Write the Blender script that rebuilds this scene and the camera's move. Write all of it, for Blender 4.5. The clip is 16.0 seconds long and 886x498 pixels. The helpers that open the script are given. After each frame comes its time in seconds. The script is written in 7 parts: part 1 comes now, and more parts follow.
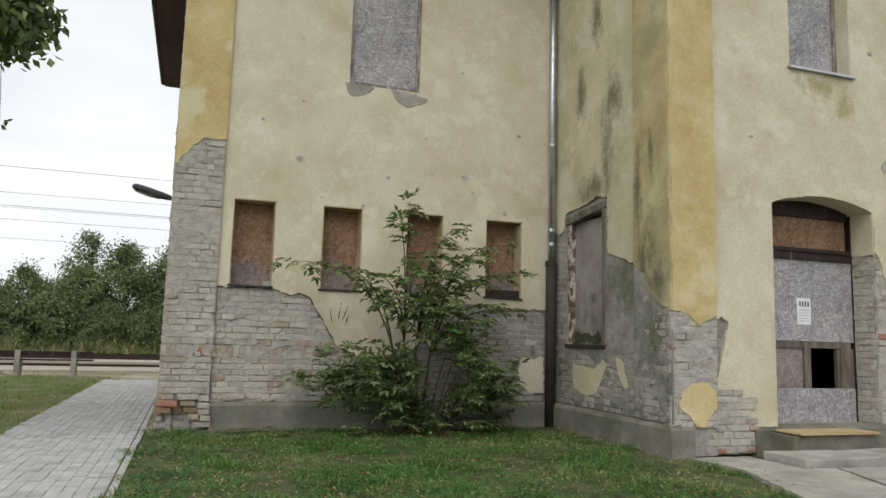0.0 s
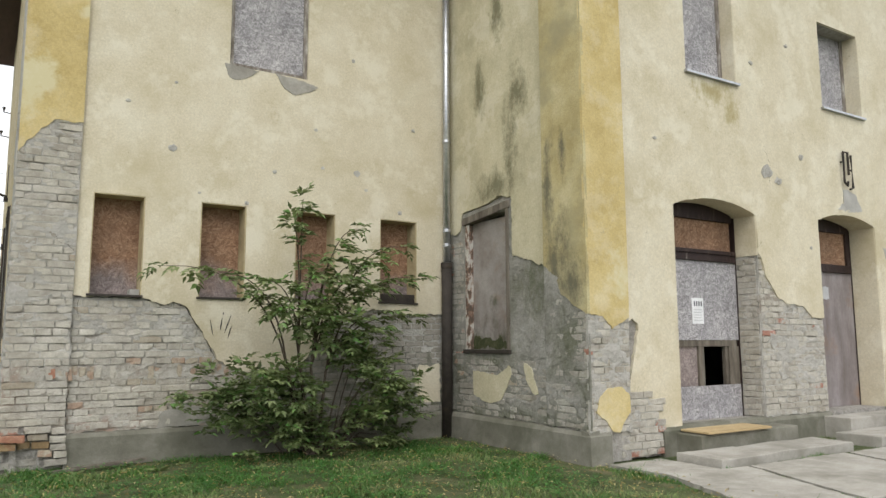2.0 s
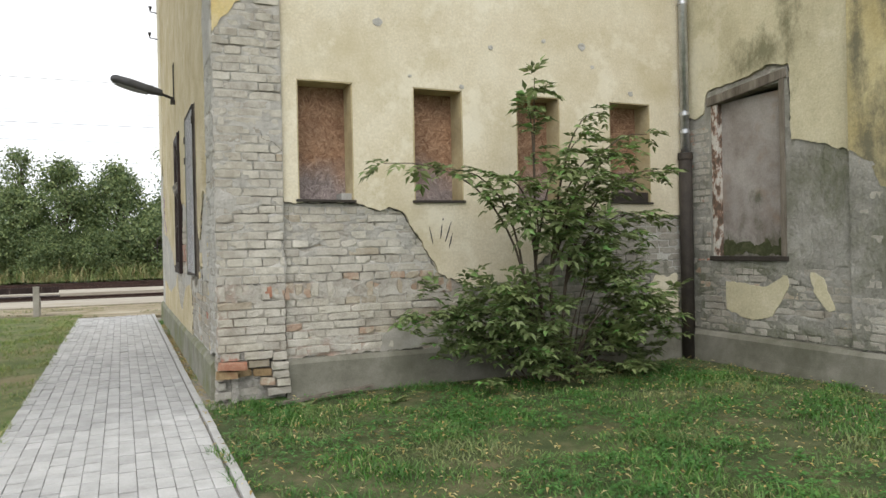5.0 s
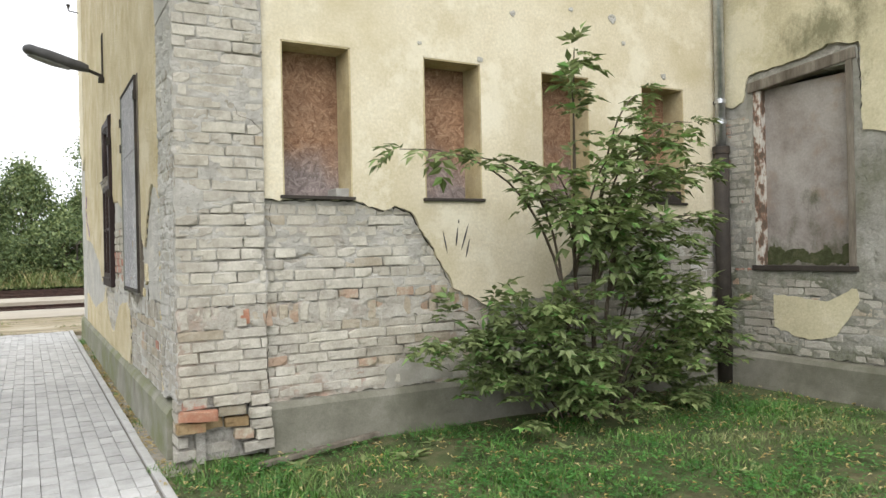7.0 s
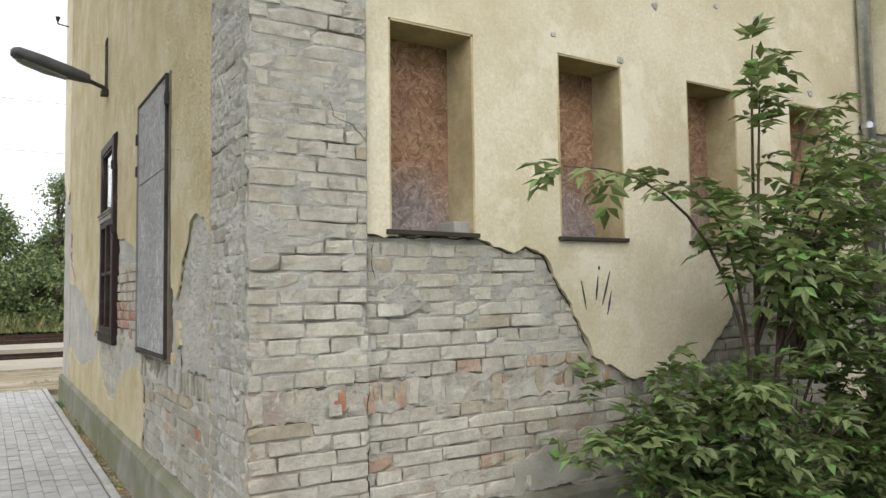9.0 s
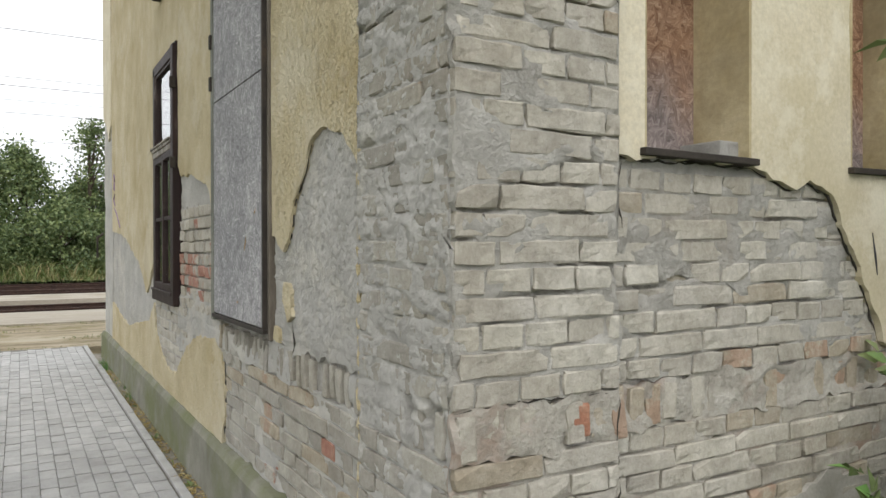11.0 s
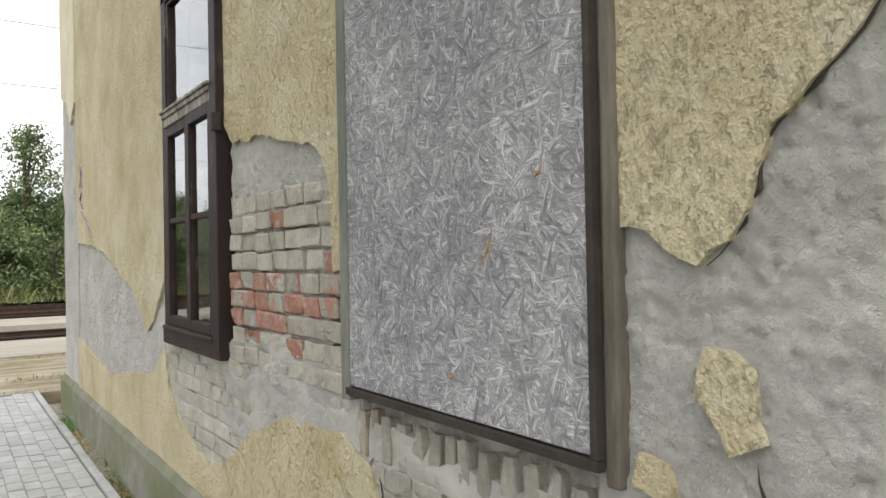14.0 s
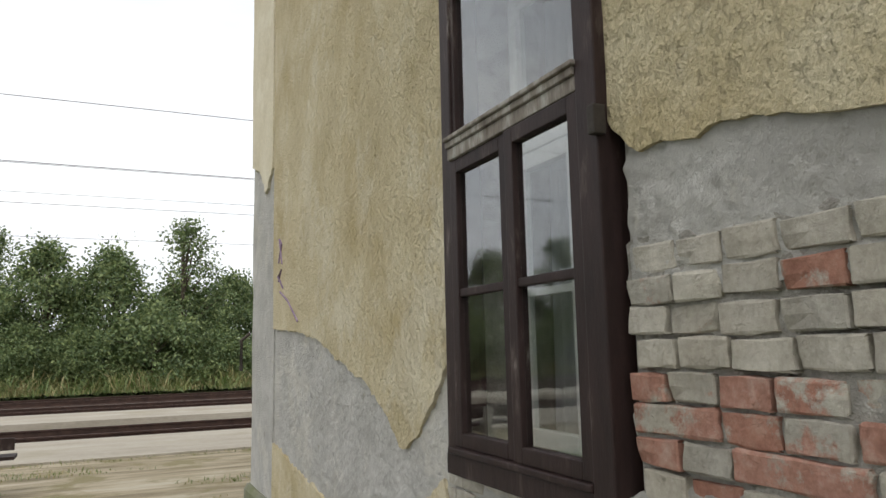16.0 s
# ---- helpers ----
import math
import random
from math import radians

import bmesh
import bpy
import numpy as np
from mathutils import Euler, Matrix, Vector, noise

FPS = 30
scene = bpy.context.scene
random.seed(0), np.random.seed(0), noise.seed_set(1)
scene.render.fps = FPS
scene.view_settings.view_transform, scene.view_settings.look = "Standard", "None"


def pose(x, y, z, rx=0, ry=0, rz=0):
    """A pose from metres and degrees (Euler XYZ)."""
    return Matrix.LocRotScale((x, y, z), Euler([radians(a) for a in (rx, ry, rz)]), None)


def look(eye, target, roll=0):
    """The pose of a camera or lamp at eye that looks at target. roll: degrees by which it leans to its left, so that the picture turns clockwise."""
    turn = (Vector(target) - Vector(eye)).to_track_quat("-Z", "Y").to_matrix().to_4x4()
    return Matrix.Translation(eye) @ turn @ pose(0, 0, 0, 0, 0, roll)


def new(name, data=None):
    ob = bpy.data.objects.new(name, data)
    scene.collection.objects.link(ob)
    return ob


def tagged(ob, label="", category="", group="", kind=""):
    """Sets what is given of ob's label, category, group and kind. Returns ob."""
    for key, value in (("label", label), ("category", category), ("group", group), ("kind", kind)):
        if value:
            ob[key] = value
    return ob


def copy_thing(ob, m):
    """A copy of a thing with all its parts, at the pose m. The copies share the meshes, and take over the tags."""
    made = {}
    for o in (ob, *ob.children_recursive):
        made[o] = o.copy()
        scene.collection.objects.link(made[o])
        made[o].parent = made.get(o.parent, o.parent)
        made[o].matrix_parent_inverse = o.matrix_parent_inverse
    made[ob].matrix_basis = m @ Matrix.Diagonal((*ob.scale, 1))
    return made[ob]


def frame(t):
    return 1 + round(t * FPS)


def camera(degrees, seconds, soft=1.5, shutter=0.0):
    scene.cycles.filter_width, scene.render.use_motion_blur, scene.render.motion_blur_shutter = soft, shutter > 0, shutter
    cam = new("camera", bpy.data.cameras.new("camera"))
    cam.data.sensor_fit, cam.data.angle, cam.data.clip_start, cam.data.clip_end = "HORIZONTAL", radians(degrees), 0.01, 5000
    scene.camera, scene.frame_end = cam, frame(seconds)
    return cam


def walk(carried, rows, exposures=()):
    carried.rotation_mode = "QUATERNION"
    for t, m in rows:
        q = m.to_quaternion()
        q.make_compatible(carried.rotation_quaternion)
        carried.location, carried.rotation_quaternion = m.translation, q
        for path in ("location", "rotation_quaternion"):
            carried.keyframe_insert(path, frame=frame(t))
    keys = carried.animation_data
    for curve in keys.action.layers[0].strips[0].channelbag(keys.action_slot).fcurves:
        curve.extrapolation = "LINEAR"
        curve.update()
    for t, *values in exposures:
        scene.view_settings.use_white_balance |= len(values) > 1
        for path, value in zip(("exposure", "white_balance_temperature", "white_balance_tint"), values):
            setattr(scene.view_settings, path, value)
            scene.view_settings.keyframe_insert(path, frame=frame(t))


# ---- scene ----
cam = camera(62.5, 16.0)
METRES, EYE, TILT, LEAN, TURN = 12.0, 1.1475, 0.0, 0.0, -18.8
ROWS = [
    (0.0, 0.0, 0.0, 0.0, -0.2, 7.14, -1.6),
    (0.5, -0.0182, 0.0097, 0.0003, -10.62, 7.54, -1.76),
    (1.0, -0.0292, 0.0274, 0.0024, -12.25, 7.04, -1.42),
    (1.5, -0.0503, 0.0438, 0.0036, -12.66, 6.8, -0.77),
    (2.0, -0.0612, 0.0606, 0.0098, -13.03, 7.14, 0.18),
    (2.5, -0.0734, 0.08, 0.011, -9.58, 6.6, 0.45),
    (3.0, -0.0937, 0.0963, 0.012, -6.53, 6.32, -0.4),
    (3.5, -0.106, 0.1218, 0.0136, -5.36, 6.64, 1.63),
    (4.0, -0.1267, 0.1449, 0.0138, -2.69, 2.74, 1.64),
    (6.5, -0.1952, 0.2866, 0.0172, -10.25, -1.1, 1.0),
    (7.0, -0.2085, 0.3183, 0.0187, -10.88, -0.05, 1.21),
    (7.5, -0.2249, 0.3527, 0.0191, -9.49, 0.3, 1.48),
    (8.0, -0.2399, 0.3856, 0.0199, -13.43, -0.71, 1.58),
    (8.5, -0.2494, 0.4198, 0.0238, -12.32, 0.54, 1.68),
    (9.0, -0.267, 0.4501, 0.0251, -13.26, 3.38, 0.8),
    (9.5, -0.2786, 0.4827, 0.0255, -8.63, 2.93, -0.02),
    (12.0, -0.3306, 0.6292, 0.0259, -14.0, -2.04, 0.95),
    (12.5, -0.3456, 0.6591, 0.0249, -14.18, -2.72, 2.08),
    (13.0, -0.3531, 0.6903, 0.0257, -15.68, -2.97, 1.54),
    (13.5, -0.3633, 0.7226, 0.0256, -11.08, 0.06, 1.74),
    (14.0, -0.373, 0.7539, 0.0255, -15.64, 0.58, 1.07),
    (14.5, -0.3806, 0.7901, 0.0284, -10.24, 2.37, 0.93),
    (15.0, -0.3962, 0.8199, 0.0288, -11.69, 5.12, 0.84),
    (15.5, -0.4069, 0.8515, 0.0303, -11.17, 8.89, 1.24),
    (16.0, -0.4301, 0.8778, 0.0274, -5.94, 7.56, 1.26),
]
walk(cam, [(t, pose(0, 0, EYE, TILT, LEAN, TURN) @ pose(METRES * x, METRES * y, METRES * z, 90 + pitch, roll, yaw)) for t, x, y, z, yaw, pitch, roll in ROWS],
     [(0.0, 0.33, 6390, 10), (1.5, 0.78, 6390, 10), (4.0, 0.72, 6390, 10), (6.5, 1.2, 6390, 10), (7.0, 1.22, 6390, 10), (8.0, 1.1, 6390, 10), (8.5, 1.06, 6390, 10), (9.0, 0.92, 6390, 10), (9.5, 0.7, 6390, 10), (9.7, 0.7, 6390, 10), (12.0, 0.9, 6390, 10), (13.0, 1.0, 6390, 10), (14.5, 1.0, 6390, 10), (15.5, 0.75, 6390, 10), (16.0, 0.57, 6390, 10)])

# ---- sky and light: bright overcast ----
world = bpy.data.worlds.new("overcast_sky")
scene.world = world
world.use_nodes = True
wn, wl = world.node_tree.nodes, world.node_tree.links
bg = wn["Background"]
sky = wn.new("ShaderNodeTexSky")
sky.sky_type, sky.sun_disc = "NISHITA", False
sky.sun_elevation, sky.sun_rotation = radians(48), radians(215)
haze = wn.new("ShaderNodeHueSaturation")
haze.inputs["Saturation"].default_value = 0.12
haze.inputs["Value"].default_value = 0.14
wl.new(sky.outputs[0], haze.inputs["Color"])
co = wn.new("ShaderNodeTexCoord")
cl = wn.new("ShaderNodeTexNoise")
cl.inputs["Scale"].default_value, cl.inputs["Detail"].default_value = 2.2, 5
mp = wn.new("ShaderNodeMapping")
mp.inputs["Scale"].default_value = (1, 1, 3.5)
wl.new(co.outputs["Generated"], mp.inputs["Vector"])
wl.new(mp.outputs[0], cl.inputs["Vector"])
ramp = wn.new("ShaderNodeValToRGB")
ramp.color_ramp.elements[0].position, ramp.color_ramp.elements[0].color = 0.35, (0.80, 0.83, 0.88, 1)
ramp.color_ramp.elements[1].position, ramp.color_ramp.elements[1].color = 0.62, (1.02, 1.02, 1.02, 1)
wl.new(cl.outputs["Fac"], ramp.inputs[0])
mix = wn.new("ShaderNodeMix")
mix.data_type = "RGBA"
mix.inputs[0].default_value = 0.8
wl.new(haze.outputs[0], mix.inputs[6])
wl.new(ramp.outputs[0], mix.inputs[7])
wl.new(mix.outputs[2], bg.inputs["Color"])
bg.inputs["Strength"].default_value = 0.86
sun = new("sun", bpy.data.lights.new("sun", "SUN"))
sun.data.energy, sun.data.angle, sun.data.color = 1.2, radians(60), (1.0, 0.97, 0.92)
sun.matrix_world = look((-6, -8, 12), (0, 0, 0))


# ---- materials ----
def ramp_node(nt, fac, stops):
    r = nt.nodes.new("ShaderNodeValToRGB")
    els = r.color_ramp.elements
    while len(els) < len(stops):
        els.new(0.5)
    for e, (p, c) in zip(els, stops):
        e.position, e.color = p, (*c, 1)
    nt.links.new(fac, r.inputs[0])
    return r.outputs[0]


def noise_node(nt, vec, scale, detail=4, rough=0.6, stretch=None):
    if stretch:
        m = nt.nodes.new("ShaderNodeMapping")
        m.inputs["Scale"].default_value = stretch
        nt.links.new(vec, m.inputs["Vector"])
        vec = m.outputs[0]
    n = nt.nodes.new("ShaderNodeTexNoise")
    n.inputs["Scale"].default_value, n.inputs["Detail"].default_value, n.inputs["Roughness"].default_value = scale, detail, rough
    nt.links.new(vec, n.inputs["Vector"])
    return n.outputs["Fac"]


def mixed(nt, fac, a, b, kind="MIX"):
    m = nt.nodes.new("ShaderNodeMix")
    m.data_type, m.blend_type = "RGBA", kind
    for sock, v in ((0, fac), (6, a), (7, b)):
        if isinstance(v, (int, float)):
            m.inputs[sock].default_value = v
        elif isinstance(v, tuple):
            m.inputs[sock].default_value = (*v, 1)
        else:
            nt.links.new(v, m.inputs[sock])
    return m.outputs[2]


def maths(nt, op, a, b=0.0, clamp=False):
    m = nt.nodes.new("ShaderNodeMath")
    m.operation, m.use_clamp = op, clamp
    for i, v in enumerate((a, b)):
        if isinstance(v, (int, float)):
            m.inputs[i].default_value = v
        else:
            nt.links.new(v, m.inputs[i])
    return m.outputs[0]


def bumped(nt, bsdf, height, strength, distance, before=None):
    b = nt.nodes.new("ShaderNodeBump")
    b.inputs["Strength"].default_value, b.inputs["Distance"].default_value = strength, distance
    nt.links.new(height, b.inputs["Height"])
    if before is not None:
        nt.links.new(before, b.inputs["Normal"])
    nt.links.new(b.outputs[0], bsdf.inputs["Normal"])
    return b.outputs[0]


def blank(name, rough=0.9, metal=0.0):
    m = bpy.data.materials.new(name)
    m.use_nodes = True
    nt = m.node_tree
    b = nt.nodes["Principled BSDF"]
    b.inputs["Roughness"].default_value, b.inputs["Metallic"].default_value = rough, metal
    b.inputs["Specular IOR Level"].default_value = 0.3
    g = nt.nodes.new("ShaderNodeNewGeometry")
    return m, nt, b, g.outputs["Position"]


def surface(name, stops, scale=8, rough=0.9, metal=0.0, grain=60, bump=0.4, depth=0.01, stain=None, stain_scale=1.2, stain_at=(0.55, 0.75), stretch=None, vary=0.0, lumps=0.0, pits=0.0, spots=None, calm=False):
    """Colour by a middle noise, speckled by a fine one, stained by a large one, with relief of both."""
    m, nt, b, pos = blank(name, rough, metal)
    mid = noise_node(nt, pos, scale, 6, 0.65, stretch)
    col = ramp_node(nt, mid, stops)
    fine = noise_node(nt, pos, grain, 5, 0.7, stretch)
    lowest, highest = (0.88, 1.09) if calm else (0.72, 1.2)
    speck = ramp_node(nt, fine, [(0.25, (lowest,) * 3), (0.75, (highest,) * 3)])
    col = mixed(nt, 0.7, col, speck, "MULTIPLY")
    if stain:
        big = noise_node(nt, pos, stain_scale, 7, 0.65)
        mask = ramp_node(nt, big, [(stain_at[0], (0, 0, 0)), (stain_at[1], (1, 1, 1))])
        col = mixed(nt, mask, col, stain)
    if vary:
        info = nt.nodes.new("ShaderNodeObjectInfo")
        tone = ramp_node(nt, info.outputs["Random"], [(0, (1 - vary,) * 3), (1, (1 + vary,) * 3)])
        col = mixed(nt, 1.0, col, tone, "MULTIPLY")
        g = nt.nodes.new("ShaderNodeNewGeometry")
        col = mixed(nt, 1.0, col, ramp_node(nt, g.outputs["Random Per Island"], [(0, (1 - vary,) * 3), (1, (1 + vary,) * 3)]), "MULTIPLY")
    if pits:
        pale = ramp_node(nt, noise_node(nt, pos, 1.7, 9, 0.75), [(0.52, (0, 0, 0)), (0.6, (pits,) * 3)])
        col = mixed(nt, pale, col, mixed(nt, 0.6, col, (0.70, 0.66, 0.54)))
        hole = ramp_node(nt, noise_node(nt, pos, 7, 9, 0.8), [(0.63, (0, 0, 0)), (0.69, (1, 1, 1))])
        col = mixed(nt, hole, col, (0.36, 0.32, 0.22))
    if spots:
        axis, places, tint = spots
        sx = nt.nodes.new("ShaderNodeSeparateXYZ")
        nt.links.new(pos, sx.inputs[0])
        cloud = maths(nt, "MULTIPLY", maths(nt, "SUBTRACT", noise_node(nt, pos, 6, 10, 0.8, (1, 1, 0.6)), 0.5), 4.2)
        total = 0.0
        for u, z, ru, rz in places:
            du = maths(nt, "DIVIDE", maths(nt, "SUBTRACT", sx.outputs[axis], u), ru)
            dz = maths(nt, "DIVIDE", maths(nt, "SUBTRACT", sx.outputs[2], z), rz)
            dist = maths(nt, "SQRT", maths(nt, "ADD", maths(nt, "MULTIPLY", du, du), maths(nt, "MULTIPLY", dz, dz)))
            one = maths(nt, "ADD", maths(nt, "SUBTRACT", 1.0, dist), cloud, True)
            total = maths(nt, "MAXIMUM", total, one)
        col = mixed(nt, maths(nt, "MULTIPLY", total, 0.85), col, tint)
    nt.links.new(col, b.inputs["Base Color"])
    h = maths(nt, "ADD", maths(nt, "MULTIPLY", mid, 1.5), fine)
    if calm:
        crust = ramp_node(nt, noise_node(nt, pos, 21, 9, 0.78), [(0.44, (0, 0, 0)), (0.53, (1, 1, 1))])
        h = maths(nt, "ADD", h, maths(nt, "MULTIPLY", crust, 0.42))
        ridge = maths(nt, "ABSOLUTE", maths(nt, "SUBTRACT", noise_node(nt, pos, 13, 8, 0.7), 0.5))
        h = maths(nt, "ADD", h, maths(nt, "MULTIPLY", maths(nt, "MINIMUM", ridge, 0.08), 4.0))
        grit = noise_node(nt, pos, 95, 5, 0.75)
        h = maths(nt, "ADD", h, maths(nt, "MULTIPLY", grit, 1.0))
        pock = ramp_node(nt, noise_node(nt, pos, 24, 4, 0.6), [(0.62, (0, 0, 0)), (0.72, (1, 1, 1))])
        h = maths(nt, "SUBTRACT", h, maths(nt, "MULTIPLY", pock, 0.9))
    if lumps:
        crumb = noise_node(nt, pos, lumps, 3, 0.55, (1, 1, 0.75))
        h = maths(nt, "ADD", h, maths(nt, "MULTIPLY", crumb, 2.6))
        pit = ramp_node(nt, noise_node(nt, pos, lumps * 0.8, 6, 0.65, (1, 1, 0.7)), [(0.56, (0, 0, 0)), (0.63, (1, 1, 1))])
        h = maths(nt, "SUBTRACT", h, maths(nt, "MULTIPLY", pit, 0.7))
    bumped(nt, b, h, bump, depth)
    return m


def osb(name, stops, tint=None, axis=(1, 0, 0), size=1.0, crisp=0.26):
    """Pressed wood flakes: each cell of a cell pattern turns a stretched grain its own way."""
    m, nt, b, pos = blank(name, 0.85)
    tone, top = 0.5, 0.0
    for k, angle in enumerate((0.15, 0.75, 1.3, 1.85, 2.4, 2.95)):
        rot = nt.nodes.new("ShaderNodeVectorRotate")
        rot.rotation_type = "AXIS_ANGLE"
        rot.inputs["Axis"].default_value = axis
        rot.inputs["Angle"].default_value = angle
        nt.links.new(pos, rot.inputs["Vector"])
        mp = nt.nodes.new("ShaderNodeMapping")
        mp.inputs["Scale"].default_value = ((14 + 2.0 * k) / size, (14 + 2.0 * k) / size, (72 + 11 * k) / size)
        mp.inputs["Location"].default_value = (3.1 * k, 1.7 * k, 5.3 * k)
        nt.links.new(rot.outputs[0], mp.inputs["Vector"])
        vor = nt.nodes.new("ShaderNodeTexVoronoi")
        vor.inputs["Scale"].default_value = 1.0
        nt.links.new(mp.outputs[0], vor.inputs["Vector"])
        sep = nt.nodes.new("ShaderNodeSeparateColor")
        nt.links.new(vor.outputs["Color"], sep.inputs[0])
        grain = noise_node(nt, rot.outputs[0], 12 / size, 5, 0.75, (1.3, 1.3, 17))
        value = maths(nt, "ADD", maths(nt, "MULTIPLY", sep.outputs[0], crisp), maths(nt, "MULTIPLY", grain, 1.0 - crisp))
        over = maths(nt, "GREATER_THAN", sep.outputs[1], top)
        if k == 0:
            tone, top = value, sep.outputs[1]
        else:
            tone = maths(nt, "ADD", maths(nt, "MULTIPLY", value, over), maths(nt, "MULTIPLY", tone, maths(nt, "SUBTRACT", 1.0, over)))
            top = maths(nt, "MAXIMUM", top, sep.outputs[1])
    col = ramp_node(nt, tone, stops)
    dust = noise_node(nt, pos, 16, 7, 0.75)
    col = mixed(nt, 0.55, col, ramp_node(nt, dust, [(0.3, (0.66, 0.66, 0.67)), (0.7, (1.28, 1.28, 1.27))]), "MULTIPLY")
    big = noise_node(nt, pos, 2.2, 6, 0.6)
    col = mixed(nt, 0.6, col, ramp_node(nt, big, [(0.3, (0.62, 0.62, 0.64)), (0.7, (1.25, 1.22, 1.2))]), "MULTIPLY")
    if tint:
        sx = nt.nodes.new("ShaderNodeSeparateXYZ")
        nt.links.new(pos, sx.inputs[0])
        z = maths(nt, "ADD", sx.outputs[2], maths(nt, "MULTIPLY", maths(nt, "SUBTRACT", big, 0.5), 0.8))
        f = nt.nodes.new("ShaderNodeMapRange")
        f.inputs[1].default_value, f.inputs[2].default_value = tint[1], tint[2]
        nt.links.new(z, f.inputs[0])
        grey = nt.nodes.new("ShaderNodeHueSaturation")
        grey.inputs["Saturation"].default_value = 0.3
        nt.links.new(col, grey.inputs["Color"])
        col = mixed(nt, f.outputs[0], mixed(nt, 1.0, grey.outputs[0], tint[0], "MULTIPLY"), col)
    nt.links.new(col, b.inputs["Base Color"])
    bumped(nt, b, tone, 0.6, 0.006)
    return m


CREAM = surface("cream_render", [(0.3, (0.52, 0.46, 0.32)), (0.5, (0.59, 0.53, 0.395)), (0.7, (0.63, 0.58, 0.45))], 2.2, grain=45, bump=0.35, depth=0.008, stain=(0.43, 0.37, 0.23), stain_scale=0.9, stain_at=(0.5, 0.8), pits=0.8, spots=(0, [(7.1, 4.35, 0.55, 0.22), (7.45, 4.15, 0.2, 0.25)], (0.33, 0.27, 0.12)))
CREAM_ROUGH = surface("roughcast_cream_render", [(0.3, (0.46, 0.385, 0.23)), (0.5, (0.555, 0.475, 0.305)), (0.7, (0.62, 0.55, 0.385))], 2.5, grain=90, bump=0.95, depth=0.008, stain=(0.43, 0.345, 0.185), stain_scale=1.8, stain_at=(0.48, 0.72), lumps=62, pits=0.5)
OCHRE = surface("ochre_render", [(0.3, (0.42, 0.32, 0.125)), (0.5, (0.52, 0.41, 0.185)), (0.68, (0.58, 0.48, 0.25))], 2.0, grain=50, bump=0.35, depth=0.008, stain=(0.57, 0.51, 0.31), stain_scale=1.4, stain_at=(0.58, 0.66), pits=0.3)
GREY = surface("grey_undercoat", [(0.3, (0.355, 0.342, 0.312)), (0.5, (0.435, 0.421, 0.388)), (0.7, (0.50, 0.486, 0.452))], 4, grain=30, bump=0.6, depth=0.012, stain=(0.36, 0.345, 0.31), stain_scale=2.2, stain_at=(0.5, 0.8), calm=True, pits=0.4)
MORTAR = surface("old_lime_mortar", [(0.3, (0.22, 0.205, 0.18)), (0.5, (0.34, 0.32, 0.285)), (0.7, (0.44, 0.42, 0.38))], 14, grain=70, bump=0.9, depth=0.015)
CEMENT = surface("weathered_cement", [(0.3, (0.13, 0.125, 0.095)), (0.5, (0.185, 0.178, 0.142)), (0.7, (0.25, 0.24, 0.20))], 3, grain=80, bump=0.5, depth=0.008, stain=(0.095, 0.095, 0.065), stain_scale=1.6, stain_at=(0.5, 0.75))
CEMENT_MOSS = surface("mossy_cement", [(0.3, (0.15, 0.145, 0.11)), (0.5, (0.21, 0.205, 0.165)), (0.7, (0.28, 0.27, 0.235))], 3, grain=80, bump=0.5, depth=0.008, stain=(0.14, 0.15, 0.075), stain_scale=1.6, stain_at=(0.42, 0.62))
CONCRETE = surface("worn_concrete", [(0.3, (0.26, 0.245, 0.21)), (0.5, (0.355, 0.335, 0.295)), (0.7, (0.43, 0.41, 0.37))], 2.5, grain=70, bump=0.4, depth=0.006, stain=(0.21, 0.20, 0.165), stain_scale=1.5, stain_at=(0.48, 0.7))
PAVER = surface("grey_paver", [(0.3, (0.325, 0.322, 0.31)), (0.5, (0.395, 0.392, 0.38)), (0.7, (0.445, 0.442, 0.43))], 6, grain=120, bump=0.3, depth=0.004, stain=(0.30, 0.295, 0.28), stain_scale=1.4, vary=0.10)
KERB = surface("pale_concrete_kerb", [(0.3, (0.33, 0.325, 0.31)), (0.5, (0.40, 0.395, 0.38)), (0.7, (0.46, 0.455, 0.44))], 5, grain=110, bump=0.3, depth=0.004, stain=(0.27, 0.26, 0.235), stain_scale=1.8)
JOINT = surface("sandy_joint", [(0.3, (0.13, 0.12, 0.105)), (0.7, (0.21, 0.20, 0.175))], 20, grain=120)
DIRT = surface("lawn_soil", [(0.3, (0.035, 0.05, 0.017)), (0.5, (0.065, 0.085, 0.03)), (0.7, (0.15, 0.13, 0.07))], 3, grain=60, bump=0.8, depth=0.02, stain=(0.18, 0.15, 0.085), stain_scale=0.7, stain_at=(0.58, 0.72))
GRAVEL = surface("sandy_track_bed", [(0.36, (0.15, 0.125, 0.075)), (0.46, (0.26, 0.215, 0.14)), (0.54, (0.34, 0.29, 0.20)), (0.63, (0.42, 0.37, 0.28))], 2.6, grain=22, bump=0.8, depth=0.03, stain=(0.21, 0.18, 0.095), stain_scale=1.4, stain_at=(0.53, 0.62), stretch=(0.16, 1, 1))
PLATFORM = surface("tan_platform_slab", [(0.3, (0.28, 0.247, 0.195)), (0.5, (0.35, 0.315, 0.255)), (0.7, (0.41, 0.375, 0.31))], 1.5, grain=30, bump=0.4, depth=0.01, stain=(0.27, 0.24, 0.17), stain_scale=0.5, stretch=(0.3, 1, 1))
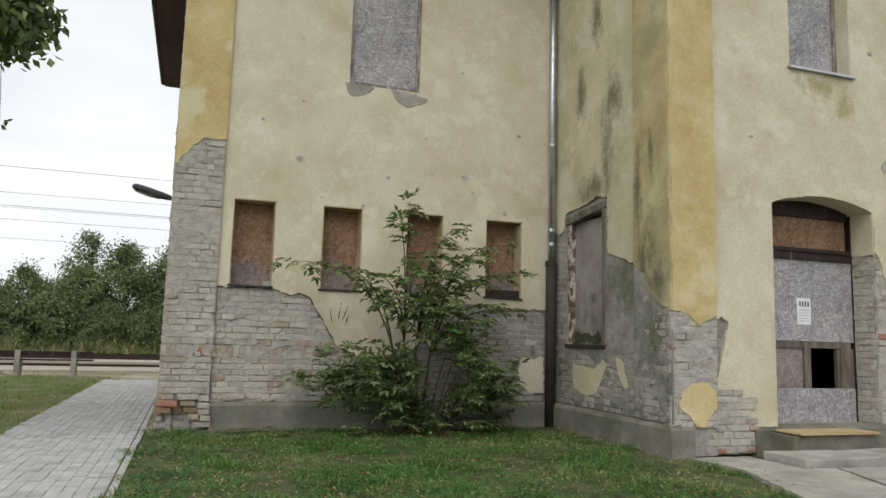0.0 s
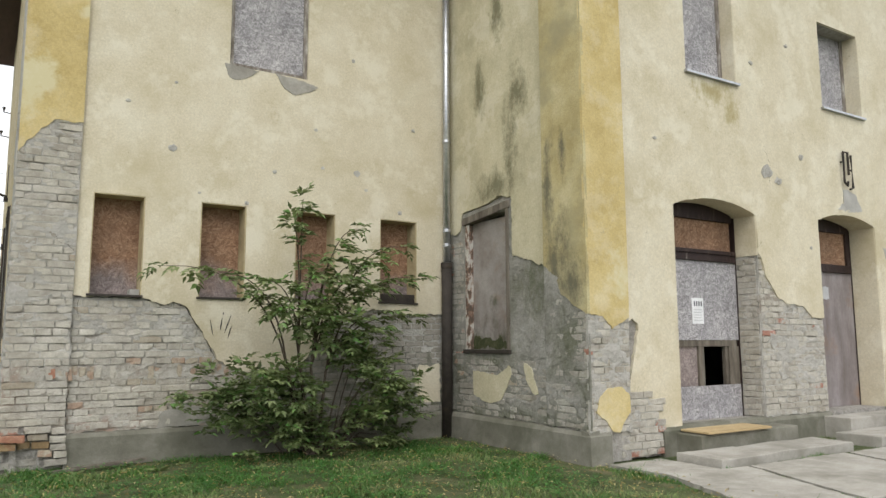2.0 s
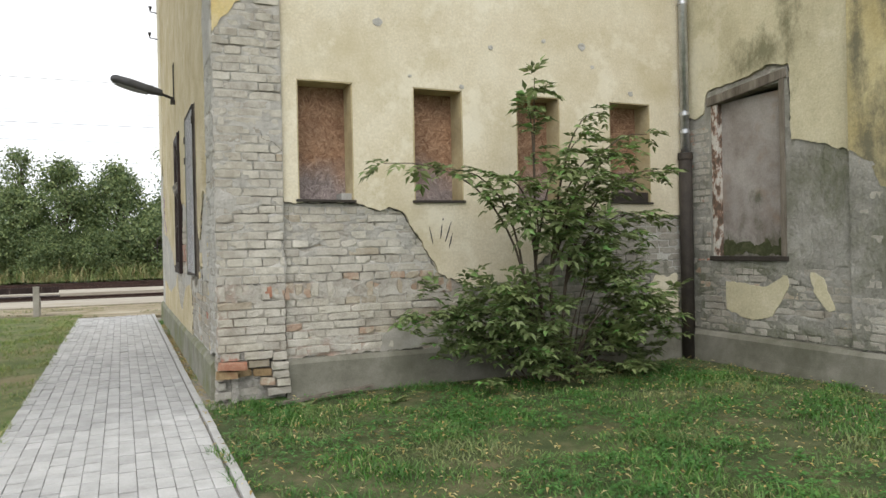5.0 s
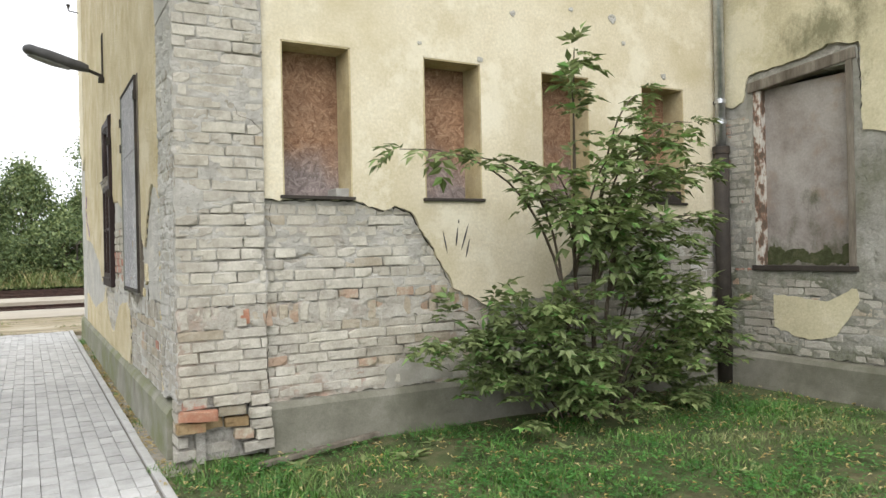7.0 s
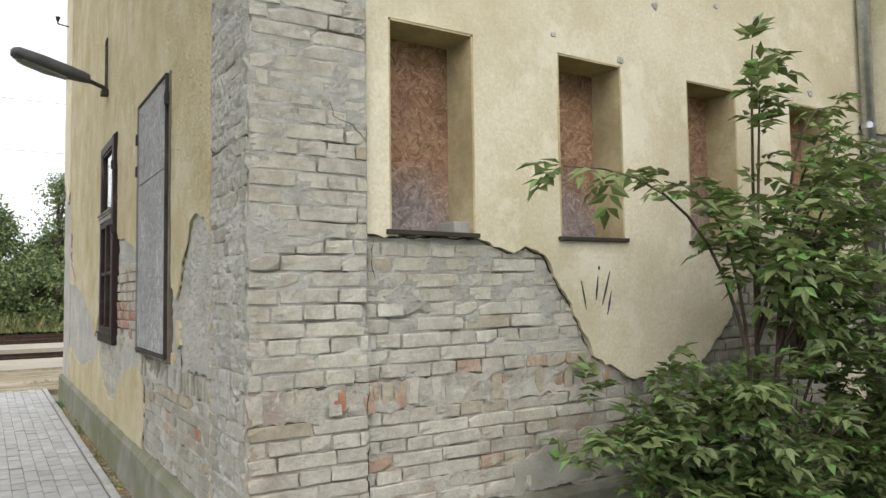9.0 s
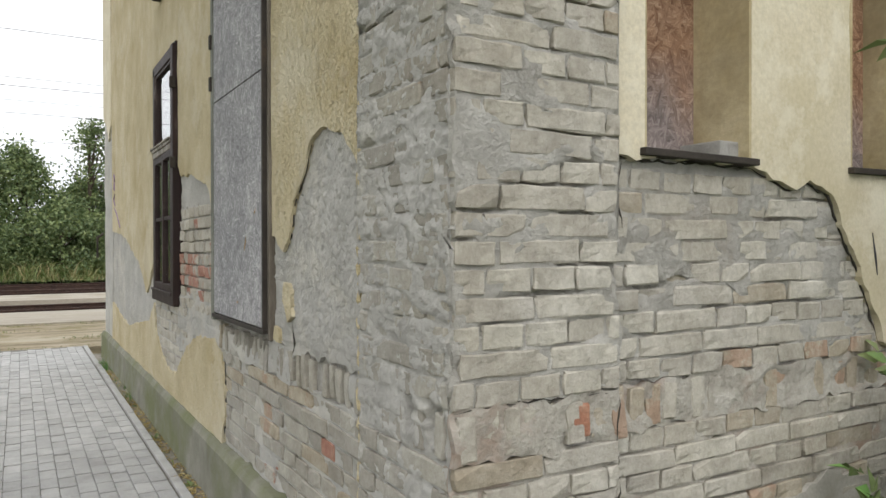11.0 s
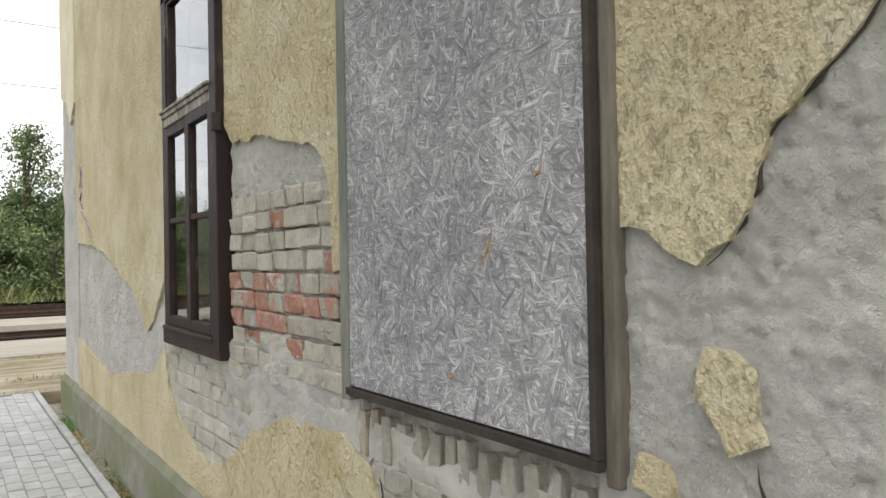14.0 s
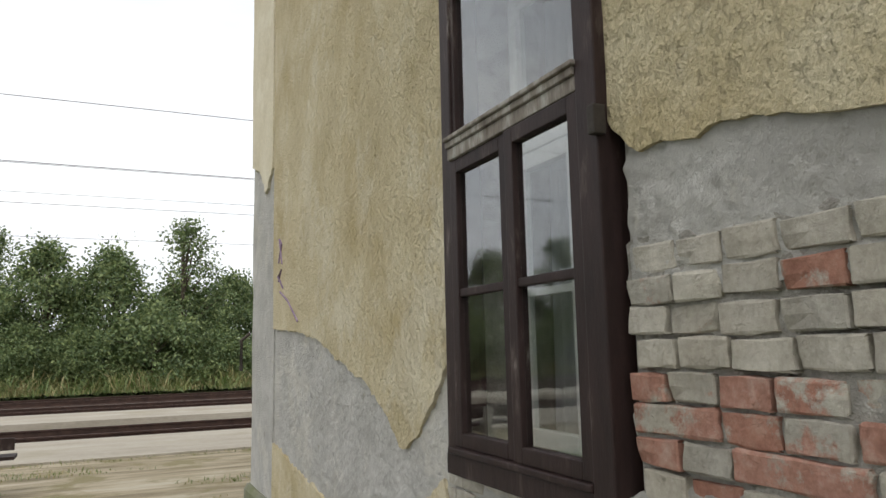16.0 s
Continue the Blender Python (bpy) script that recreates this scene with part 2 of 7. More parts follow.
BALLAST = surface("brown_ballast", [(0.3, (0.17, 0.145, 0.125)), (0.5, (0.26, 0.225, 0.20)), (0.7, (0.36, 0.32, 0.29))], 12, grain=30, bump=1.0, depth=0.05)
STEEL = surface("rusty_rail_steel", [(0.3, (0.035, 0.022, 0.018)), (0.7, (0.085, 0.05, 0.038))], 6, rough=0.7, metal=0.3, grain=60)
ZINC = surface("galvanised_zinc", [(0.3, (0.42, 0.43, 0.45)), (0.7, (0.60, 0.61, 0.63))], 8, rough=0.38, metal=0.9, grain=30, bump=0.05, depth=0.002)
IRON = surface("dark_cast_iron", [(0.3, (0.030, 0.026, 0.022)), (0.6, (0.055, 0.046, 0.038)), (0.8, (0.10, 0.07, 0.045))], 7, rough=0.75, metal=0.2, grain=60, bump=0.3, depth=0.003)
DARKWOOD = surface("dark_brown_paint", [(0.3, (0.014, 0.007, 0.006)), (0.58, (0.030, 0.016, 0.014)), (0.66, (0.07, 0.05, 0.043)), (0.74, (0.26, 0.235, 0.21))], 13, rough=0.6, grain=90, bump=0.4, depth=0.003, stretch=(1, 1, 0.25))
PEELED = surface("peeling_grey_wood", [(0.3, (0.12, 0.10, 0.08)), (0.5, (0.24, 0.21, 0.18)), (0.65, (0.42, 0.40, 0.36))], 14, rough=0.85, grain=80, bump=0.7, depth=0.005, stretch=(1, 1, 0.3))
OLDWOOD = surface("weathered_wood", [(0.3, (0.075, 0.062, 0.048)), (0.5, (0.14, 0.12, 0.095)), (0.7, (0.22, 0.195, 0.16))], 9, rough=0.85, grain=70, bump=0.6, depth=0.004, stretch=(1, 1, 0.2))
SOFFIT = surface("brown_eave_boards", [(0.3, (0.040, 0.022, 0.018)), (0.7, (0.085, 0.050, 0.040))], 4, rough=0.7, grain=40, stretch=(1, 0.2, 1))
ROOFTILE = surface("brown_roof_tiles", [(0.3, (0.16, 0.08, 0.06)), (0.7, (0.26, 0.14, 0.10))], 6, grain=40)
YELLOWWOOD = surface("bare_threshold_board", [(0.3, (0.36, 0.26, 0.13)), (0.7, (0.50, 0.39, 0.22))], 6, grain=60, stretch=(0.2, 1, 1))
WHITEPAINT = surface("white_paint", [(0.3, (0.66, 0.65, 0.62)), (0.7, (0.80, 0.79, 0.77))], 5, rough=0.5, grain=60, bump=0.1, depth=0.002)
PAPER = surface("white_paper", [(0.3, (0.70, 0.70, 0.70)), (0.7, (0.80, 0.80, 0.80))], 6, grain=50, bump=0.1, depth=0.001)
INK = surface("dark_ink", [(0.3, (0.03, 0.03, 0.035)), (0.7, (0.06, 0.06, 0.07))], 6)
SCRIBBLE = surface("faded_violet_spray", [(0.3, (0.20, 0.13, 0.22)), (0.7, (0.34, 0.26, 0.33))], 9)
ROOM = surface("dim_room_plaster", [(0.3, (0.16, 0.15, 0.14)), (0.7, (0.24, 0.23, 0.21))], 2)
OSB_GREY = osb("weathered_grey_flake_board", [(0.34, (0.15, 0.147, 0.15)), (0.45, (0.225, 0.222, 0.226)), (0.54, (0.32, 0.317, 0.32)), (0.64, (0.58, 0.572, 0.567))], size=1.0, crisp=0.13)
OSB_FRONT = osb("grey_flake_board", [(0.32, (0.15, 0.14, 0.14)), (0.45, (0.28, 0.27, 0.275)), (0.55, (0.38, 0.37, 0.375)), (0.66, (0.58, 0.56, 0.56))], axis=(0, 1, 0))
OSB_BROWN = osb("brown_flake_board", [(0.3, (0.13, 0.068, 0.038)), (0.47, (0.235, 0.135, 0.08)), (0.58, (0.32, 0.20, 0.125)), (0.74, (0.45, 0.32, 0.22))], ((0.98, 0.92, 0.93), 1.85, 2.2), (0, 1, 0), 1.6, 0.2)
HARDBOARD = surface("stained_hardboard", [(0.3, (0.19, 0.16, 0.14)), (0.5, (0.27, 0.245, 0.225)), (0.7, (0.34, 0.315, 0.29))], 2.5, rough=0.7, grain=50, bump=0.15, depth=0.003, stain=(0.22, 0.15, 0.10), stain_scale=2.0, spots=(1, [(8.5, 1.08, 2.5, 0.30), (8.5, 1.0, 2.5, 0.5), (8.45, 1.75, 0.12, 0.12)], (0.045, 0.052, 0.02)))


def glass_material():
    m, nt, b, pos = blank("window_glass", 0.02)
    b.inputs["Base Color"].default_value = (0.9, 0.94, 0.93, 1)
    b.inputs["Transmission Weight"].default_value = 1.0
    b.inputs["Specular IOR Level"].default_value = 0.5
    b.inputs["IOR"].default_value = 1.75
    bumped(nt, b, noise_node(nt, pos, 5, 2), 0.08, 0.004)
    return m


GLASS = glass_material()
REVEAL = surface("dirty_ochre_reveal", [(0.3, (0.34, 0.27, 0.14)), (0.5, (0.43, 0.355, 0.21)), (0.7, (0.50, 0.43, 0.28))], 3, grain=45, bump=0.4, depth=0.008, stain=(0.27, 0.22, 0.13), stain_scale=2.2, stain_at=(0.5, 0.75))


def brick_material(name, whites, reds, share):
    """Brick under worn lime wash: some bricks lost the wash, all show some of the body."""
    m, nt, b, pos = blank(name, 0.92)
    info = nt.nodes.new("ShaderNodeObjectInfo")
    rnd = info.outputs["Random"]
    wash = ramp_node(nt, noise_node(nt, pos, 9, 6, 0.7), whites)
    body = ramp_node(nt, noise_node(nt, pos, 16, 5, 0.7), reds)
    tone = ramp_node(nt, rnd, [(0, (0.86, 0.85, 0.84)), (0.5, (0.98, 0.97, 0.95)), (1, (1.08, 1.08, 1.06))])
    wash = mixed(nt, 1.0, wash, tone, "MULTIPLY")
    patch = noise_node(nt, pos, 3.2, 8, 0.75)
    bare = maths(nt, "ADD", patch, maths(nt, "MULTIPLY", rnd, 0.34))
    mask = ramp_node(nt, bare, [(share, (0, 0, 0)), (share + 0.06, (1, 1, 1))])
    col = mixed(nt, mask, wash, body)
    soil = ramp_node(nt, noise_node(nt, pos, 1.9, 8, 0.7), [(0.35, (1.06, 1.05, 1.03)), (0.55, (0.95, 0.93, 0.88)), (0.72, (0.85, 0.81, 0.74))])
    col = mixed(nt, 1.0, col, soil, "MULTIPLY")
    fine = noise_node(nt, pos, 55, 5, 0.75)
    col = mixed(nt, 0.6, col, ramp_node(nt, fine, [(0.25, (0.66, 0.65, 0.64)), (0.75, (1.22, 1.22, 1.22))]), "MULTIPLY")
    nt.links.new(col, b.inputs["Base Color"])
    h = maths(nt, "ADD", noise_node(nt, pos, 17, 8, 0.72), maths(nt, "MULTIPLY", fine, 0.5))
    flake = ramp_node(nt, noise_node(nt, pos, 26, 8, 0.75), [(0.42, (0, 0, 0)), (0.5, (1, 1, 1))])
    h = maths(nt, "ADD", h, maths(nt, "MULTIPLY", flake, 0.22))
    bumped(nt, b, h, 0.62, 0.012)
    return m


BRICK = brick_material("limewashed_brick", [(0.3, (0.33, 0.31, 0.272)), (0.5, (0.445, 0.425, 0.382)), (0.7, (0.535, 0.515, 0.472))], [(0.3, (0.28, 0.16, 0.11)), (0.5, (0.36, 0.25, 0.18)), (0.7, (0.42, 0.33, 0.26))], 0.93)
BRICK_RED = brick_material("half_bare_red_brick", [(0.3, (0.31, 0.295, 0.265)), (0.5, (0.40, 0.385, 0.35)), (0.7, (0.50, 0.48, 0.44))], [(0.3, (0.27, 0.13, 0.095)), (0.5, (0.36, 0.185, 0.14)), (0.7, (0.43, 0.27, 0.215))], 0.67)
BRICK_GREY = brick_material("grey_slurried_brick", [(0.3, (0.295, 0.283, 0.256)), (0.5, (0.365, 0.352, 0.322)), (0.7, (0.43, 0.416, 0.384))], [(0.3, (0.24, 0.13, 0.09)), (0.7, (0.34, 0.23, 0.17))], 0.95)
BRICK_BROWN = brick_material("ochre_brown_brick", [(0.3, (0.20, 0.14, 0.075)), (0.5, (0.29, 0.21, 0.12)), (0.7, (0.37, 0.285, 0.18))], [(0.3, (0.21, 0.12, 0.065)), (0.7, (0.31, 0.20, 0.12))], 0.8)
BRICK_TAN = brick_material("brown_stained_brick", [(0.3, (0.315, 0.275, 0.215)), (0.5, (0.40, 0.36, 0.295)), (0.7, (0.48, 0.445, 0.385))], [(0.3, (0.32, 0.225, 0.165)), (0.7, (0.42, 0.32, 0.25))], 0.74)
BRICK_BARE = brick_material("mostly_bare_red_brick", [(0.3, (0.31, 0.295, 0.265)), (0.5, (0.40, 0.385, 0.35)), (0.7, (0.50, 0.48, 0.44))], [(0.3, (0.29, 0.145, 0.11)), (0.5, (0.39, 0.215, 0.17)), (0.7, (0.47, 0.34, 0.29))], 0.63)
RED = surface("bare_red_brick", [(0.3, (0.24, 0.11, 0.07)), (0.5, (0.34, 0.165, 0.105)), (0.7, (0.42, 0.28, 0.20))], 12, grain=60, bump=0.6)


# ---- building helpers ----
def mesh_of(bm, name, material=None, smooth=False):
    me = bpy.data.meshes.new(name)
    bm.to_mesh(me)
    bm.free()
    if material:
        me.materials.append(material)
    if smooth:
        for p in me.polygons:
            p.use_smooth = True
    return me


def part(name, bm, material, parent=None, label="", smooth=False, kind=""):
    ob = new(name, mesh_of(bm, name, material, smooth))
    if parent is not None:
        ob.parent = parent
    return tagged(ob, label, kind=kind)


def thing(name, label, category, at=(0, 0, 0), group="", kind=""):
    e = new(name)
    e.location = at
    e.empty_display_size = 0.1
    bpy.context.view_layer.update()
    return tagged(e, label, category, group, kind)


def box(bm, lo, hi, bevel=0.0, m=None):
    cx = [(a + b) / 2 for a, b in zip(lo, hi)]
    sz = [abs(b - a) for a, b in zip(lo, hi)]
    mat = Matrix.Translation(cx) @ Matrix.Diagonal((*sz, 1))
    r = bmesh.ops.create_cube(bm, size=1, matrix=(m @ mat) if m else mat)
    if bevel:
        es = list({e for v in r["verts"] for e in v.link_edges})
        bmesh.ops.bevel(bm, geom=es, offset=bevel, segments=2, affect="EDGES", profile=0.6)
    return bm


def boxes(*specs, bevel=0.0):
    bm = bmesh.new()
    for lo, hi in specs:
        box(bm, lo, hi, bevel)
    return bm


def tube(bm, pts, radii, sides=10, caps=True):
    """A tapered round bar through the points."""
    pts = [Vector(p) for p in pts]
    if isinstance(radii, (int, float)):
        radii = [radii] * len(pts)
    rings = []
    for i, p in enumerate(pts):
        d = (pts[min(i + 1, len(pts) - 1)] - pts[max(i - 1, 0)]).normalized()
        q = d.to_track_quat("Z", "Y")
        rings.append([bm.verts.new(p + q @ Vector((math.cos(a) * radii[i], math.sin(a) * radii[i], 0))) for a in (2 * math.pi * k / sides for k in range(sides))])
    for a, b in zip(rings, rings[1:]):
        for k in range(sides):
            bm.faces.new((a[k], a[(k + 1) % sides], b[(k + 1) % sides], b[k]))
    if caps:
        bm.faces.new(rings[0][::-1])
        bm.faces.new(rings[-1])
    return bm


class Plane:
    """A wall's own frame: u along it, z up, d out of it."""

    def __init__(self, kind, at):
        self.kind, self.at = kind, at

    def p(self, u, z, d=0.0):
        return (u, self.at - d, z) if self.kind == "south" else (self.at - d, u, z)

    def turn(self):
        return Matrix.Identity(4) if self.kind == "south" else Matrix.Rotation(radians(-90), 4, "Z")


def slab(bm, pl, u0, u1, z0, z1, d0, d1, bevel=0.0):
    a, b = pl.p(u0, z0, d0), pl.p(u1, z1, d1)
    return box(bm, [min(i, j) for i, j in zip(a, b)], [max(i, j) for i, j in zip(a, b)], bevel)


def inside(pts, loop):
    """Even-odd test of many points against one closed loop."""
    x, y = pts[:, 0], pts[:, 1]
    r = np.zeros(len(pts), bool)
    n = len(loop)
    for i in range(n):
        (x0, y0), (x1, y1) = loop[i], loop[(i + 1) % n]
        if y0 != y1:
            r ^= ((y0 > y) != (y1 > y)) & (x < (x1 - x0) * (y - y0) / (y1 - y0) + x0)
    return r


def ragged(loop, step, jag, seed, straight=()):
    """The loop cut into short steps, its broken edges shaken; edges between points listed in straight stay true."""
    out, n = [], len(loop)
    for i in range(n):
        a, b = Vector(loop[i]), Vector(loop[(i + 1) % n])
        ln = (b - a).length
        true_edge = i in straight or (abs(a.x - b.x) < 1e-6 and ln > 0.9) or ln > 3
        k = max(1, int(ln / (0.4 if true_edge else step)))
        nrm = Vector((b.y - a.y, a.x - b.x)) / max(ln, 1e-6)
        for j in range(k):
            p = a.lerp(b, j / k)
            if not true_edge and j:
                p = p + nrm * jag * (noise.noise(Vector((p.x * 9, p.y * 9, seed))) + 0.8 * noise.noise(Vector((p.x * 31, p.y * 31, seed + 7))))
            out.append((p.x, p.y))
    return out


def sheet(pl, loops, d, back, spacing, rough, seed=0, jag=0.03, step=0.035, wave=5.0, holes=(), straight=(), ridges=False, flat=1.0, shape=None):
    """A coat on a wall with a broken outline, a real thickness and an uneven face."""
    from mathutils.geometry import delaunay_2d_cdt
    rings = [ragged(lp, step, jag, seed + i, straight) for i, lp in enumerate(loops)] + [ragged(h, 0.2, 0, 0, range(99)) for h in holes]
    allp = np.array([p for r in rings for p in r])
    lo, hi = allp.min(0), allp.max(0)
    us, zs = np.arange(lo[0] + spacing / 2, hi[0], spacing), np.arange(lo[1] + spacing / 2, hi[1], spacing)
    g = np.stack(np.meshgrid(us, zs), -1).reshape(-1, 2)
    rng = np.random.RandomState(seed + 11)
    g = g + rng.uniform(-0.3, 0.3, g.shape) * spacing

    def filled(q):
        r = np.zeros(len(q), bool)
        for ring in rings:
            r ^= inside(q, ring)
        return r
    g = g[filled(g)]
    bp = np.array([p for r in rings for p in r])
    keep = np.ones(len(g), bool)
    for p in bp:
        keep &= (np.abs(g - p).max(1) > spacing * 0.35)
    g = g[keep]
    verts, edges = [Vector(p) for p in bp], []
    k = 0
    for r in rings:
        edges += [(k + i, k + (i + 1) % len(r)) for i in range(len(r))]
        k += len(r)
    verts += [Vector(p) for p in g]
    vs, es, fs, *_ = delaunay_2d_cdt(verts, edges, [], 0, 1e-5)
    va = np.array([(v.x, v.y) for v in vs])
    fa = np.array([f for f in fs if len(f) == 3])
    fa = fa[filled(va[fa].mean(1))]
    bm = bmesh.new()
    front = []
    for u, z in va:
        h = d + rough * (noise.noise(Vector((u * wave * flat, z * wave, seed))) + 0.5 * noise.noise(Vector((u * wave * 4 * flat, z * wave * 4, seed + 3))))
        if shape:
            h = d + shape(u, z)
        if ridges:
            n = noise.noise(Vector((u * 11, z * 17, seed + 5)))
            h += rough * 0.45 * (max(0.0, 0.16 - abs(n)) / 0.16) - rough * 1.3 * max(0.0, noise.noise(Vector((u * 9, z * 17, seed + 9))) - 0.36) * 6
        front.append(bm.verts.new(pl.p(u, z, h)))
    flip = pl.kind == "west"
    for a, b, c in fa:
        try:
            bm.faces.new((front[a], front[b], front[c]) if not flip else (front[a], front[c], front[b]))
        except ValueError:
            pass
    rim = [e for e in bm.edges if len(e.link_faces) == 1]
    for f in bm.faces:
        f.smooth = True
    for e in rim:
        e.smooth = False
    backs = {}
    for e in rim:
        f = e.link_faces[0]
        lp = [l for l in f.loops if l.edge == e][0]
        a, b = lp.vert, lp.link_loop_next.vert
        for v in (a, b):
            if v not in backs:
                w = v.co.copy()
                if pl.kind == "south":
                    w.y = pl.at - back
                else:
                    w.x = pl.at - back
                backs[v] = bm.verts.new(w)
        bm.faces.new((b, a, backs[a], backs[b]))
    bmesh.ops.delete(bm, geom=[v for v in bm.verts if not v.link_faces], context="VERTS")
    bm.normal_update()
    return bm


def rect(u0, u1, z0, z1):
    return [(u0, z0), (u1, z0), (u1, z1), (u0, z1)]


def wall_body(name, pl, u0, u1, z0, z1, d0, thick, holes, material):
    """A thick wall, its openings cut right through."""
    us = sorted({u0, u1, *[h[0] for h in holes], *[h[1] for h in holes]})
    zs = sorted({z0, z1, *[h[2] for h in holes], *[h[3] for h in holes]})
    us, zs = [u for u in us if u0 <= u <= u1], [z for z in zs if z0 <= z <= z1]
    bm = bmesh.new()

    def solid(i, j):
        if not (0 <= i < len(us) - 1 and 0 <= j < len(zs) - 1):
            return False
        cu, cz = (us[i] + us[i + 1]) / 2, (zs[j] + zs[j + 1]) / 2
        return not any(h[0] < cu < h[1] and h[2] < cz < h[3] for h in holes)
    made = {}

    def vert(u, z, d):
        key = (round(u, 4), round(z, 4), round(d, 4))
        if key not in made:
            made[key] = bm.verts.new(pl.p(u, z, d))
        return made[key]
    f, b = d0, d0 - thick
    for i in range(len(us) - 1):
        for j in range(len(zs) - 1):
            if not solid(i, j):
                continue
            a0, a1, c0, c1 = us[i], us[i + 1], zs[j], zs[j + 1]
            bm.faces.new((vert(a0, c0, f), vert(a1, c0, f), vert(a1, c1, f), vert(a0, c1, f)))
            bm.faces.new((vert(a0, c1, b), vert(a1, c1, b), vert(a1, c0, b), vert(a0, c0, b)))
            for (ni, nj, q) in ((i - 1, j, ((a0, c0), (a0, c1))), (i + 1, j, ((a1, c1), (a1, c0))), (i, j - 1, ((a1, c0), (a0, c0))), (i, j + 1, ((a0, c1), (a1, c1)))):
                if not solid(ni, nj):
                    (p0, q0), (p1, q1) = q
                    bm.faces.new((vert(p0, q0, f), vert(p1, q1, f), vert(p1, q1, b), vert(p0, q0, b)))
    bmesh.ops.recalc_face_normals(bm, faces=bm.faces)
    ob = part(name, bm, material, None, "", kind="structure")
    return ob


# brick meshes, shared by all bricks of a kind
def brick_mesh(name, length, material, seed):
    """A worn brick: uneven face, rounded and chipped edges, and a body behind."""
    rng = random.Random(seed)
    bm = bmesh.new()
    hx, hz, e = length / 2, 0.0328, 0.004
    inner = 5 if length > 0.2 else 3
    xs = [-hx] + [-hx + e + (2 * hx - 2 * e) * i / (inner - 1) for i in range(inner)] + [hx]
    zs = [-hz, -hz + e, 0.0, hz - e, hz]
    tilt, twist = rng.uniform(-0.05, 0.05), rng.uniform(-0.02, 0.02)
    chips = [(rng.choice((-1, 1)) * hx, rng.choice((-1, 1)) * hz, rng.uniform(0.02, 0.055), rng.uniform(0.006, 0.018)) for i in range(rng.choice((0, 1, 1, 2)))]
    grid = []
    for i, x in enumerate(xs):
        col = []
        for j, z in enumerate(zs):
            rim_x, rim_z = i in (0, len(xs) - 1), j in (0, 4)
            y = -0.008 if (rim_x or rim_z) else -0.012
            y += rng.uniform(-0.001, 0.001) + tilt * z + twist * x
            for cx, cz, r, dp in chips:
                y += dp * max(0.0, 1 - math.hypot(x - cx, z - cz) / r)
            px, pz = x, z
            if rim_x and rim_z:
                cut = rng.uniform(0.1, 1.0)
                px, pz = x * (1 - 0.011 * cut / hx), z * (1 - 0.2 * cut)
            px += rng.uniform(-0.004, 0.004)
            pz += rng.uniform(-0.0032, 0.0032) if j != 2 else 0.0
            col.append(bm.verts.new((px, y, pz)))
        grid.append(col)
    for i in range(len(xs) - 1):
        for j in range(4):
            bm.faces.new((grid[i][j], grid[i + 1][j], grid[i + 1][j + 1], grid[i][j + 1]))
    rim = [grid[i][0] for i in range(len(xs))] + [grid[-1][j] for j in range(1, 5)] + [grid[i][4] for i in range(len(xs) - 2, -1, -1)] + [grid[0][j] for j in range(3, 0, -1)]
    back = [bm.verts.new((v.co.x, 0.05, v.co.z)) for v in rim]
    for i in range(len(rim)):
        j = (i + 1) % len(rim)
        bm.faces.new((rim[j], rim[i], back[i], back[j]))
    bm.normal_update()
    return mesh_of(bm, name, material)


KINDS = {}
STRETCHER, HEADER, COURSE = 0.302, 0.151, 0.0765


def brick_kinds(material):
    if material.name not in KINDS:
        KINDS[material.name] = ([brick_mesh("brick", STRETCHER - 0.012, material, 40 + i) for i in range(9)], [brick_mesh("brick_head", HEADER - 0.012, material, 80 + i) for i in range(9)])
    return KINDS[material.name]


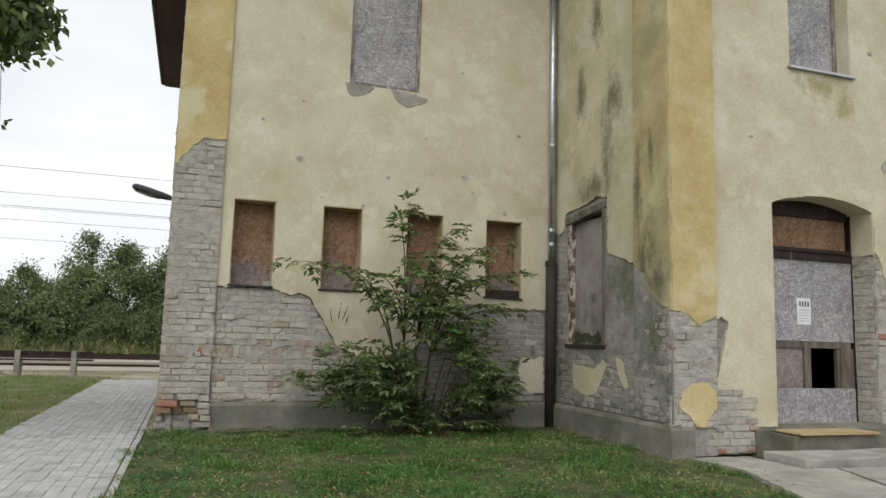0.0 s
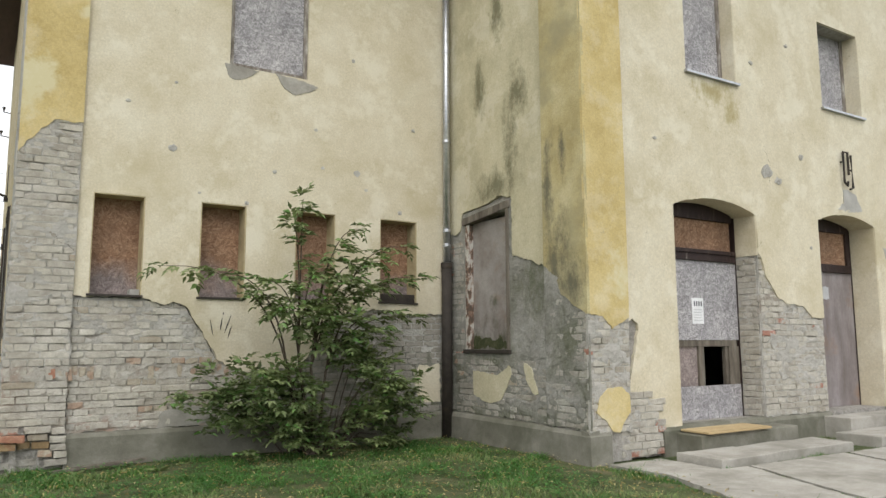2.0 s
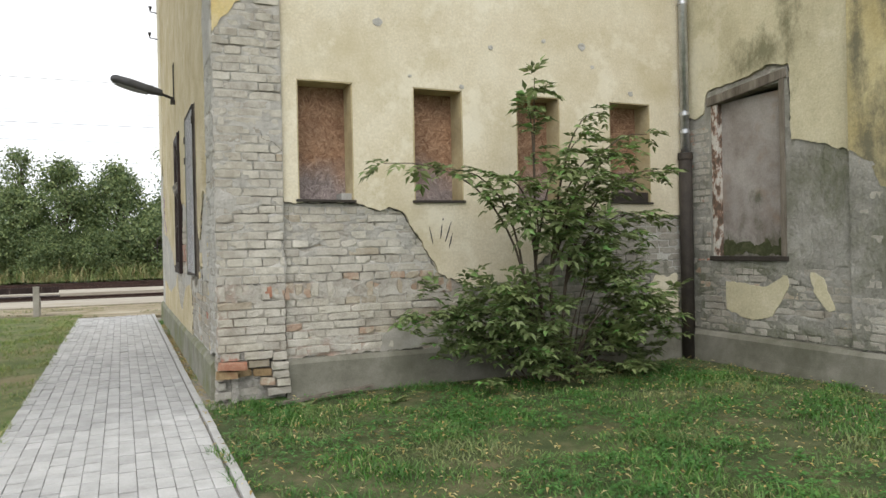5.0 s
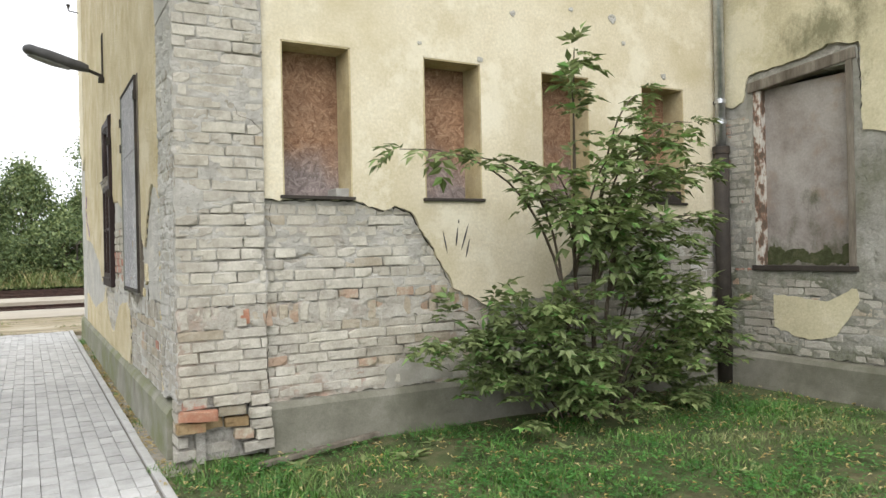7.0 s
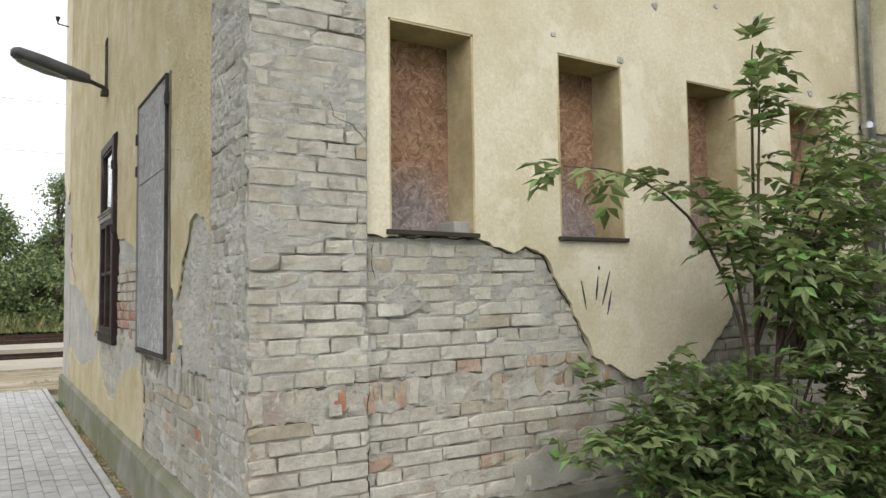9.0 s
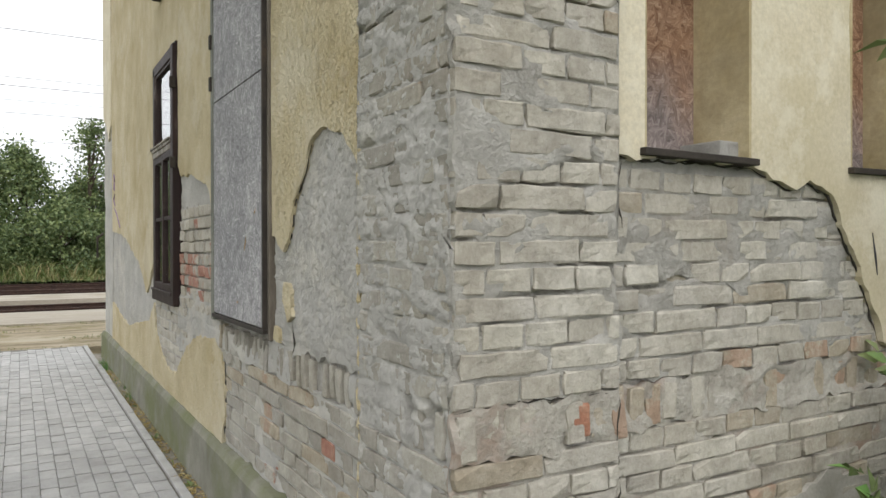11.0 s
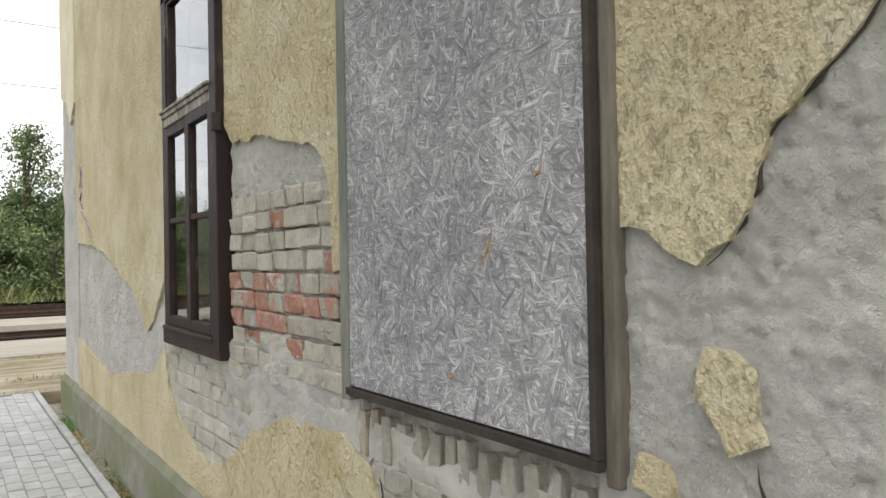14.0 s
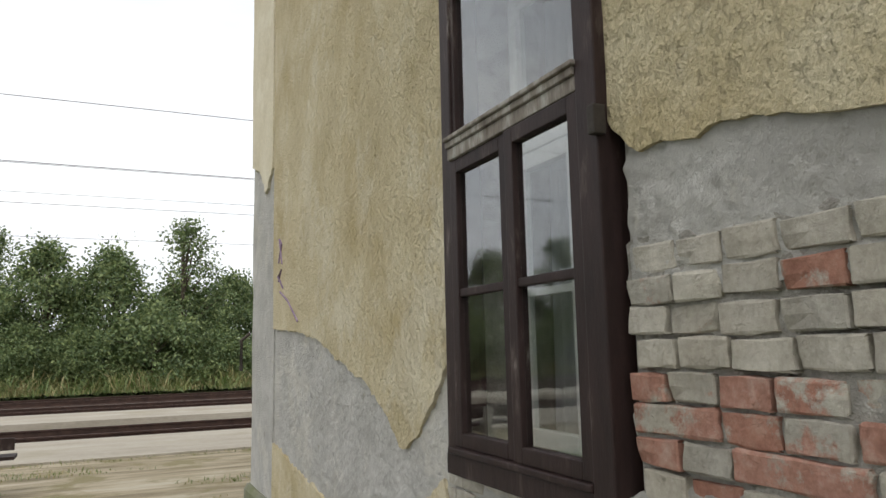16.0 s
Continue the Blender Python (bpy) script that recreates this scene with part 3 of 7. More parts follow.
def lay_bricks(pl, u0, u1, z0, z1, parent, materials, seed, d=0.0, skip=None, pitch=COURSE, limit=300, heads=0.0):
    """Courses in cross bond, one of headers, one of stretchers; the first are parts, those past the limit are joined into one."""
    rng = random.Random(seed)
    made, rest = 0, None
    z, course = z0 + pitch / 2, 0
    base = pl.turn()
    while z < z1:
        row_heads = course % 2 == 0 or rng.random() < heads
        u = u0 - (HEADER / 2 if row_heads else (0, HEADER)[course // 2 % 2]) + rng.uniform(-0.02, 0.02)
        while u < u1:
            short = row_heads if rng.random() > 0.12 else not row_heads
            ln = (HEADER if short else STRETCHER) * rng.uniform(0.95, 1.05)
            c = u + ln / 2
            u += ln
            a, b = max(c - ln / 2, u0), min(c + ln / 2, u1)
            if b - a < 0.04:
                continue
            c = (a + b) / 2
            if skip and skip(a, b, z):
                continue
            mt = materials(c, z, rng)
            st, hd = brick_kinds(mt)
            me = rng.choice(hd if (short or b - a < 0.2) else st)
            sx = (b - a) / (HEADER if (short or b - a < 0.2) else STRETCHER)
            m = Matrix.Translation(pl.p(c, z + rng.uniform(-0.004, 0.004), d + (rng.uniform(-0.004, 0.003) if rng.random() > 0.06 else rng.uniform(-0.016, -0.008)))) @ base @ Matrix.Rotation(radians(rng.uniform(-0.9, 0.9)), 4, "Y") @ Matrix.Diagonal((sx * rng.uniform(0.985, 1.01), 1, rng.uniform(0.96, 1.03) * pitch / COURSE, 1))
            if made < limit:
                ob = new("brick", me)
                ob.parent = parent
                ob.matrix_local = m
                made += 1
            else:
                if rest is None:
                    rest = (bmesh.new(), mt)
                n = len(rest[0].verts)
                rest[0].from_mesh(me)
                rest[0].verts.ensure_lookup_table()
                for v in rest[0].verts[n:]:
                    v.co = m @ v.co
        z += pitch
        course += 1
    if rest:
        part("bricks", rest[0], rest[1], parent, kind="stuff")


def covered(loops):
    """Says whether a brick from a to b at height z lies wholly under a coat."""
    def test(a, b, z):
        q = np.array([(a, z - 0.04), (b, z - 0.04), (a, z + 0.04), (b, z + 0.04), ((a + b) / 2, z)])
        return any(inside(q, lp).all() for lp in loops)
    return test

# ---- the walls ----
TOP, WING = 7.2, 8.4
SOUTH, SOUTH_STRIP = Plane("south", 9.39), Plane("south", 9.33)
WEST, WEST_STRIP = Plane("west", -0.29), Plane("west", -0.305)
RETURN, RETURN_STRIP = Plane("west", 4.905), Plane("west", 4.855)
FRONT, FRONT_STRIP = Plane("south", 6.68), Plane("south", 6.625)

SLITS = [(0.41, 0.93), (1.53, 2.05), (2.66, 3.18), (3.81, 4.36)]
SLIT_Z = (1.75, 2.845)
UPPER = (1.79, 2.79, 4.53, 6.15)
south_holes = [(a, b, *SLIT_Z) for a, b in SLITS] + [UPPER]
wall_south = wall_body("wall_south", SOUTH, -0.27, 5.3, 0, TOP, -0.014, 0.45, south_holes, MORTAR)
WWIN = (13.19, 14.10, 1.06, 2.9)
west_holes = [(13.112, *WWIN[1:])]
wall_west = wall_body("wall_west", WEST, 9.95, 18.15, 0, TOP, -0.014, 0.45, west_holes, MORTAR)
RWIN = (8.02, 9.0, 1.13, 2.86)
wall_return = wall_body("wall_return", RETURN, 6.70, 9.42, 0, WING, -0.014, 0.4, [RWIN], MORTAR)
DOOR_A, DOOR_B = (6.27, 7.83, 0.3, 3.0), (9.2, 10.65, 0.3, 3.05)
U2, U3 = (6.6, 7.57, 4.53, 6.2), (9.5, 10.55, 4.55, 5.85)
front_holes = [DOOR_A, DOOR_B, U2, U3]
wall_front = wall_body("wall_front", FRONT, 4.92, 15.0, 0, WING, -0.014, 0.45, front_holes, MORTAR)
# walls that close the building, unseen
part("wall_north", boxes(((-0.27, 17.75, 0), (15.0, 18.15, TOP)), ((4.92, 17.75, TOP), (15.0, 18.15, WING)), ((4.92, 9.42, TOP + 0.2), (5.3, 17.75, WING))), CREAM, None, kind="structure")
part("wall_east", boxes(((14.6, 7.15, 0), (15.0, 17.75, WING))), CREAM, None, kind="structure")
part("wall_room", boxes(((3.2, 9.86, 0), (3.35, 17.75, 3.6))), ROOM, None, kind="structure")
part("floor", boxes(((0.15, 9.86, -0.05), (14.6, 17.74, 0.3)), ((5.32, 7.15, -0.05), (14.6, 9.86, 0.3))), ROOM, None, kind="structure")
part("ceiling", boxes(((0.16, 9.86, 3.6), (14.6, 17.74, 3.75)), ((5.32, 7.15, 3.6), (14.6, 9.86, 3.75))), ROOM, None, kind="structure")


def strips(parent, pl, u0, u1, z0=0.0, face=-0.014):
    """A flat corner pier standing proud of its wall."""
    bm = bmesh.new()
    slab(bm, pl, u0, u1, z0, WING if parent in (wall_return, wall_front) else TOP, face - 0.056, face)
    return part("pier", bm, MORTAR, parent)


strips(wall_south, SOUTH_STRIP, -0.292, 0.27, 0.36)
strips(wall_west, WEST_STRIP, 9.345, 9.94, 0.0, -0.10)
strips(wall_west, WEST_STRIP, 17.3, 18.2)
strips(wall_return, RETURN_STRIP, 6.64, 7.3)
strips(wall_front, FRONT_STRIP, 4.87, 5.44)

# render coats with broken edges
S_MAIN = [(0.27, TOP), (0.27, 1.74), (0.94, 1.735), (1.09, 1.69), (1.18, 1.66), (1.27, 1.70), (1.41, 1.65), (1.50, 1.5), (1.6, 1.37), (1.76, 1.06), (2.1, 0.9), (2.7, 0.95), (3.0, 1.2), (3.2, 1.52), (3.4, 1.63), (3.9, 1.66), (4.3, 1.60), (4.885, 1.62), (4.885, TOP)]
S_PATCH = [(4.33, 0.85), (4.42, 0.95), (4.60, 0.92), (4.72, 0.96), (4.74, 0.45), (4.50, 0.46), (4.38, 0.58)]
S_STRIP = [(-0.31, TOP), (-0.31, 3.18), (-0.12, 3.45), (0.0, 3.56), (0.27, 3.57), (0.27, TOP)]
part("render_coat", sheet(SOUTH, [S_MAIN], 0.036, -0.016, 0.10, 0.006, 1, 0.025, holes=[rect(a, b, *SLIT_Z) for a, b in SLITS] + [rect(*UPPER)], straight=(0, 17)), CREAM, wall_south, "cream lime render, cracked and broken off below")
part("render_patch", sheet(SOUTH, [S_PATCH], 0.018, -0.016, 0.08, 0.004, 2), CREAM, wall_south)
part("pier_render", sheet(SOUTH_STRIP, [S_STRIP], 0.02, -0.016, 0.10, 0.005, 3, 0.02, straight=(0, 4)), OCHRE, wall_south, "ochre render on the corner pier")
S_GREY = [(3.35, 1.7), (4.88, 1.7), (4.88, 0.98), (4.3, 1.02), (4.05, 1.3), (3.6, 1.2), (3.3, 1.4)]
part("undercoat", sheet(SOUTH, [S_GREY], 0.006, -0.016, 0.05, 0.006, 4, 0.05), GREY, wall_south)

W_MAIN = [(9.94, TOP), (9.94, 1.72), (10.01, 1.79), (10.11, 1.87), (10.30, 1.90), (10.42, 1.86), (10.49, 1.75), (10.62, 1.64), (10.67, 1.50), (10.75, 1.43), (10.89, 1.50), (10.96, 1.5), (11.3, 2.0), (11.88, 2.0), (11.93, 1.41), (12.09, 1.41), (12.11, 1.66), (12.18, 1.80), (12.26, 1.845), (12.38, 1.86), (12.71, 1.93), (13.02, 1.94), (13.11, 2.02), (13.17, 2.1), (13.17, 2.93), (14.14, 2.93), (14.14, 1.45), (14.22, 1.34), (14.45, 1.12), (14.63, 1.04), (14.85, 1.18), (15.12, 1.31), (15.6, 1.41), (16.0, 1.53), (16.6, 1.6), (17.3, 1.63), (17.3, TOP)]
W_LOW = [(17.3, 0.33), (17.3, 0.78), (16.6, 0.70), (15.92, 0.62), (15.2, 0.72), (14.5, 0.80), (14.22, 0.98), (14.15, 0.75), (13.9, 0.6), (13.5, 0.5), (13.2, 0.55), (12.9, 0.75), (12.5, 0.88), (12.04, 0.92), (11.86, 0.83), (11.80, 0.6), (11.86, 0.33)]
W_BIT = [(10.74, 1.30), (10.66, 1.27), (10.64, 1.16), (10.70, 1.13), (10.76, 1.22)]
W_BIT2 = [(10.90, 1.04), (10.80, 1.03), (10.82, 1.09), (10.88, 1.10)]
part("render_coat", sheet(WEST, [W_MAIN], 0.024, -0.016, 0.05, 0.005, 5, 0.018, straight=(0, 23, 24, 25, 35)), CREAM_ROUGH, wall_west, "yellow roughcast render with broken edges")
part("render_coat", sheet(WEST, [W_LOW], 0.024, -0.016, 0.05, 0.008, 6, 0.03, straight=(0, 16)), CREAM_ROUGH, wall_west, "yellow roughcast render low on the wall")
part("render_patch", sheet(WEST, [W_BIT], 0.024, -0.016, 0.03, 0.004, 7, 0.012), CREAM_ROUGH, wall_west)
part("render_patch", sheet(WEST, [W_BIT2], 0.024, -0.016, 0.03, 0.004, 8, 0.012), CREAM_ROUGH, wall_west)
W_GREY = [(9.94, 2.0), (9.94, 1.035), (10.15, 1.03), (10.45, 1.02), (10.62, 1.0), (10.72, 0.93), (10.85, 0.95), (10.92, 1.02), (11.1, 1.04), (11.95, 1.05), (11.95, 2.1)]
W_GREY2 = [(12.0, 1.95), (12.05, 1.58), (12.4, 1.60), (12.8, 1.58), (13.09, 1.63), (13.08, 2.06), (12.6, 2.05)]
W_GREY3 = [(14.14, 1.6), (14.14, 0.96), (14.6, 0.72), (15.9, 0.56), (17.3, 0.7), (17.3, 1.75), (15.5, 1.5), (14.6, 1.2)]
W_GREY4 = [(11.95, 1.1), (12.3, 1.06), (13.1, 1.05), (13.2, 0.9), (13.0, 0.7), (12.5, 0.8), (11.9, 0.85)]


def crumbs(u, z, seed):
    """Sharp small relief: a broken crust, grains standing proud, pocks and scores."""
    def edge(v, lo, hi):
        t = min(1.0, max(0.0, (v - lo) / (hi - lo)))
        return t * t * (3 - 2 * t)
    n = noise.noise
    crust = n(Vector((u * 14, z * 17, seed))) + 0.7 * n(Vector((u * 33, z * 38, seed + 1))) + 0.4 * n(Vector((u * 66, z * 66, seed + 2)))
    h = 0.0045 * edge(crust, -0.06, 0.10) + 0.002 * edge(crust, 0.42, 0.52)
    h += 0.0055 * edge(n(Vector((u * 47, z * 52, seed + 3))), 0.30, 0.48)
    h -= 0.008 * edge(n(Vector((u * 31, z * 42, seed + 4))), 0.40, 0.54)
    return h


def trowelled(seed, rough):
    """Rough coat thrown on and drawn flat."""
    def shape(u, z):
        return rough * (0.6 * noise.noise(Vector((u * 3.5, z * 4.5, seed))) + 0.25 * noise.noise(Vector((u * 9, z * 12, seed + 1)))) + 0.75 * crumbs(u, z, seed)
    return shape


def slurried(seed, base, rough, holes=()):
    """Brick courses showing through a thrown coat, with holes knocked into it."""
    def shape(u, z):
        k = math.floor((z - 1.016) / COURSE)
        fz = (z - 1.016) / COURSE - k
        fu = ((u + 0.07 * noise.noise(Vector((k * 3.7, seed, 1)))) / HEADER + 0.5 * (k % 2)) % 1.0
        show = min(1.0, max(0.0, 0.45 + 1.3 * noise.noise(Vector((u * 3.1, z * 4.3, seed)))))
        pillow = min(1.0, 4.5 * min(fz, 1 - fz)) ** 0.6 * (0.35 + 0.65 * min(1.0, 6 * min(fu, 1 - fu)) ** 0.6)
        h = base * (show * pillow + 0.65 * (1 - show)) + 0.006 * noise.noise(Vector((k * 5.1, math.floor(u / HEADER) * 3.3, seed)))
        h += rough * (0.8 * noise.noise(Vector((u * 6, z * 9, seed + 1))) + 0.6 * noise.noise(Vector((u * 17, z * 26, seed + 2))) + 0.4 * noise.noise(Vector((u * 41, z * 47, seed + 3))))
        h += 0.8 * crumbs(u, z, seed + 20) - 0.003
        slit = noise.noise(Vector((u * 7, z * 21, seed + 6)))
        h += rough * 0.8 * (0.5 - noise.turbulence(Vector((u * 7, z * 10, seed + 8)), 4, True))
        h -= 0.10 * max(0.0, slit - 0.40)
        for hu, hz, ru, rz, deep in holes:
            r = math.hypot((u - hu) / ru, (z - hz) / rz) + 0.35 * noise.noise(Vector((u * 30, z * 30, 3)))
            h -= deep * max(0.0, min(1.0, 2.2 * (1 - r)))
        return h
    return shape


part("undercoat", sheet(WEST, [W_GREY], 0.005, -0.016, 0.0085, 0.008, 9, 0.03, shape=trowelled(9, 0.009)), GREY, wall_west, "rough grey undercoat")
for i, lp in enumerate((W_GREY2, W_GREY3, W_GREY4)):
    part("undercoat", sheet(WEST, [lp], 0.005, -0.016, 0.012, 0.008, 10 + i, 0.03, shape=trowelled(10 + i, 0.009)), GREY, wall_west, "rough grey undercoat")
PIER_HOLES = [(9.582, 0.975, 0.026, 0.055, 0.095), (9.452, 0.965, 0.024, 0.055, 0.095), (9.43, 1.005, 0.05, 0.012, 0.03), (9.648, 1.249, 0.035, 0.012, 0.03), (9.467, 1.257, 0.05, 0.010, 0.03), (9.40, 1.15, 0.03, 0.010, 0.03)]
part("pier_slurry", sheet(WEST_STRIP, [[(9.342, 3.0), (9.35, 2.2), (9.342, 1.5), (9.35, 0.40), (9.6, 0.42), (9.94, 0.36), (9.94, 3.0)]], 0.0035, -0.06, 0.0085, 0.009, 14, 0.012, straight=(5,), shape=slurried(14, 0.010, 0.007, PIER_HOLES)), GREY, wall_west, "grey slurry smeared over the brick pier")
part("pier_slurry", sheet(WEST_STRIP, [rect(9.345, 9.94, 3.0, TOP)], 0.008, -0.06, 0.04, 0.009, 24, 0.0, straight=(0, 1, 2, 3), shape=slurried(14, 0.012, 0.009)), GREY, wall_west, "grey slurry high on the brick pier")
N_SLUR = [(17.3, TOP), (17.3, 0.34), (18.2, 0.34), (18.2, TOP)]
part("pier_slurry", sheet(WEST_STRIP, [N_SLUR], 0.0, -0.016, 0.06, 0.010, 15, 0.0, straight=(0, 1, 2), ridges=True), GREY, wall_west, "grey slurry on the far pier")
N_TOP = [(17.3, TOP), (17.3, 2.9), (17.6, 2.75), (17.85, 3.0), (18.2, 3.1), (18.2, TOP)]
part("pier_render", sheet(WEST_STRIP, [N_TOP], 0.022, -0.016, 0.08, 0.006, 25, 0.03, straight=(0, 4, 5)), CREAM, wall_west)
bm = bmesh.new()
rng = random.Random(5)
tube(bm, [(-0.304, 9.946 + rng.uniform(-0.004, 0.004), 0.4 + 0.03 * i) for i in range(54)], [rng.uniform(0.009, 0.019) for i in range(54)], 6)
part("render_edge", bm, CREAM_ROUGH, wall_west, "sliver of old ochre render")

R_MAIN = [(9.375, WING), (7.3, WING), (7.3, 2.08), (7.6, 2.20), (7.94, 2.28), (7.94, 2.7), (7.96, 3.02), (8.2, 3.06), (8.5, 3.0), (9.02, 2.96), (9.1, 2.72), (9.22, 2.68), (9.375, 2.73)]
R_STRIP = [(7.3, WING), (6.605, WING), (6.605, 1.54), (6.75, 1.6), (7.0, 1.75), (7.12, 1.98), (7.3, 2.1)]
R_BIT = [(8.80, 0.88), (8.3, 0.84), (8.02, 0.96), (8.0, 0.86), (8.08, 0.72), (8.2, 0.55), (8.45, 0.49), (8.8, 0.58)]
R_BIT2 = [(7.75, 1.0), (7.62, 0.95), (7.5, 0.66), (7.56, 0.64), (7.72, 0.82)]
R_GREY = [(9.375, 2.8), (9.375, 1.0), (8.9, 1.02), (8.9, 0.95), (8.0, 1.0), (7.7, 0.85), (7.3, 0.7), (7.3, 2.3), (7.95, 2.4), (7.99, 3.0), (9.04, 2.95)]
W2HOLE = [rect(*RWIN)]
GREY_DAMP = surface("damp_grey_undercoat", [(0.3, (0.20, 0.195, 0.17)), (0.5, (0.28, 0.27, 0.24)), (0.7, (0.35, 0.34, 0.305))], 4, grain=45, bump=0.6, depth=0.015, stain=(0.14, 0.14, 0.10), stain_scale=1.8, stain_at=(0.48, 0.7), lumps=14, spots=(1, [(7.5, 1.9, 0.3, 0.5), (8.5, 1.0, 0.6, 0.15), (8.3, 0.36, 2.2, 0.2), (6.9, 1.3, 0.3, 0.5), (9.2, 0.8, 0.3, 0.5)], (0.12, 0.125, 0.08)))
part("undercoat", sheet(RETURN, [R_GREY], 0.006, -0.016, 0.05, 0.006, 16, 0.03, holes=W2HOLE), GREY_DAMP, wall_return, "dirty grey undercoat")
MOULD = surface("mouldy_cream_render", [(0.3, (0.40, 0.36, 0.24)), (0.5, (0.50, 0.455, 0.31)), (0.7, (0.56, 0.515, 0.37))], 2.0, grain=45, bump=0.4, depth=0.008, stain=(0.34, 0.31, 0.20), stain_scale=1.1, stain_at=(0.5, 0.75), pits=0.5, spots=(1, [(7.95, 3.55, 0.18, 0.75), (8.3, 3.2, 0.5, 0.25), (7.8, 4.3, 0.25, 0.35), (8.6, 4.6, 0.15, 0.5), (8.2, 5.6, 0.15, 0.6)], (0.13, 0.125, 0.07)))
MOULD_OCHRE = surface("mouldy_ochre_render", [(0.3, (0.33, 0.27, 0.12)), (0.5, (0.44, 0.37, 0.19)), (0.7, (0.52, 0.46, 0.27))], 2.0, grain=50, bump=0.4, depth=0.008, stain=(0.30, 0.27, 0.16), stain_scale=1.4, stain_at=(0.5, 0.7), spots=(1, [(7.1, 2.1, 0.3, 0.7), (6.85, 1.9, 0.25, 0.4), (7.2, 3.0, 0.12, 0.7), (6.95, 3.35, 0.07, 0.3)], (0.105, 0.10, 0.07)))
part("render_coat", sheet(RETURN, [R_MAIN], 0.022, -0.016, 0.08, 0.005, 17, 0.02, straight=(0, 1, 12)), MOULD, wall_return, "cream render darkened by damp")
part("pier_render", sheet(RETURN_STRIP, [R_STRIP], 0.02, -0.016, 0.08, 0.005, 18, 0.02, straight=(0, 1, 6)), MOULD_OCHRE, wall_return, "ochre render streaked with black mould")
part("render_patch", sheet(RETURN, [R_BIT], 0.02, -0.016, 0.06, 0.004, 19, 0.02), MOULD, wall_return)
part("render_patch", sheet(RETURN, [R_BIT2], 0.02, -0.016, 0.06, 0.004, 20, 0.02), MOULD, wall_return)


def arch(u0, u1, z0, rise, n=12):
    return [(u0 + (u1 - u0) * i / n, z0 + rise * math.sin(math.pi * i / n) ** 0.8) for i in range(n + 1)]


A_ARCH, B_ARCH = arch(6.27, 7.83, 2.84, 0.14), arch(9.2, 10.65, 2.9, 0.13)
F_MAIN = [(5.44, WING), (5.44, 1.43), (5.54, 1.5), (5.63, 1.44), (5.58, 1.19), (5.47, 0.81), (5.46, 0.68), (5.72, 0.66), (5.80, 0.55), (5.88, 0.3), (6.27, 0.3), *A_ARCH, (7.83, 2.36), (7.9, 2.3), (7.95, 2.1), (8.08, 1.94), (8.2, 1.80), (8.37, 1.73), (8.75, 1.70), (8.95, 1.55), (9.2, 1.55), *B_ARCH, (10.65, 0.3), (15.0, 0.3), (15.0, WING)]
F_STRIP = [(4.835, WING), (4.835, 1.54), (5.05, 1.52), (5.18, 1.38), (5.26, 1.42), (5.44, 1.5), (5.44, WING)]
F_BIT = [(4.93, 0.52), (4.98, 0.68), (5.1, 0.76), (5.3, 0.77), (5.41, 0.68), (5.42, 0.5), (5.33, 0.42), (5.25, 0.30), (5.14, 0.33), (5.05, 0.44)]
part("render_coat", sheet(FRONT, [F_MAIN], 0.024, -0.016, 0.10, 0.006, 21, 0.02, holes=[rect(*U2), rect(*U3)], straight=(0,)), CREAM, wall_front, "cream render, broken off beside the doors")
part("pier_render", sheet(FRONT_STRIP, [F_STRIP], 0.02, -0.016, 0.10, 0.005, 22, 0.02, straight=(0, 5)), OCHRE, wall_front, "ochre render with pale flakes on the corner pier")
part("render_patch", sheet(FRONT_STRIP, [F_BIT], 0.02, -0.016, 0.07, 0.004, 23, 0.02), OCHRE, wall_front)
# brick lintels closing the space above the flat arches
for (u0, u1, z0, z1), ar in ((DOOR_A, A_ARCH), (DOOR_B, B_ARCH)):
    lp = [*ar, (u1, z1), (u0, z1)]
    bm = sheet(FRONT, [lp], 0.02, -0.44, 0.2, 0.0, 3, 0.0, straight=range(40))
    part("arch", bm, CREAM, wall_front)


# plinths
def plinth(parent, pl, u0, u1, top, out, seed):
    bm = bmesh.new()
    n = int((u1 - u0) / 0.15)
    rows = []
    for i in range(n + 1):
        u = u0 + (u1 - u0) * i / n
        k = 0.012 * noise.noise(Vector((u * 2, seed, 0)))
        prof = [(out + 0.01, -0.05), (out + k, 0.1), (out + k, top - 0.04), (out - 0.025 + k, top), (-0.05, top + 0.02 + k)]
        rows.append([bm.verts.new(pl.p(u, z, d)) for d, z in prof])
    for a, b in zip(rows, rows[1:]):
        for j in range(len(a) - 1):
            q = (a[j], b[j], b[j + 1], a[j + 1])
            bm.faces.new(q if pl.kind == "south" else q[::-1])
    for row, u in ((rows[0], u0), (rows[-1], u1)):
        bm.faces.new([*row, bm.verts.new(pl.p(u, -0.05, -0.05))])
    bmesh.ops.recalc_face_normals(bm, faces=bm.faces)
    return part("plinth", bm, CEMENT_MOSS if parent is wall_west else CEMENT, parent, "stained cement plinth")


plinth(wall_south, SOUTH, 0.27, 4.83, 0.33, 0.05, 1)
plinth(wall_west, WEST, 9.56, 18.25, 0.34, 0.06, 2)
plinth(wall_return, RETURN, 6.6, 9.37, 0.32, 0.09, 3)
plinth(wall_front, FRONT, 4.82, 5.12, 0.32, 0.09, 4)
plinth(wall_front, FRONT, 5.95, 9.2, 0.30, 0.05, 5)
plinth(wall_front, FRONT, 10.65, 15.0, 0.30, 0.05, 6)

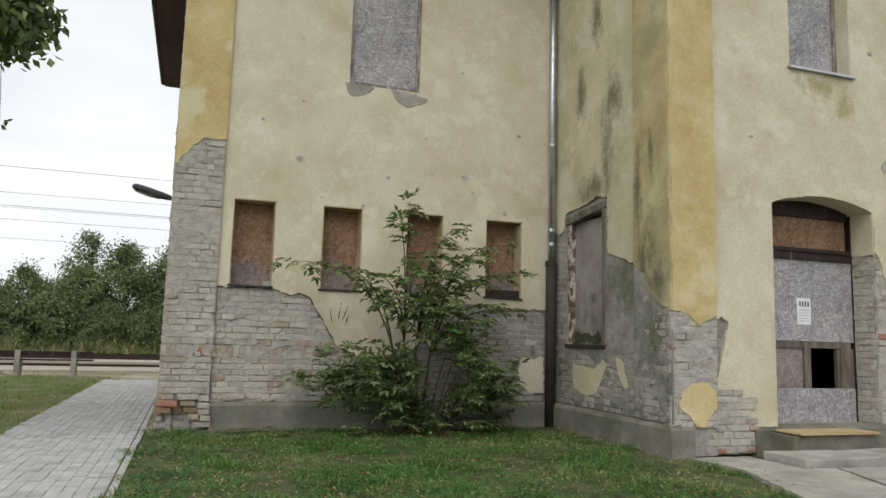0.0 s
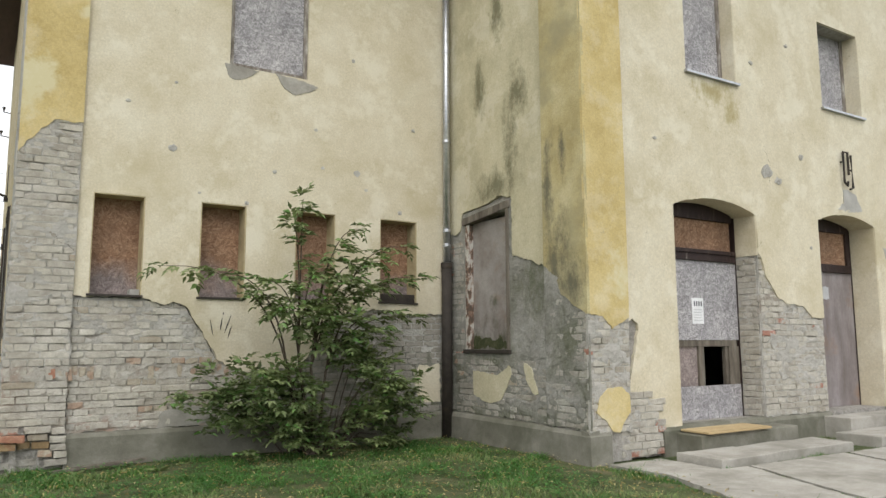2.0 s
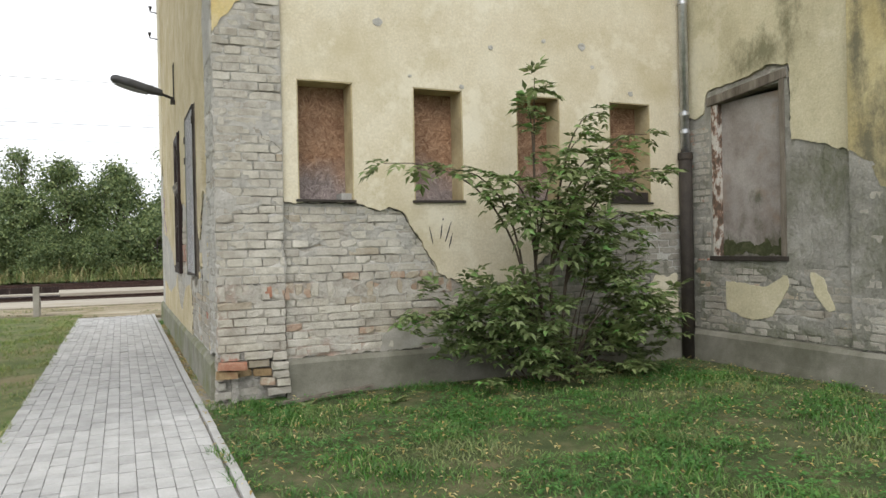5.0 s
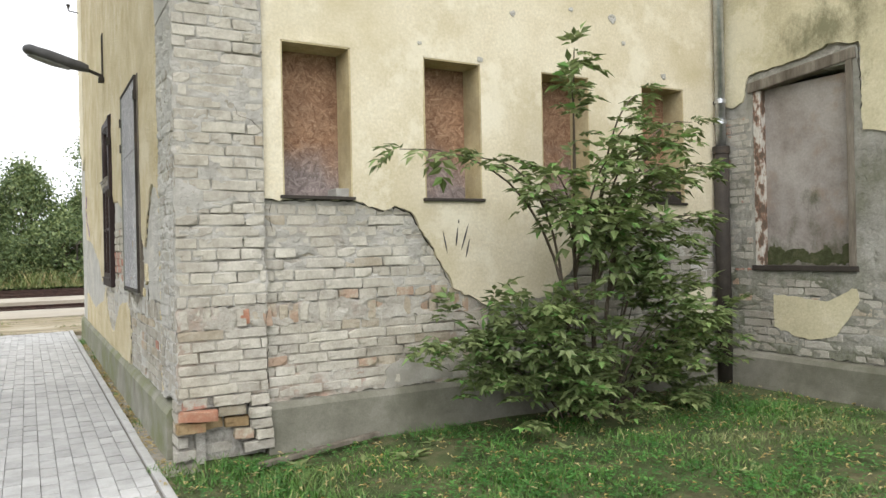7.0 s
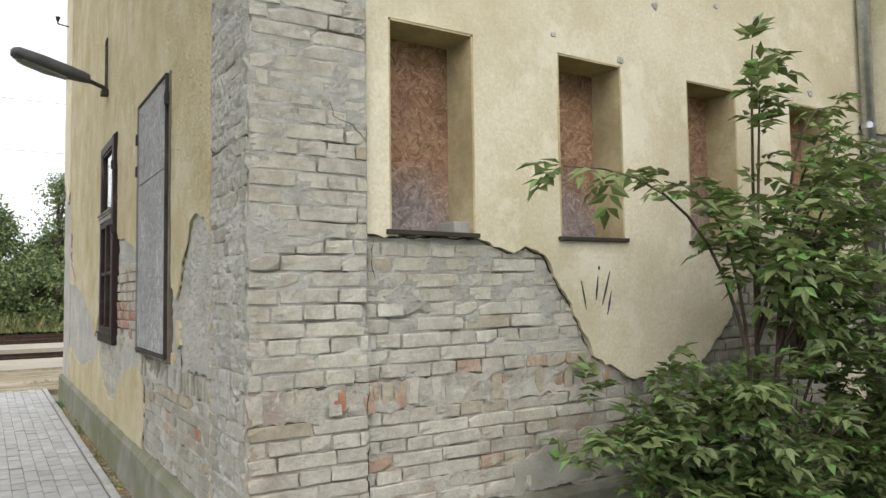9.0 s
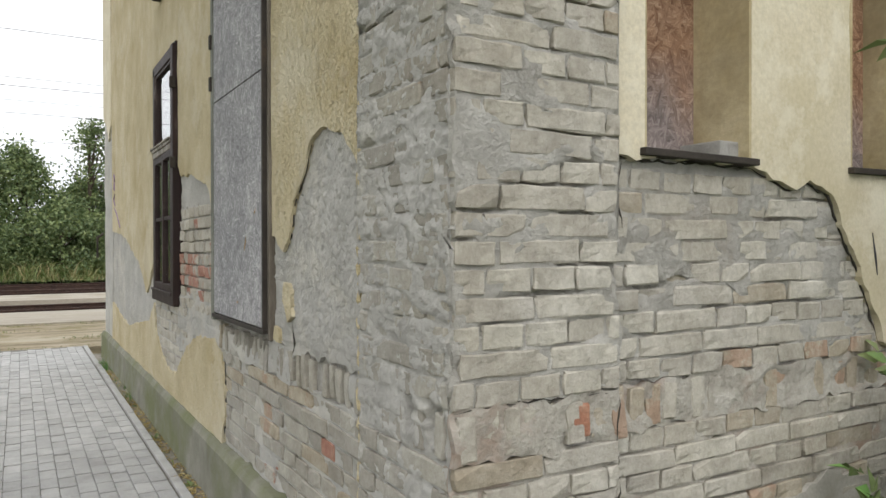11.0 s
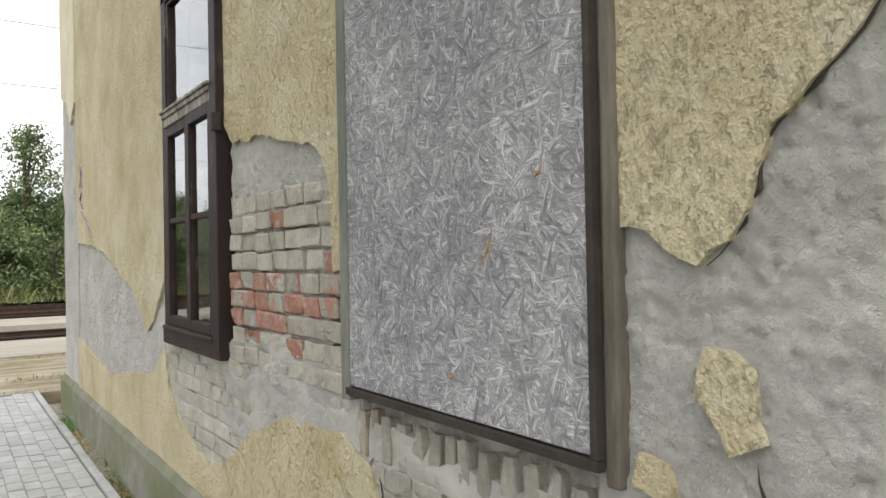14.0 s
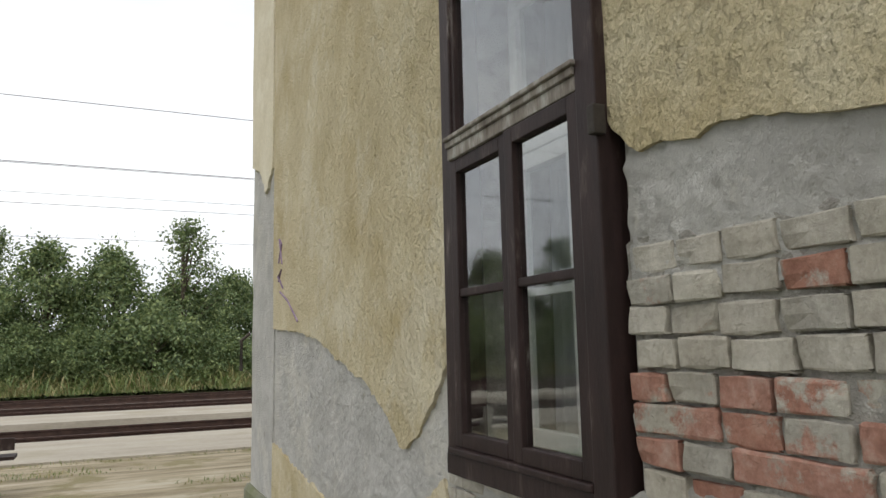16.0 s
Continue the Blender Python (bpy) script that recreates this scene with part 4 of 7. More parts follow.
# eaves and roof
bm = bmesh.new()
box(bm, (-1.0, 8.75, TOP), (5.0, 18.8, TOP + 0.16))
box(bm, (4.2, 6.0, WING), (15.6, 18.8, WING + 0.16))
eaves = part("eaves", bm, SOFFIT, None, kind="structure")
bm = bmesh.new()
rv = [bm.verts.new(p) for p in ((-1.05, 8.7, 7.37), (15.65, 8.7, 7.37), (15.65, 18.85, 7.37), (-1.05, 18.85, 7.37), (3.5, 13.8, 10.6), (12, 13.8, 10.6))]
for q in ((0, 1, 5, 4), (1, 2, 5), (2, 3, 4, 5), (3, 0, 4), (3, 2, 1, 0)):
    bm.faces.new([rv[i] for i in q])
rv = [bm.verts.new(p) for p in ((4.15, 5.95, 8.58), (15.65, 5.95, 8.58), (9.9, 12.5, 11.6), (15.65, 18.85, 8.58), (4.15, 18.85, 8.58))]
for q in ((0, 1, 2), (1, 3, 2), (4, 0, 2), (3, 4, 2)):
    bm.faces.new([rv[i] for i in q])
part("roof", bm, ROOFTILE, None, kind="structure")
tagged(part("gutter", tube(bmesh.new(), [(-1.04, 8.7, 7.3), (-1.04, 18.85, 7.3)], 0.06, 8), IRON, None, kind="structure"), "dark metal gutter", "gutter")


# ---- ground ----
def sheet_ground(name, x0, x1, y0, y1, z, step, material, amp=0.0, seed=0):
    nx, ny = max(1, int((x1 - x0) / step)), max(1, int((y1 - y0) / step))
    vs = [(x0 + (x1 - x0) * i / nx, y0 + (y1 - y0) * j / ny) for j in range(ny + 1) for i in range(nx + 1)]
    vs = [(x, y, z + (amp * noise.noise(Vector((x * 1.3, y * 1.3, seed))) if amp else 0)) for x, y in vs]
    fs = [(j * (nx + 1) + i, j * (nx + 1) + i + 1, (j + 1) * (nx + 1) + i + 1, (j + 1) * (nx + 1) + i) for j in range(ny) for i in range(nx)]
    me = bpy.data.meshes.new(name)
    me.from_pydata(vs, [], fs)
    me.materials.append(material)
    return tagged(new(name, me), kind="structure")


sheet_ground("ground", -600, 600, -300, 900, -0.30, 100, DIRT)
sheet_ground("lawn", -0.46, 30, -14, 9.45, -0.01, 0.2, DIRT, 0.02, 1)
DRYSOIL = surface("dry_lawn_soil", [(0.3, (0.07, 0.10, 0.03)), (0.5, (0.12, 0.145, 0.05)), (0.7, (0.21, 0.20, 0.095))], 3, grain=60, bump=0.8, depth=0.02, stain=(0.26, 0.21, 0.12), stain_scale=0.7, stain_at=(0.5, 0.7))
sheet_ground("lawn_west", -30, -1.87, -14, 20.6, -0.02, 0.4, DRYSOIL, 0.03, 2)
part("path_bed", boxes(((-1.90, -14, -0.3), (-0.43, 19.6, -0.014))), JOINT, None, kind="structure")
DUST = surface("dusty_grey_soil", [(0.3, (0.20, 0.18, 0.145)), (0.5, (0.28, 0.255, 0.215)), (0.7, (0.36, 0.335, 0.29))], 9, grain=60, bump=0.9, depth=0.02, stain=(0.16, 0.15, 0.09), stain_scale=2.5, stain_at=(0.5, 0.65))
sheet_ground("verge", -0.44, -0.2, 9.2, 18.6, -0.012, 0.04, DUST, 0.02, 5)
bm = bmesh.new()
box(bm, (-90, 19.6, -0.29), (90, 23.4, -0.03))
part("sandy_strip", bm, GRAVEL, None, kind="structure")
bm = bmesh.new()
box(bm, (-90, 23.4, -0.29), (90, 26.2, 0.0))
part("platform", bm, PLATFORM, None, kind="structure")
part("track_bed", boxes(((-90, 26.2, -0.29), (90, 42.5, -0.22))), BALLAST, None, kind="structure")
part("middle_platform", boxes(((-90, 29.8, -0.25), (90, 32.4, 0.02))), PLATFORM, None, kind="structure")


def rail(y):
    prof = [(-0.07, -0.22), (0.07, -0.22), (0.07, -0.205), (0.012, -0.18), (0.012, -0.09), (0.035, -0.08), (0.035, -0.05), (-0.035, -0.05), (-0.035, -0.08), (-0.012, -0.09), (-0.012, -0.18), (-0.07, -0.205)]
    bm = bmesh.new()
    a = [bm.verts.new((-90, y + p, z + 0.03)) for p, z in prof]
    b = [bm.verts.new((90, y + p, z + 0.03)) for p, z in prof]
    for i in range(len(prof)):
        j = (i + 1) % len(prof)
        bm.faces.new((a[i], a[j], b[j], b[i]))
    bm.faces.new(a[::-1])
    bm.faces.new(b)
    bmesh.ops.recalc_face_normals(bm, faces=bm.faces)
    return tagged(part("rail", bm, STEEL), "long rusty steel railway rail on ballast", "rail", "railway rails")


for y in (27.2, 28.65, 34.2, 35.65, 38.6, 40.05):
    rail(y)


# ---- boarded windows ----
def boarded_slit(i, u0, u1):
    z0, z1 = SLIT_Z
    w = tagged(part(f"window_{i}", boxes(((u0, 9.60, z0), (u1, 9.64, z1))), OSB_BROWN), "tall slit window closed with brown flake board", "window", kind="structure")
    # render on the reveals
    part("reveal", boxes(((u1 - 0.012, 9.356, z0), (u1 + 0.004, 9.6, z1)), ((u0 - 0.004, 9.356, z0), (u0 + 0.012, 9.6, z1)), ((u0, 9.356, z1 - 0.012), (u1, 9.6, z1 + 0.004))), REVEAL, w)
    bm = bmesh.new()
    tilt = (0.6, -0.3, 0.2, 0.9)[i - 1]
    box(bm, (u0 - 0.02, 9.33, z0 - 0.012), (u1 + 0.015, 9.6, z0 + 0.012), 0.004, Matrix.Translation(((u0 + u1) / 2, 9.4, z0)) @ Matrix.Rotation(radians(tilt), 4, "Y") @ Matrix.Translation((-(u0 + u1) / 2, -9.4, -z0)))
    part("sill", bm, IRON, w, "bent dark metal sill")
    if i == 4:
        bm = bmesh.new()
        box(bm, (u0 + 0.0, 9.39, z0 - 0.01), (u1 + 0.02, 9.42, z0 + 0.12), 0.01)
        part("bent_flashing", bm, IRON, w, "loose metal flashing")
    if i == 1:
        bm = bmesh.new()
        box(bm, (u1 - 0.11, 9.40, z0 + 0.012), (u1 + 0.002, 9.58, z0 + 0.075), 0.006)
        part("mortar_lump", bm, GREY, w)
    return w


for i, (a, b) in enumerate(SLITS):
    boarded_slit(i + 1, a, b)


def framed_board(name, u0, u1, z0, z1, y, recess, material, sill=True):
    """An upper window closed with a board in a grey frame."""
    w = tagged(part(name, boxes(((u0 + 0.05, y + recess, z0 + 0.03), (u1 - 0.05, y + recess + 0.03, z1))), material), "upper window closed with pale grey flake board", "window", kind="structure")
    part("window_frame", boxes(((u0, y + recess - 0.03, z0), (u0 + 0.06, y + recess + 0.02, z1)), ((u1 - 0.06, y + recess - 0.03, z0), (u1, y + recess + 0.02, z1)), ((u0 + 0.06, y + recess - 0.03, z0), (u1 - 0.06, y + recess + 0.02, z0 + 0.05)), bevel=0.004), PEELED, w)
    if sill:
        part("sill", boxes(((u0 - 0.03, y - 0.05, z0 - 0.02), (u1 + 0.03, y + recess, z0 + 0.012)), bevel=0.004), ZINC, w)
    part("reveal", boxes(((u1 - 0.01, y + 0.002, z0), (u1 + 0.004, y + recess, z1)), ((u0 - 0.004, y + 0.002, z0), (u0 + 0.01, y + recess, z1))), CREAM, w)
    return w


framed_board("window_5", *UPPER, 9.355, 0.065, OSB_FRONT, False)
framed_board("window_6", *U2, 6.66, 0.22, OSB_FRONT)
framed_board("window_7", *U3, 6.66, 0.25, OSB_FRONT)
for k, lp in enumerate(([(1.74, 4.54), (2.15, 4.52), (2.08, 4.45), (2.0, 4.40), (1.88, 4.36), (1.78, 4.40)], [(2.36, 4.53), (2.72, 4.50), (2.92, 4.45), (2.80, 4.37), (2.62, 4.30), (2.48, 4.36)])):
    part("cement_patch", sheet(SOUTH, [lp], 0.043, 0.0, 0.06, 0.003, 50 + k, 0.015), CONCRETE, wall_south, "smooth grey cement repair")

# window of the return wall: rotten frame, hardboard panel
u0, u1, z0, z1 = RWIN
w8 = tagged(part("window_8", boxes(((4.985, u0 + 0.05, z0 + 0.02), (5.01, u1 - 0.05, z1 - 0.05))), HARDBOARD), "window closed with stained hardboard in a rotten frame", "window", kind="structure")
FLAKING = surface("flaking_white_and_red_paint", [(0.42, (0.10, 0.075, 0.055)), (0.49, (0.22, 0.13, 0.09)), (0.53, (0.44, 0.41, 0.36)), (0.72, (0.56, 0.54, 0.49))], 16, rough=0.7, grain=70, bump=0.6, depth=0.004, stretch=(1, 1, 0.5))
part("jamb", boxes(((4.905, u1 - 0.075, z0), (5.03, u1 - 0.001, z1)), bevel=0.006), FLAKING, w8, "jamb with flaking white and red paint")
part("jamb", boxes(((4.885, u0 + 0.001, z0), (5.03, u0 + 0.06, z1 + 0.06)), bevel=0.006), OLDWOOD, w8)
bm = bmesh.new()
box(bm, (4.88, u0 - 0.03, -0.05), (5.0, u1 + 0.05, 0.05), 0.012, Matrix.Translation((0, 8.5, z1 + 0.03)) @ Matrix.Rotation(radians(-5.5), 4, "X") @ Matrix.Translation((0, -8.5, 0)))
part("lintel_board", bm, OLDWOOD, w8, "sagging rotten head board")
part("sill", boxes(((4.87, u0 - 0.02, z0 - 0.03), (5.03, u1 + 0.02, z0 + 0.02)), bevel=0.008), IRON, w8, "black rotten sill")
MOSS = surface("dark_damp_moss", [(0.3, (0.030, 0.036, 0.014)), (0.5, (0.055, 0.062, 0.026)), (0.7, (0.10, 0.10, 0.055))], 14, grain=70, bump=0.8, depth=0.008)
part("moss", sheet(Plane("west", 4.985), [[(8.075, 1.155), (8.945, 1.155), (8.945, 1.28), (8.86, 1.36), (8.74, 1.27), (8.62, 1.30), (8.5, 1.25), (8.36, 1.33), (8.24, 1.26), (8.16, 1.34), (8.075, 1.29)]], 0.004, 0.0, 0.03, 0.001, 77, 0.04, 0.02), MOSS, w8, "dark green moss on the damp foot of the board")
# ---- glazed window on the path side ----
u0, u1, z0, z1 = WWIN
w9 = tagged(thing("window_9", "dark brown double window with flaking paint and curtains", "window", (-0.3, (u0 + u1) / 2, z0), kind="structure"))


def wpart(name, bm, mat, parent, label=""):
    for v in bm.verts:
        v.co -= w9.location
    return part(name, bm, mat, parent, label)


X0 = -0.35
wpart("jamb", boxes(((X0, u0 - 0.06, z0 - 0.03), (-0.2, u0 + 0.03, z1)), bevel=0.006), DARKWOOD, w9)
wpart("jamb", boxes(((X0 + 0.02, u1 - 0.05, z0 - 0.03), (-0.2, u1 + 0.03, z1)), bevel=0.006), DARKWOOD, w9)
wpart("head", boxes(((X0 + 0.02, u0 - 0.06, z1 - 0.06), (-0.2, u1 + 0.03, z1 + 0.02)), bevel=0.006), DARKWOOD, w9)
wpart("window_sill", boxes(((X0 + 0.006, u0 - 0.05, z0 - 0.04), (-0.2, u1 + 0.012, z0 + 0.035)), ((X0 - 0.006, u0 + 0.03, z0 + 0.036), (-0.25, u1 - 0.02, z0 + 0.058)), bevel=0.006), DARKWOOD, w9)
ZT = 2.225
wpart("transom", boxes(((X0 + 0.004, u0 + 0.031, ZT - 0.064), (-0.2, u1 - 0.051, ZT - 0.02)), ((X0 - 0.006, u0 + 0.031, ZT - 0.019), (-0.2, u1 - 0.051, ZT + 0.004)), ((X0 - 0.016, u0 + 0.02, ZT + 0.005), (-0.22, u1 - 0.051, ZT + 0.02)), bevel=0.005), PEELED, w9, "grey flaking transom")
part_mid = (u0 + u1) / 2 - 0.02


def sash(name, a, b, c, d, x, w=0.045, bars=(), mat=DARKWOOD, depth=0.045):
    sp = [((x, a, c), (x + depth, a + w, d)), ((x, b - w, c), (x + depth, b, d)), ((x, a + w, c), (x + depth, b - w, c + w)), ((x, a + w, d - w), (x + depth, b - w, d))]
    for zb in bars:
        sp.append(((x + 0.006, a + w, zb - 0.014), (x + depth - 0.006, b - w, zb + 0.014)))
    s = wpart(name, boxes(*sp, bevel=0.004), mat, w9)
    cuts = [c + w, *bars, d - w]
    for p, q in zip(cuts, cuts[1:]):
        bm = boxes(((x + depth * 0.45, a + w - 0.005, p - 0.005), (x + depth * 0.45 + 0.004, b - w + 0.005, q + 0.005)))
        for v in bm.verts:
            v.co -= w9.location
        g = part("pane", bm, GLASS, s, "glass pane")
        g.visible_shadow = False
    return s


sash("casement", u0 + 0.03, part_mid, z0 + 0.06, ZT - 0.066, X0 + 0.005, 0.05, (1.665,))
sash("casement", part_mid + 0.002, u1 - 0.05, z0 + 0.06, ZT - 0.066, X0 + 0.015, 0.05, (1.665,))
sash("toplight", u0 + 0.03, u1 - 0.05, ZT + 0.022, z1 - 0.06, X0 + 0.03, 0.022)
sash("inner_casement", u0 + 0.05, part_mid, z0 + 0.05, ZT - 0.035, -0.06, 0.06, (1.665,), WHITEPAINT)
sash("inner_casement", part_mid + 0.002, u1 - 0.05, z0 + 0.05, ZT - 0.035, -0.06, 0.06, (1.665,), WHITEPAINT)
sash("inner_toplight", u0 + 0.05, u1 - 0.05, ZT - 0.03, z1 - 0.05, -0.06, 0.06, (), WHITEPAINT)
CLOTH = surface("white_curtain", [(0.3, (0.62, 0.62, 0.62)), (0.7, (0.74, 0.74, 0.74))], 9, grain=90, stretch=(1, 1, 0.1))
for a, b in ((u0 + 0.06, u0 + 0.30), (u1 - 0.32, u1 - 0.08)):
    bm = bmesh.new()
    cols = []
    for i in range(25):
        u = a + (b - a) * i / 24
        x = 0.10 + 0.025 * math.sin(i * 1.3) + 0.01 * math.sin(i * 2.9)
        cols.append([bm.verts.new((x + 0.01 * j, u, z)) for j, z in enumerate((1.06, 1.6, 2.2, 2.86))])
    for p, q in zip(cols, cols[1:]):
        for j in range(3):
            bm.faces.new((p[j], q[j], q[j + 1], p[j + 1]))
    bmesh.ops.solidify(bm, geom=bm.faces[:], thickness=0.003)
    tagged(part("curtain", bm, CLOTH, None, smooth=True), "white cloth curtain hanging behind the window", "curtain", "window curtains")
# hardware stubs on the upper frame
for zz in (2.62, 2.05):
    wpart("hinge", boxes(((X0 - 0.02, u0 - 0.075, zz - 0.04), (X0 + 0.02, u0 - 0.045, zz + 0.04)), bevel=0.005), IRON, w9)

# ---- board shutter on the path side ----
board = thing("window_10", "window closed with large grey weathered flake board", "window", (-0.33, 11.43, 1.04), kind="structure")


def bpart(name, bm, mat, label=""):
    for v in bm.verts:
        v.co -= board.location
    return part(name, bm, mat, board, label)


GREENPOST = surface("grey_green_timber", [(0.3, (0.10, 0.105, 0.085)), (0.5, (0.17, 0.175, 0.145)), (0.7, (0.25, 0.25, 0.215))], 9, rough=0.85, grain=70, bump=0.6, depth=0.004, stretch=(1, 1, 0.2))
U0, U1, Z0, Z1 = 10.955, 11.955, 1.055, 2.87
bpart("lower_board", boxes(((-0.336, U0 + 0.012, Z0 + 0.025), (-0.322, U1 - 0.018, 2.262)), bevel=0.002), OSB_GREY)
bpart("upper_board", boxes(((-0.335, U0 + 0.012, 2.27), (-0.321, U1 - 0.018, Z1 - 0.018)), bevel=0.002), OSB_GREY)
bpart("side_post", boxes(((-0.325, U0 - 0.042, Z0 - 0.03), (-0.27, U0 - 0.008, Z1 + 0.01)), bevel=0.006), OLDWOOD, "grey timber post")
bpart("backing", boxes(((-0.321, U0 - 0.006, Z0), (-0.27, U1, Z1)), bevel=0.004), OLDWOOD)
bpart("edge_strip", boxes(((-0.345, U0 - 0.006, Z0 + 0.02), (-0.322, U0 + 0.0115, Z1)), bevel=0.002), IRON)
bpart("side_post", boxes(((-0.342, U1 - 0.0175, Z0 - 0.02), (-0.27, U1 + 0.03, Z1)), bevel=0.004), GREENPOST, "grey-green weathered post")
bpart("edge_strip", boxes(((-0.345, U0 - 0.006, Z0 - 0.002), (-0.322, U1 - 0.002, Z0 + 0.019)), bevel=0.002), IRON)
bpart("edge_strip", boxes(((-0.345, U0 + 0.013, Z1 - 0.017), (-0.322, U1 - 0.018, Z1)), bevel=0.002), IRON)
for uu, zz in ((11.965, 2.62), (11.965, 2.38), (10.94, 2.7)):
    bpart("hinge", boxes(((-0.355, uu - 0.02, zz - 0.04), (-0.322, uu + 0.012, zz + 0.04)), bevel=0.004), IRON)
RUST = surface("orange_rust_run", [(0.3, (0.26, 0.15, 0.06)), (0.7, (0.38, 0.25, 0.12))], 30)
for uu, zz, ln, an in ((11.27, 1.47, 0.10, 22), (11.10, 1.62, 0.04, 40), (11.42, 1.17, 0.03, 75)):
    bm = bmesh.new()
    tube(bm, [Matrix.Rotation(radians(an), 3, "X") @ Vector((0, 0.003 * math.sin(k * 2), ln * (k / 4 - 0.5))) + Vector((-0.335, uu, zz)) for k in range(5)], [0.001, 0.004, 0.005, 0.003, 0.001], 6)
    bpart("splinter", bm, RUST, "orange splintered flake")


# ---- doors ----
def door_a():
    d = thing("door_1", "old doorway closed with grey boards and a broken lower panel", "door", (7.05, 7.0, 0.3), kind="structure")

    def dp(name, bm, mat, label="", to=None):
        for v in bm.verts:
            v.co -= d.location
        return part(name, bm, mat, to or d, label)
    dp("frame", boxes(((6.27, 6.98, 0.3), (6.34, 7.08, 2.9)), ((7.80, 6.98, 0.3), (7.83, 7.08, 2.9)), ((6.34, 6.98, 2.78), (7.76, 7.08, 2.99)), bevel=0.006), DARKWOOD)
    dp("transom", boxes(((6.34, 6.95, 2.25), (7.76, 7.07, 2.36)), ((6.34, 6.93, 2.34), (7.76, 6.97, 2.39)), bevel=0.006), DARKWOOD)
    dp("fanlight_board", boxes(((6.34, 7.02, 2.36), (7.76, 7.04, 2.78))), OSB_BROWN, "brown flake board in the fanlight")
    dp("upper_board", boxes(((6.34, 6.985, 1.26), (7.80, 7.005, 2.25)), bevel=0.002), OSB_FRONT)
    dp("lower_board", boxes(((6.34, 6.985, 0.3), (7.80, 7.005, 0.70)), bevel=0.002), OSB_FRONT)
    dp("panel", boxes(((6.34, 7.02, 0.70), (7.05, 7.04, 1.26)), bevel=0.003), OSB_BROWN)
    dp("hatch_frame", boxes(((6.34, 6.99, 1.18), (7.76, 7.06, 1.26)), ((7.02, 6.99, 0.70), (7.12, 7.06, 1.18)), ((7.60, 6.99, 0.66), (7.80, 7.06, 1.18)), ((7.55, 7.01, 0.70), (7.60, 7.06, 1.18)), bevel=0.005), OLDWOOD, "weathered hatch frame round a dark hole")
    sign = tagged(part("notice", boxes(((6.92, 6.979, 1.46), (7.13, 6.984, 1.78))), PAPER), "white paper notice pinned on the boarded door", "notice")
    for k in range(4):
        part("text_bar", boxes(((6.955 + 0.042 * k, 6.9765, 1.68), (6.975 + 0.042 * k, 6.9785, 1.74))), INK, sign)
    for k in range(5):
        part("text_line", boxes(((6.95, 6.9765, 1.63 - k * 0.033), (7.10 - 0.02 * (k % 2), 6.9785, 1.638 - k * 0.033))), PAPER_GREY, sign)
    return d


PAPER_GREY = surface("faint_print", [(0.3, (0.42, 0.42, 0.43)), (0.7, (0.5, 0.5, 0.5))], 6)


def door_b():
    d = thing("door_2", "old doorway closed with stained grey-brown board", "door", (9.9, 7.0, 0.3), kind="structure")

    def dp(name, bm, mat, label=""):
        for v in bm.verts:
            v.co -= d.location
        return part(name, bm, mat, d, label)
    dp("frame", boxes(((9.2, 7.03, 0.3), (9.26, 7.1, 3.0)), ((10.62, 7.03, 0.3), (10.65, 7.1, 3.0)), ((9.26, 7.03, 2.94), (10.59, 7.1, 3.04)), bevel=0.006), DARKWOOD)
    dp("transom", boxes(((9.26, 7.0, 2.24), (10.59, 7.1, 2.36)), ((10.5, 7.02, 2.36), (10.59, 7.1, 2.94)), ((9.26, 7.02, 2.84), (10.5, 7.1, 2.94)), bevel=0.006), DARKWOOD)
    dp("fanlight_board", boxes(((9.26, 7.05, 2.36), (10.5, 7.07, 2.84))), OSB_BROWN)
    dp("board", boxes(((9.26, 7.04, 0.3), (10.62, 7.06, 2.24)), bevel=0.003), STAINED, "tall board with peeled grey paint")
    dp("name_plate", boxes(((9.30, 6.99, 2.28), (9.62, 7.0, 2.33))), PAPER)
    for a, b, c, e in ((9.45, 9.62, 1.78, 2.05), (9.85, 10.0, 1.85, 2.02), (9.62, 9.78, 1.45, 1.6), (9.5, 9.75, 1.15, 1.22)):
        dp("torn_paper", sheet(Plane("south", 7.04), [rect(a, b, c, e)], 0.003, 0.0, 0.06, 0.001, int(a * 10), 0.02, straight=()), PAPER_GREY)
    return d


STAINED = surface("stained_grey_board", [(0.3, (0.15, 0.125, 0.115)), (0.5, (0.23, 0.20, 0.195)), (0.7, (0.31, 0.285, 0.28))], 3, grain=60, bump=0.3, depth=0.004, stain=(0.25, 0.16, 0.10), stain_scale=1.5, stretch=(1, 1, 0.3))
door_a()
door_b()
for u, z0, z1, y1 in ((7.83, 2.33, 2.86, 6.98), (10.65, 0.3, 2.92, 7.03), (6.27, 0.3, 2.86, 6.98), (9.2, 1.56, 2.92, 7.03)):
    s = 1 if u in (6.27, 9.2) else -1
    part("reveal", boxes(((min(u, u + 0.016 * s), 6.664, z0), (max(u, u + 0.016 * s), y1, z1)), bevel=0.004), CREAM, wall_front, "cream rendered reveal")


def step(name, lo, hi, mat, label):
    bm = boxes((lo, hi), bevel=0.012)
    bmesh.ops.subdivide_edges(bm, edges=[e for e in bm.edges if e.calc_length() > 0.4], cuts=6)
    for v in bm.verts:
        v.co += Vector((0, 0.012, 0.01)) * noise.noise(v.co * 2.3)
    return tagged(part(name, bm, mat), label, "step", "door steps")


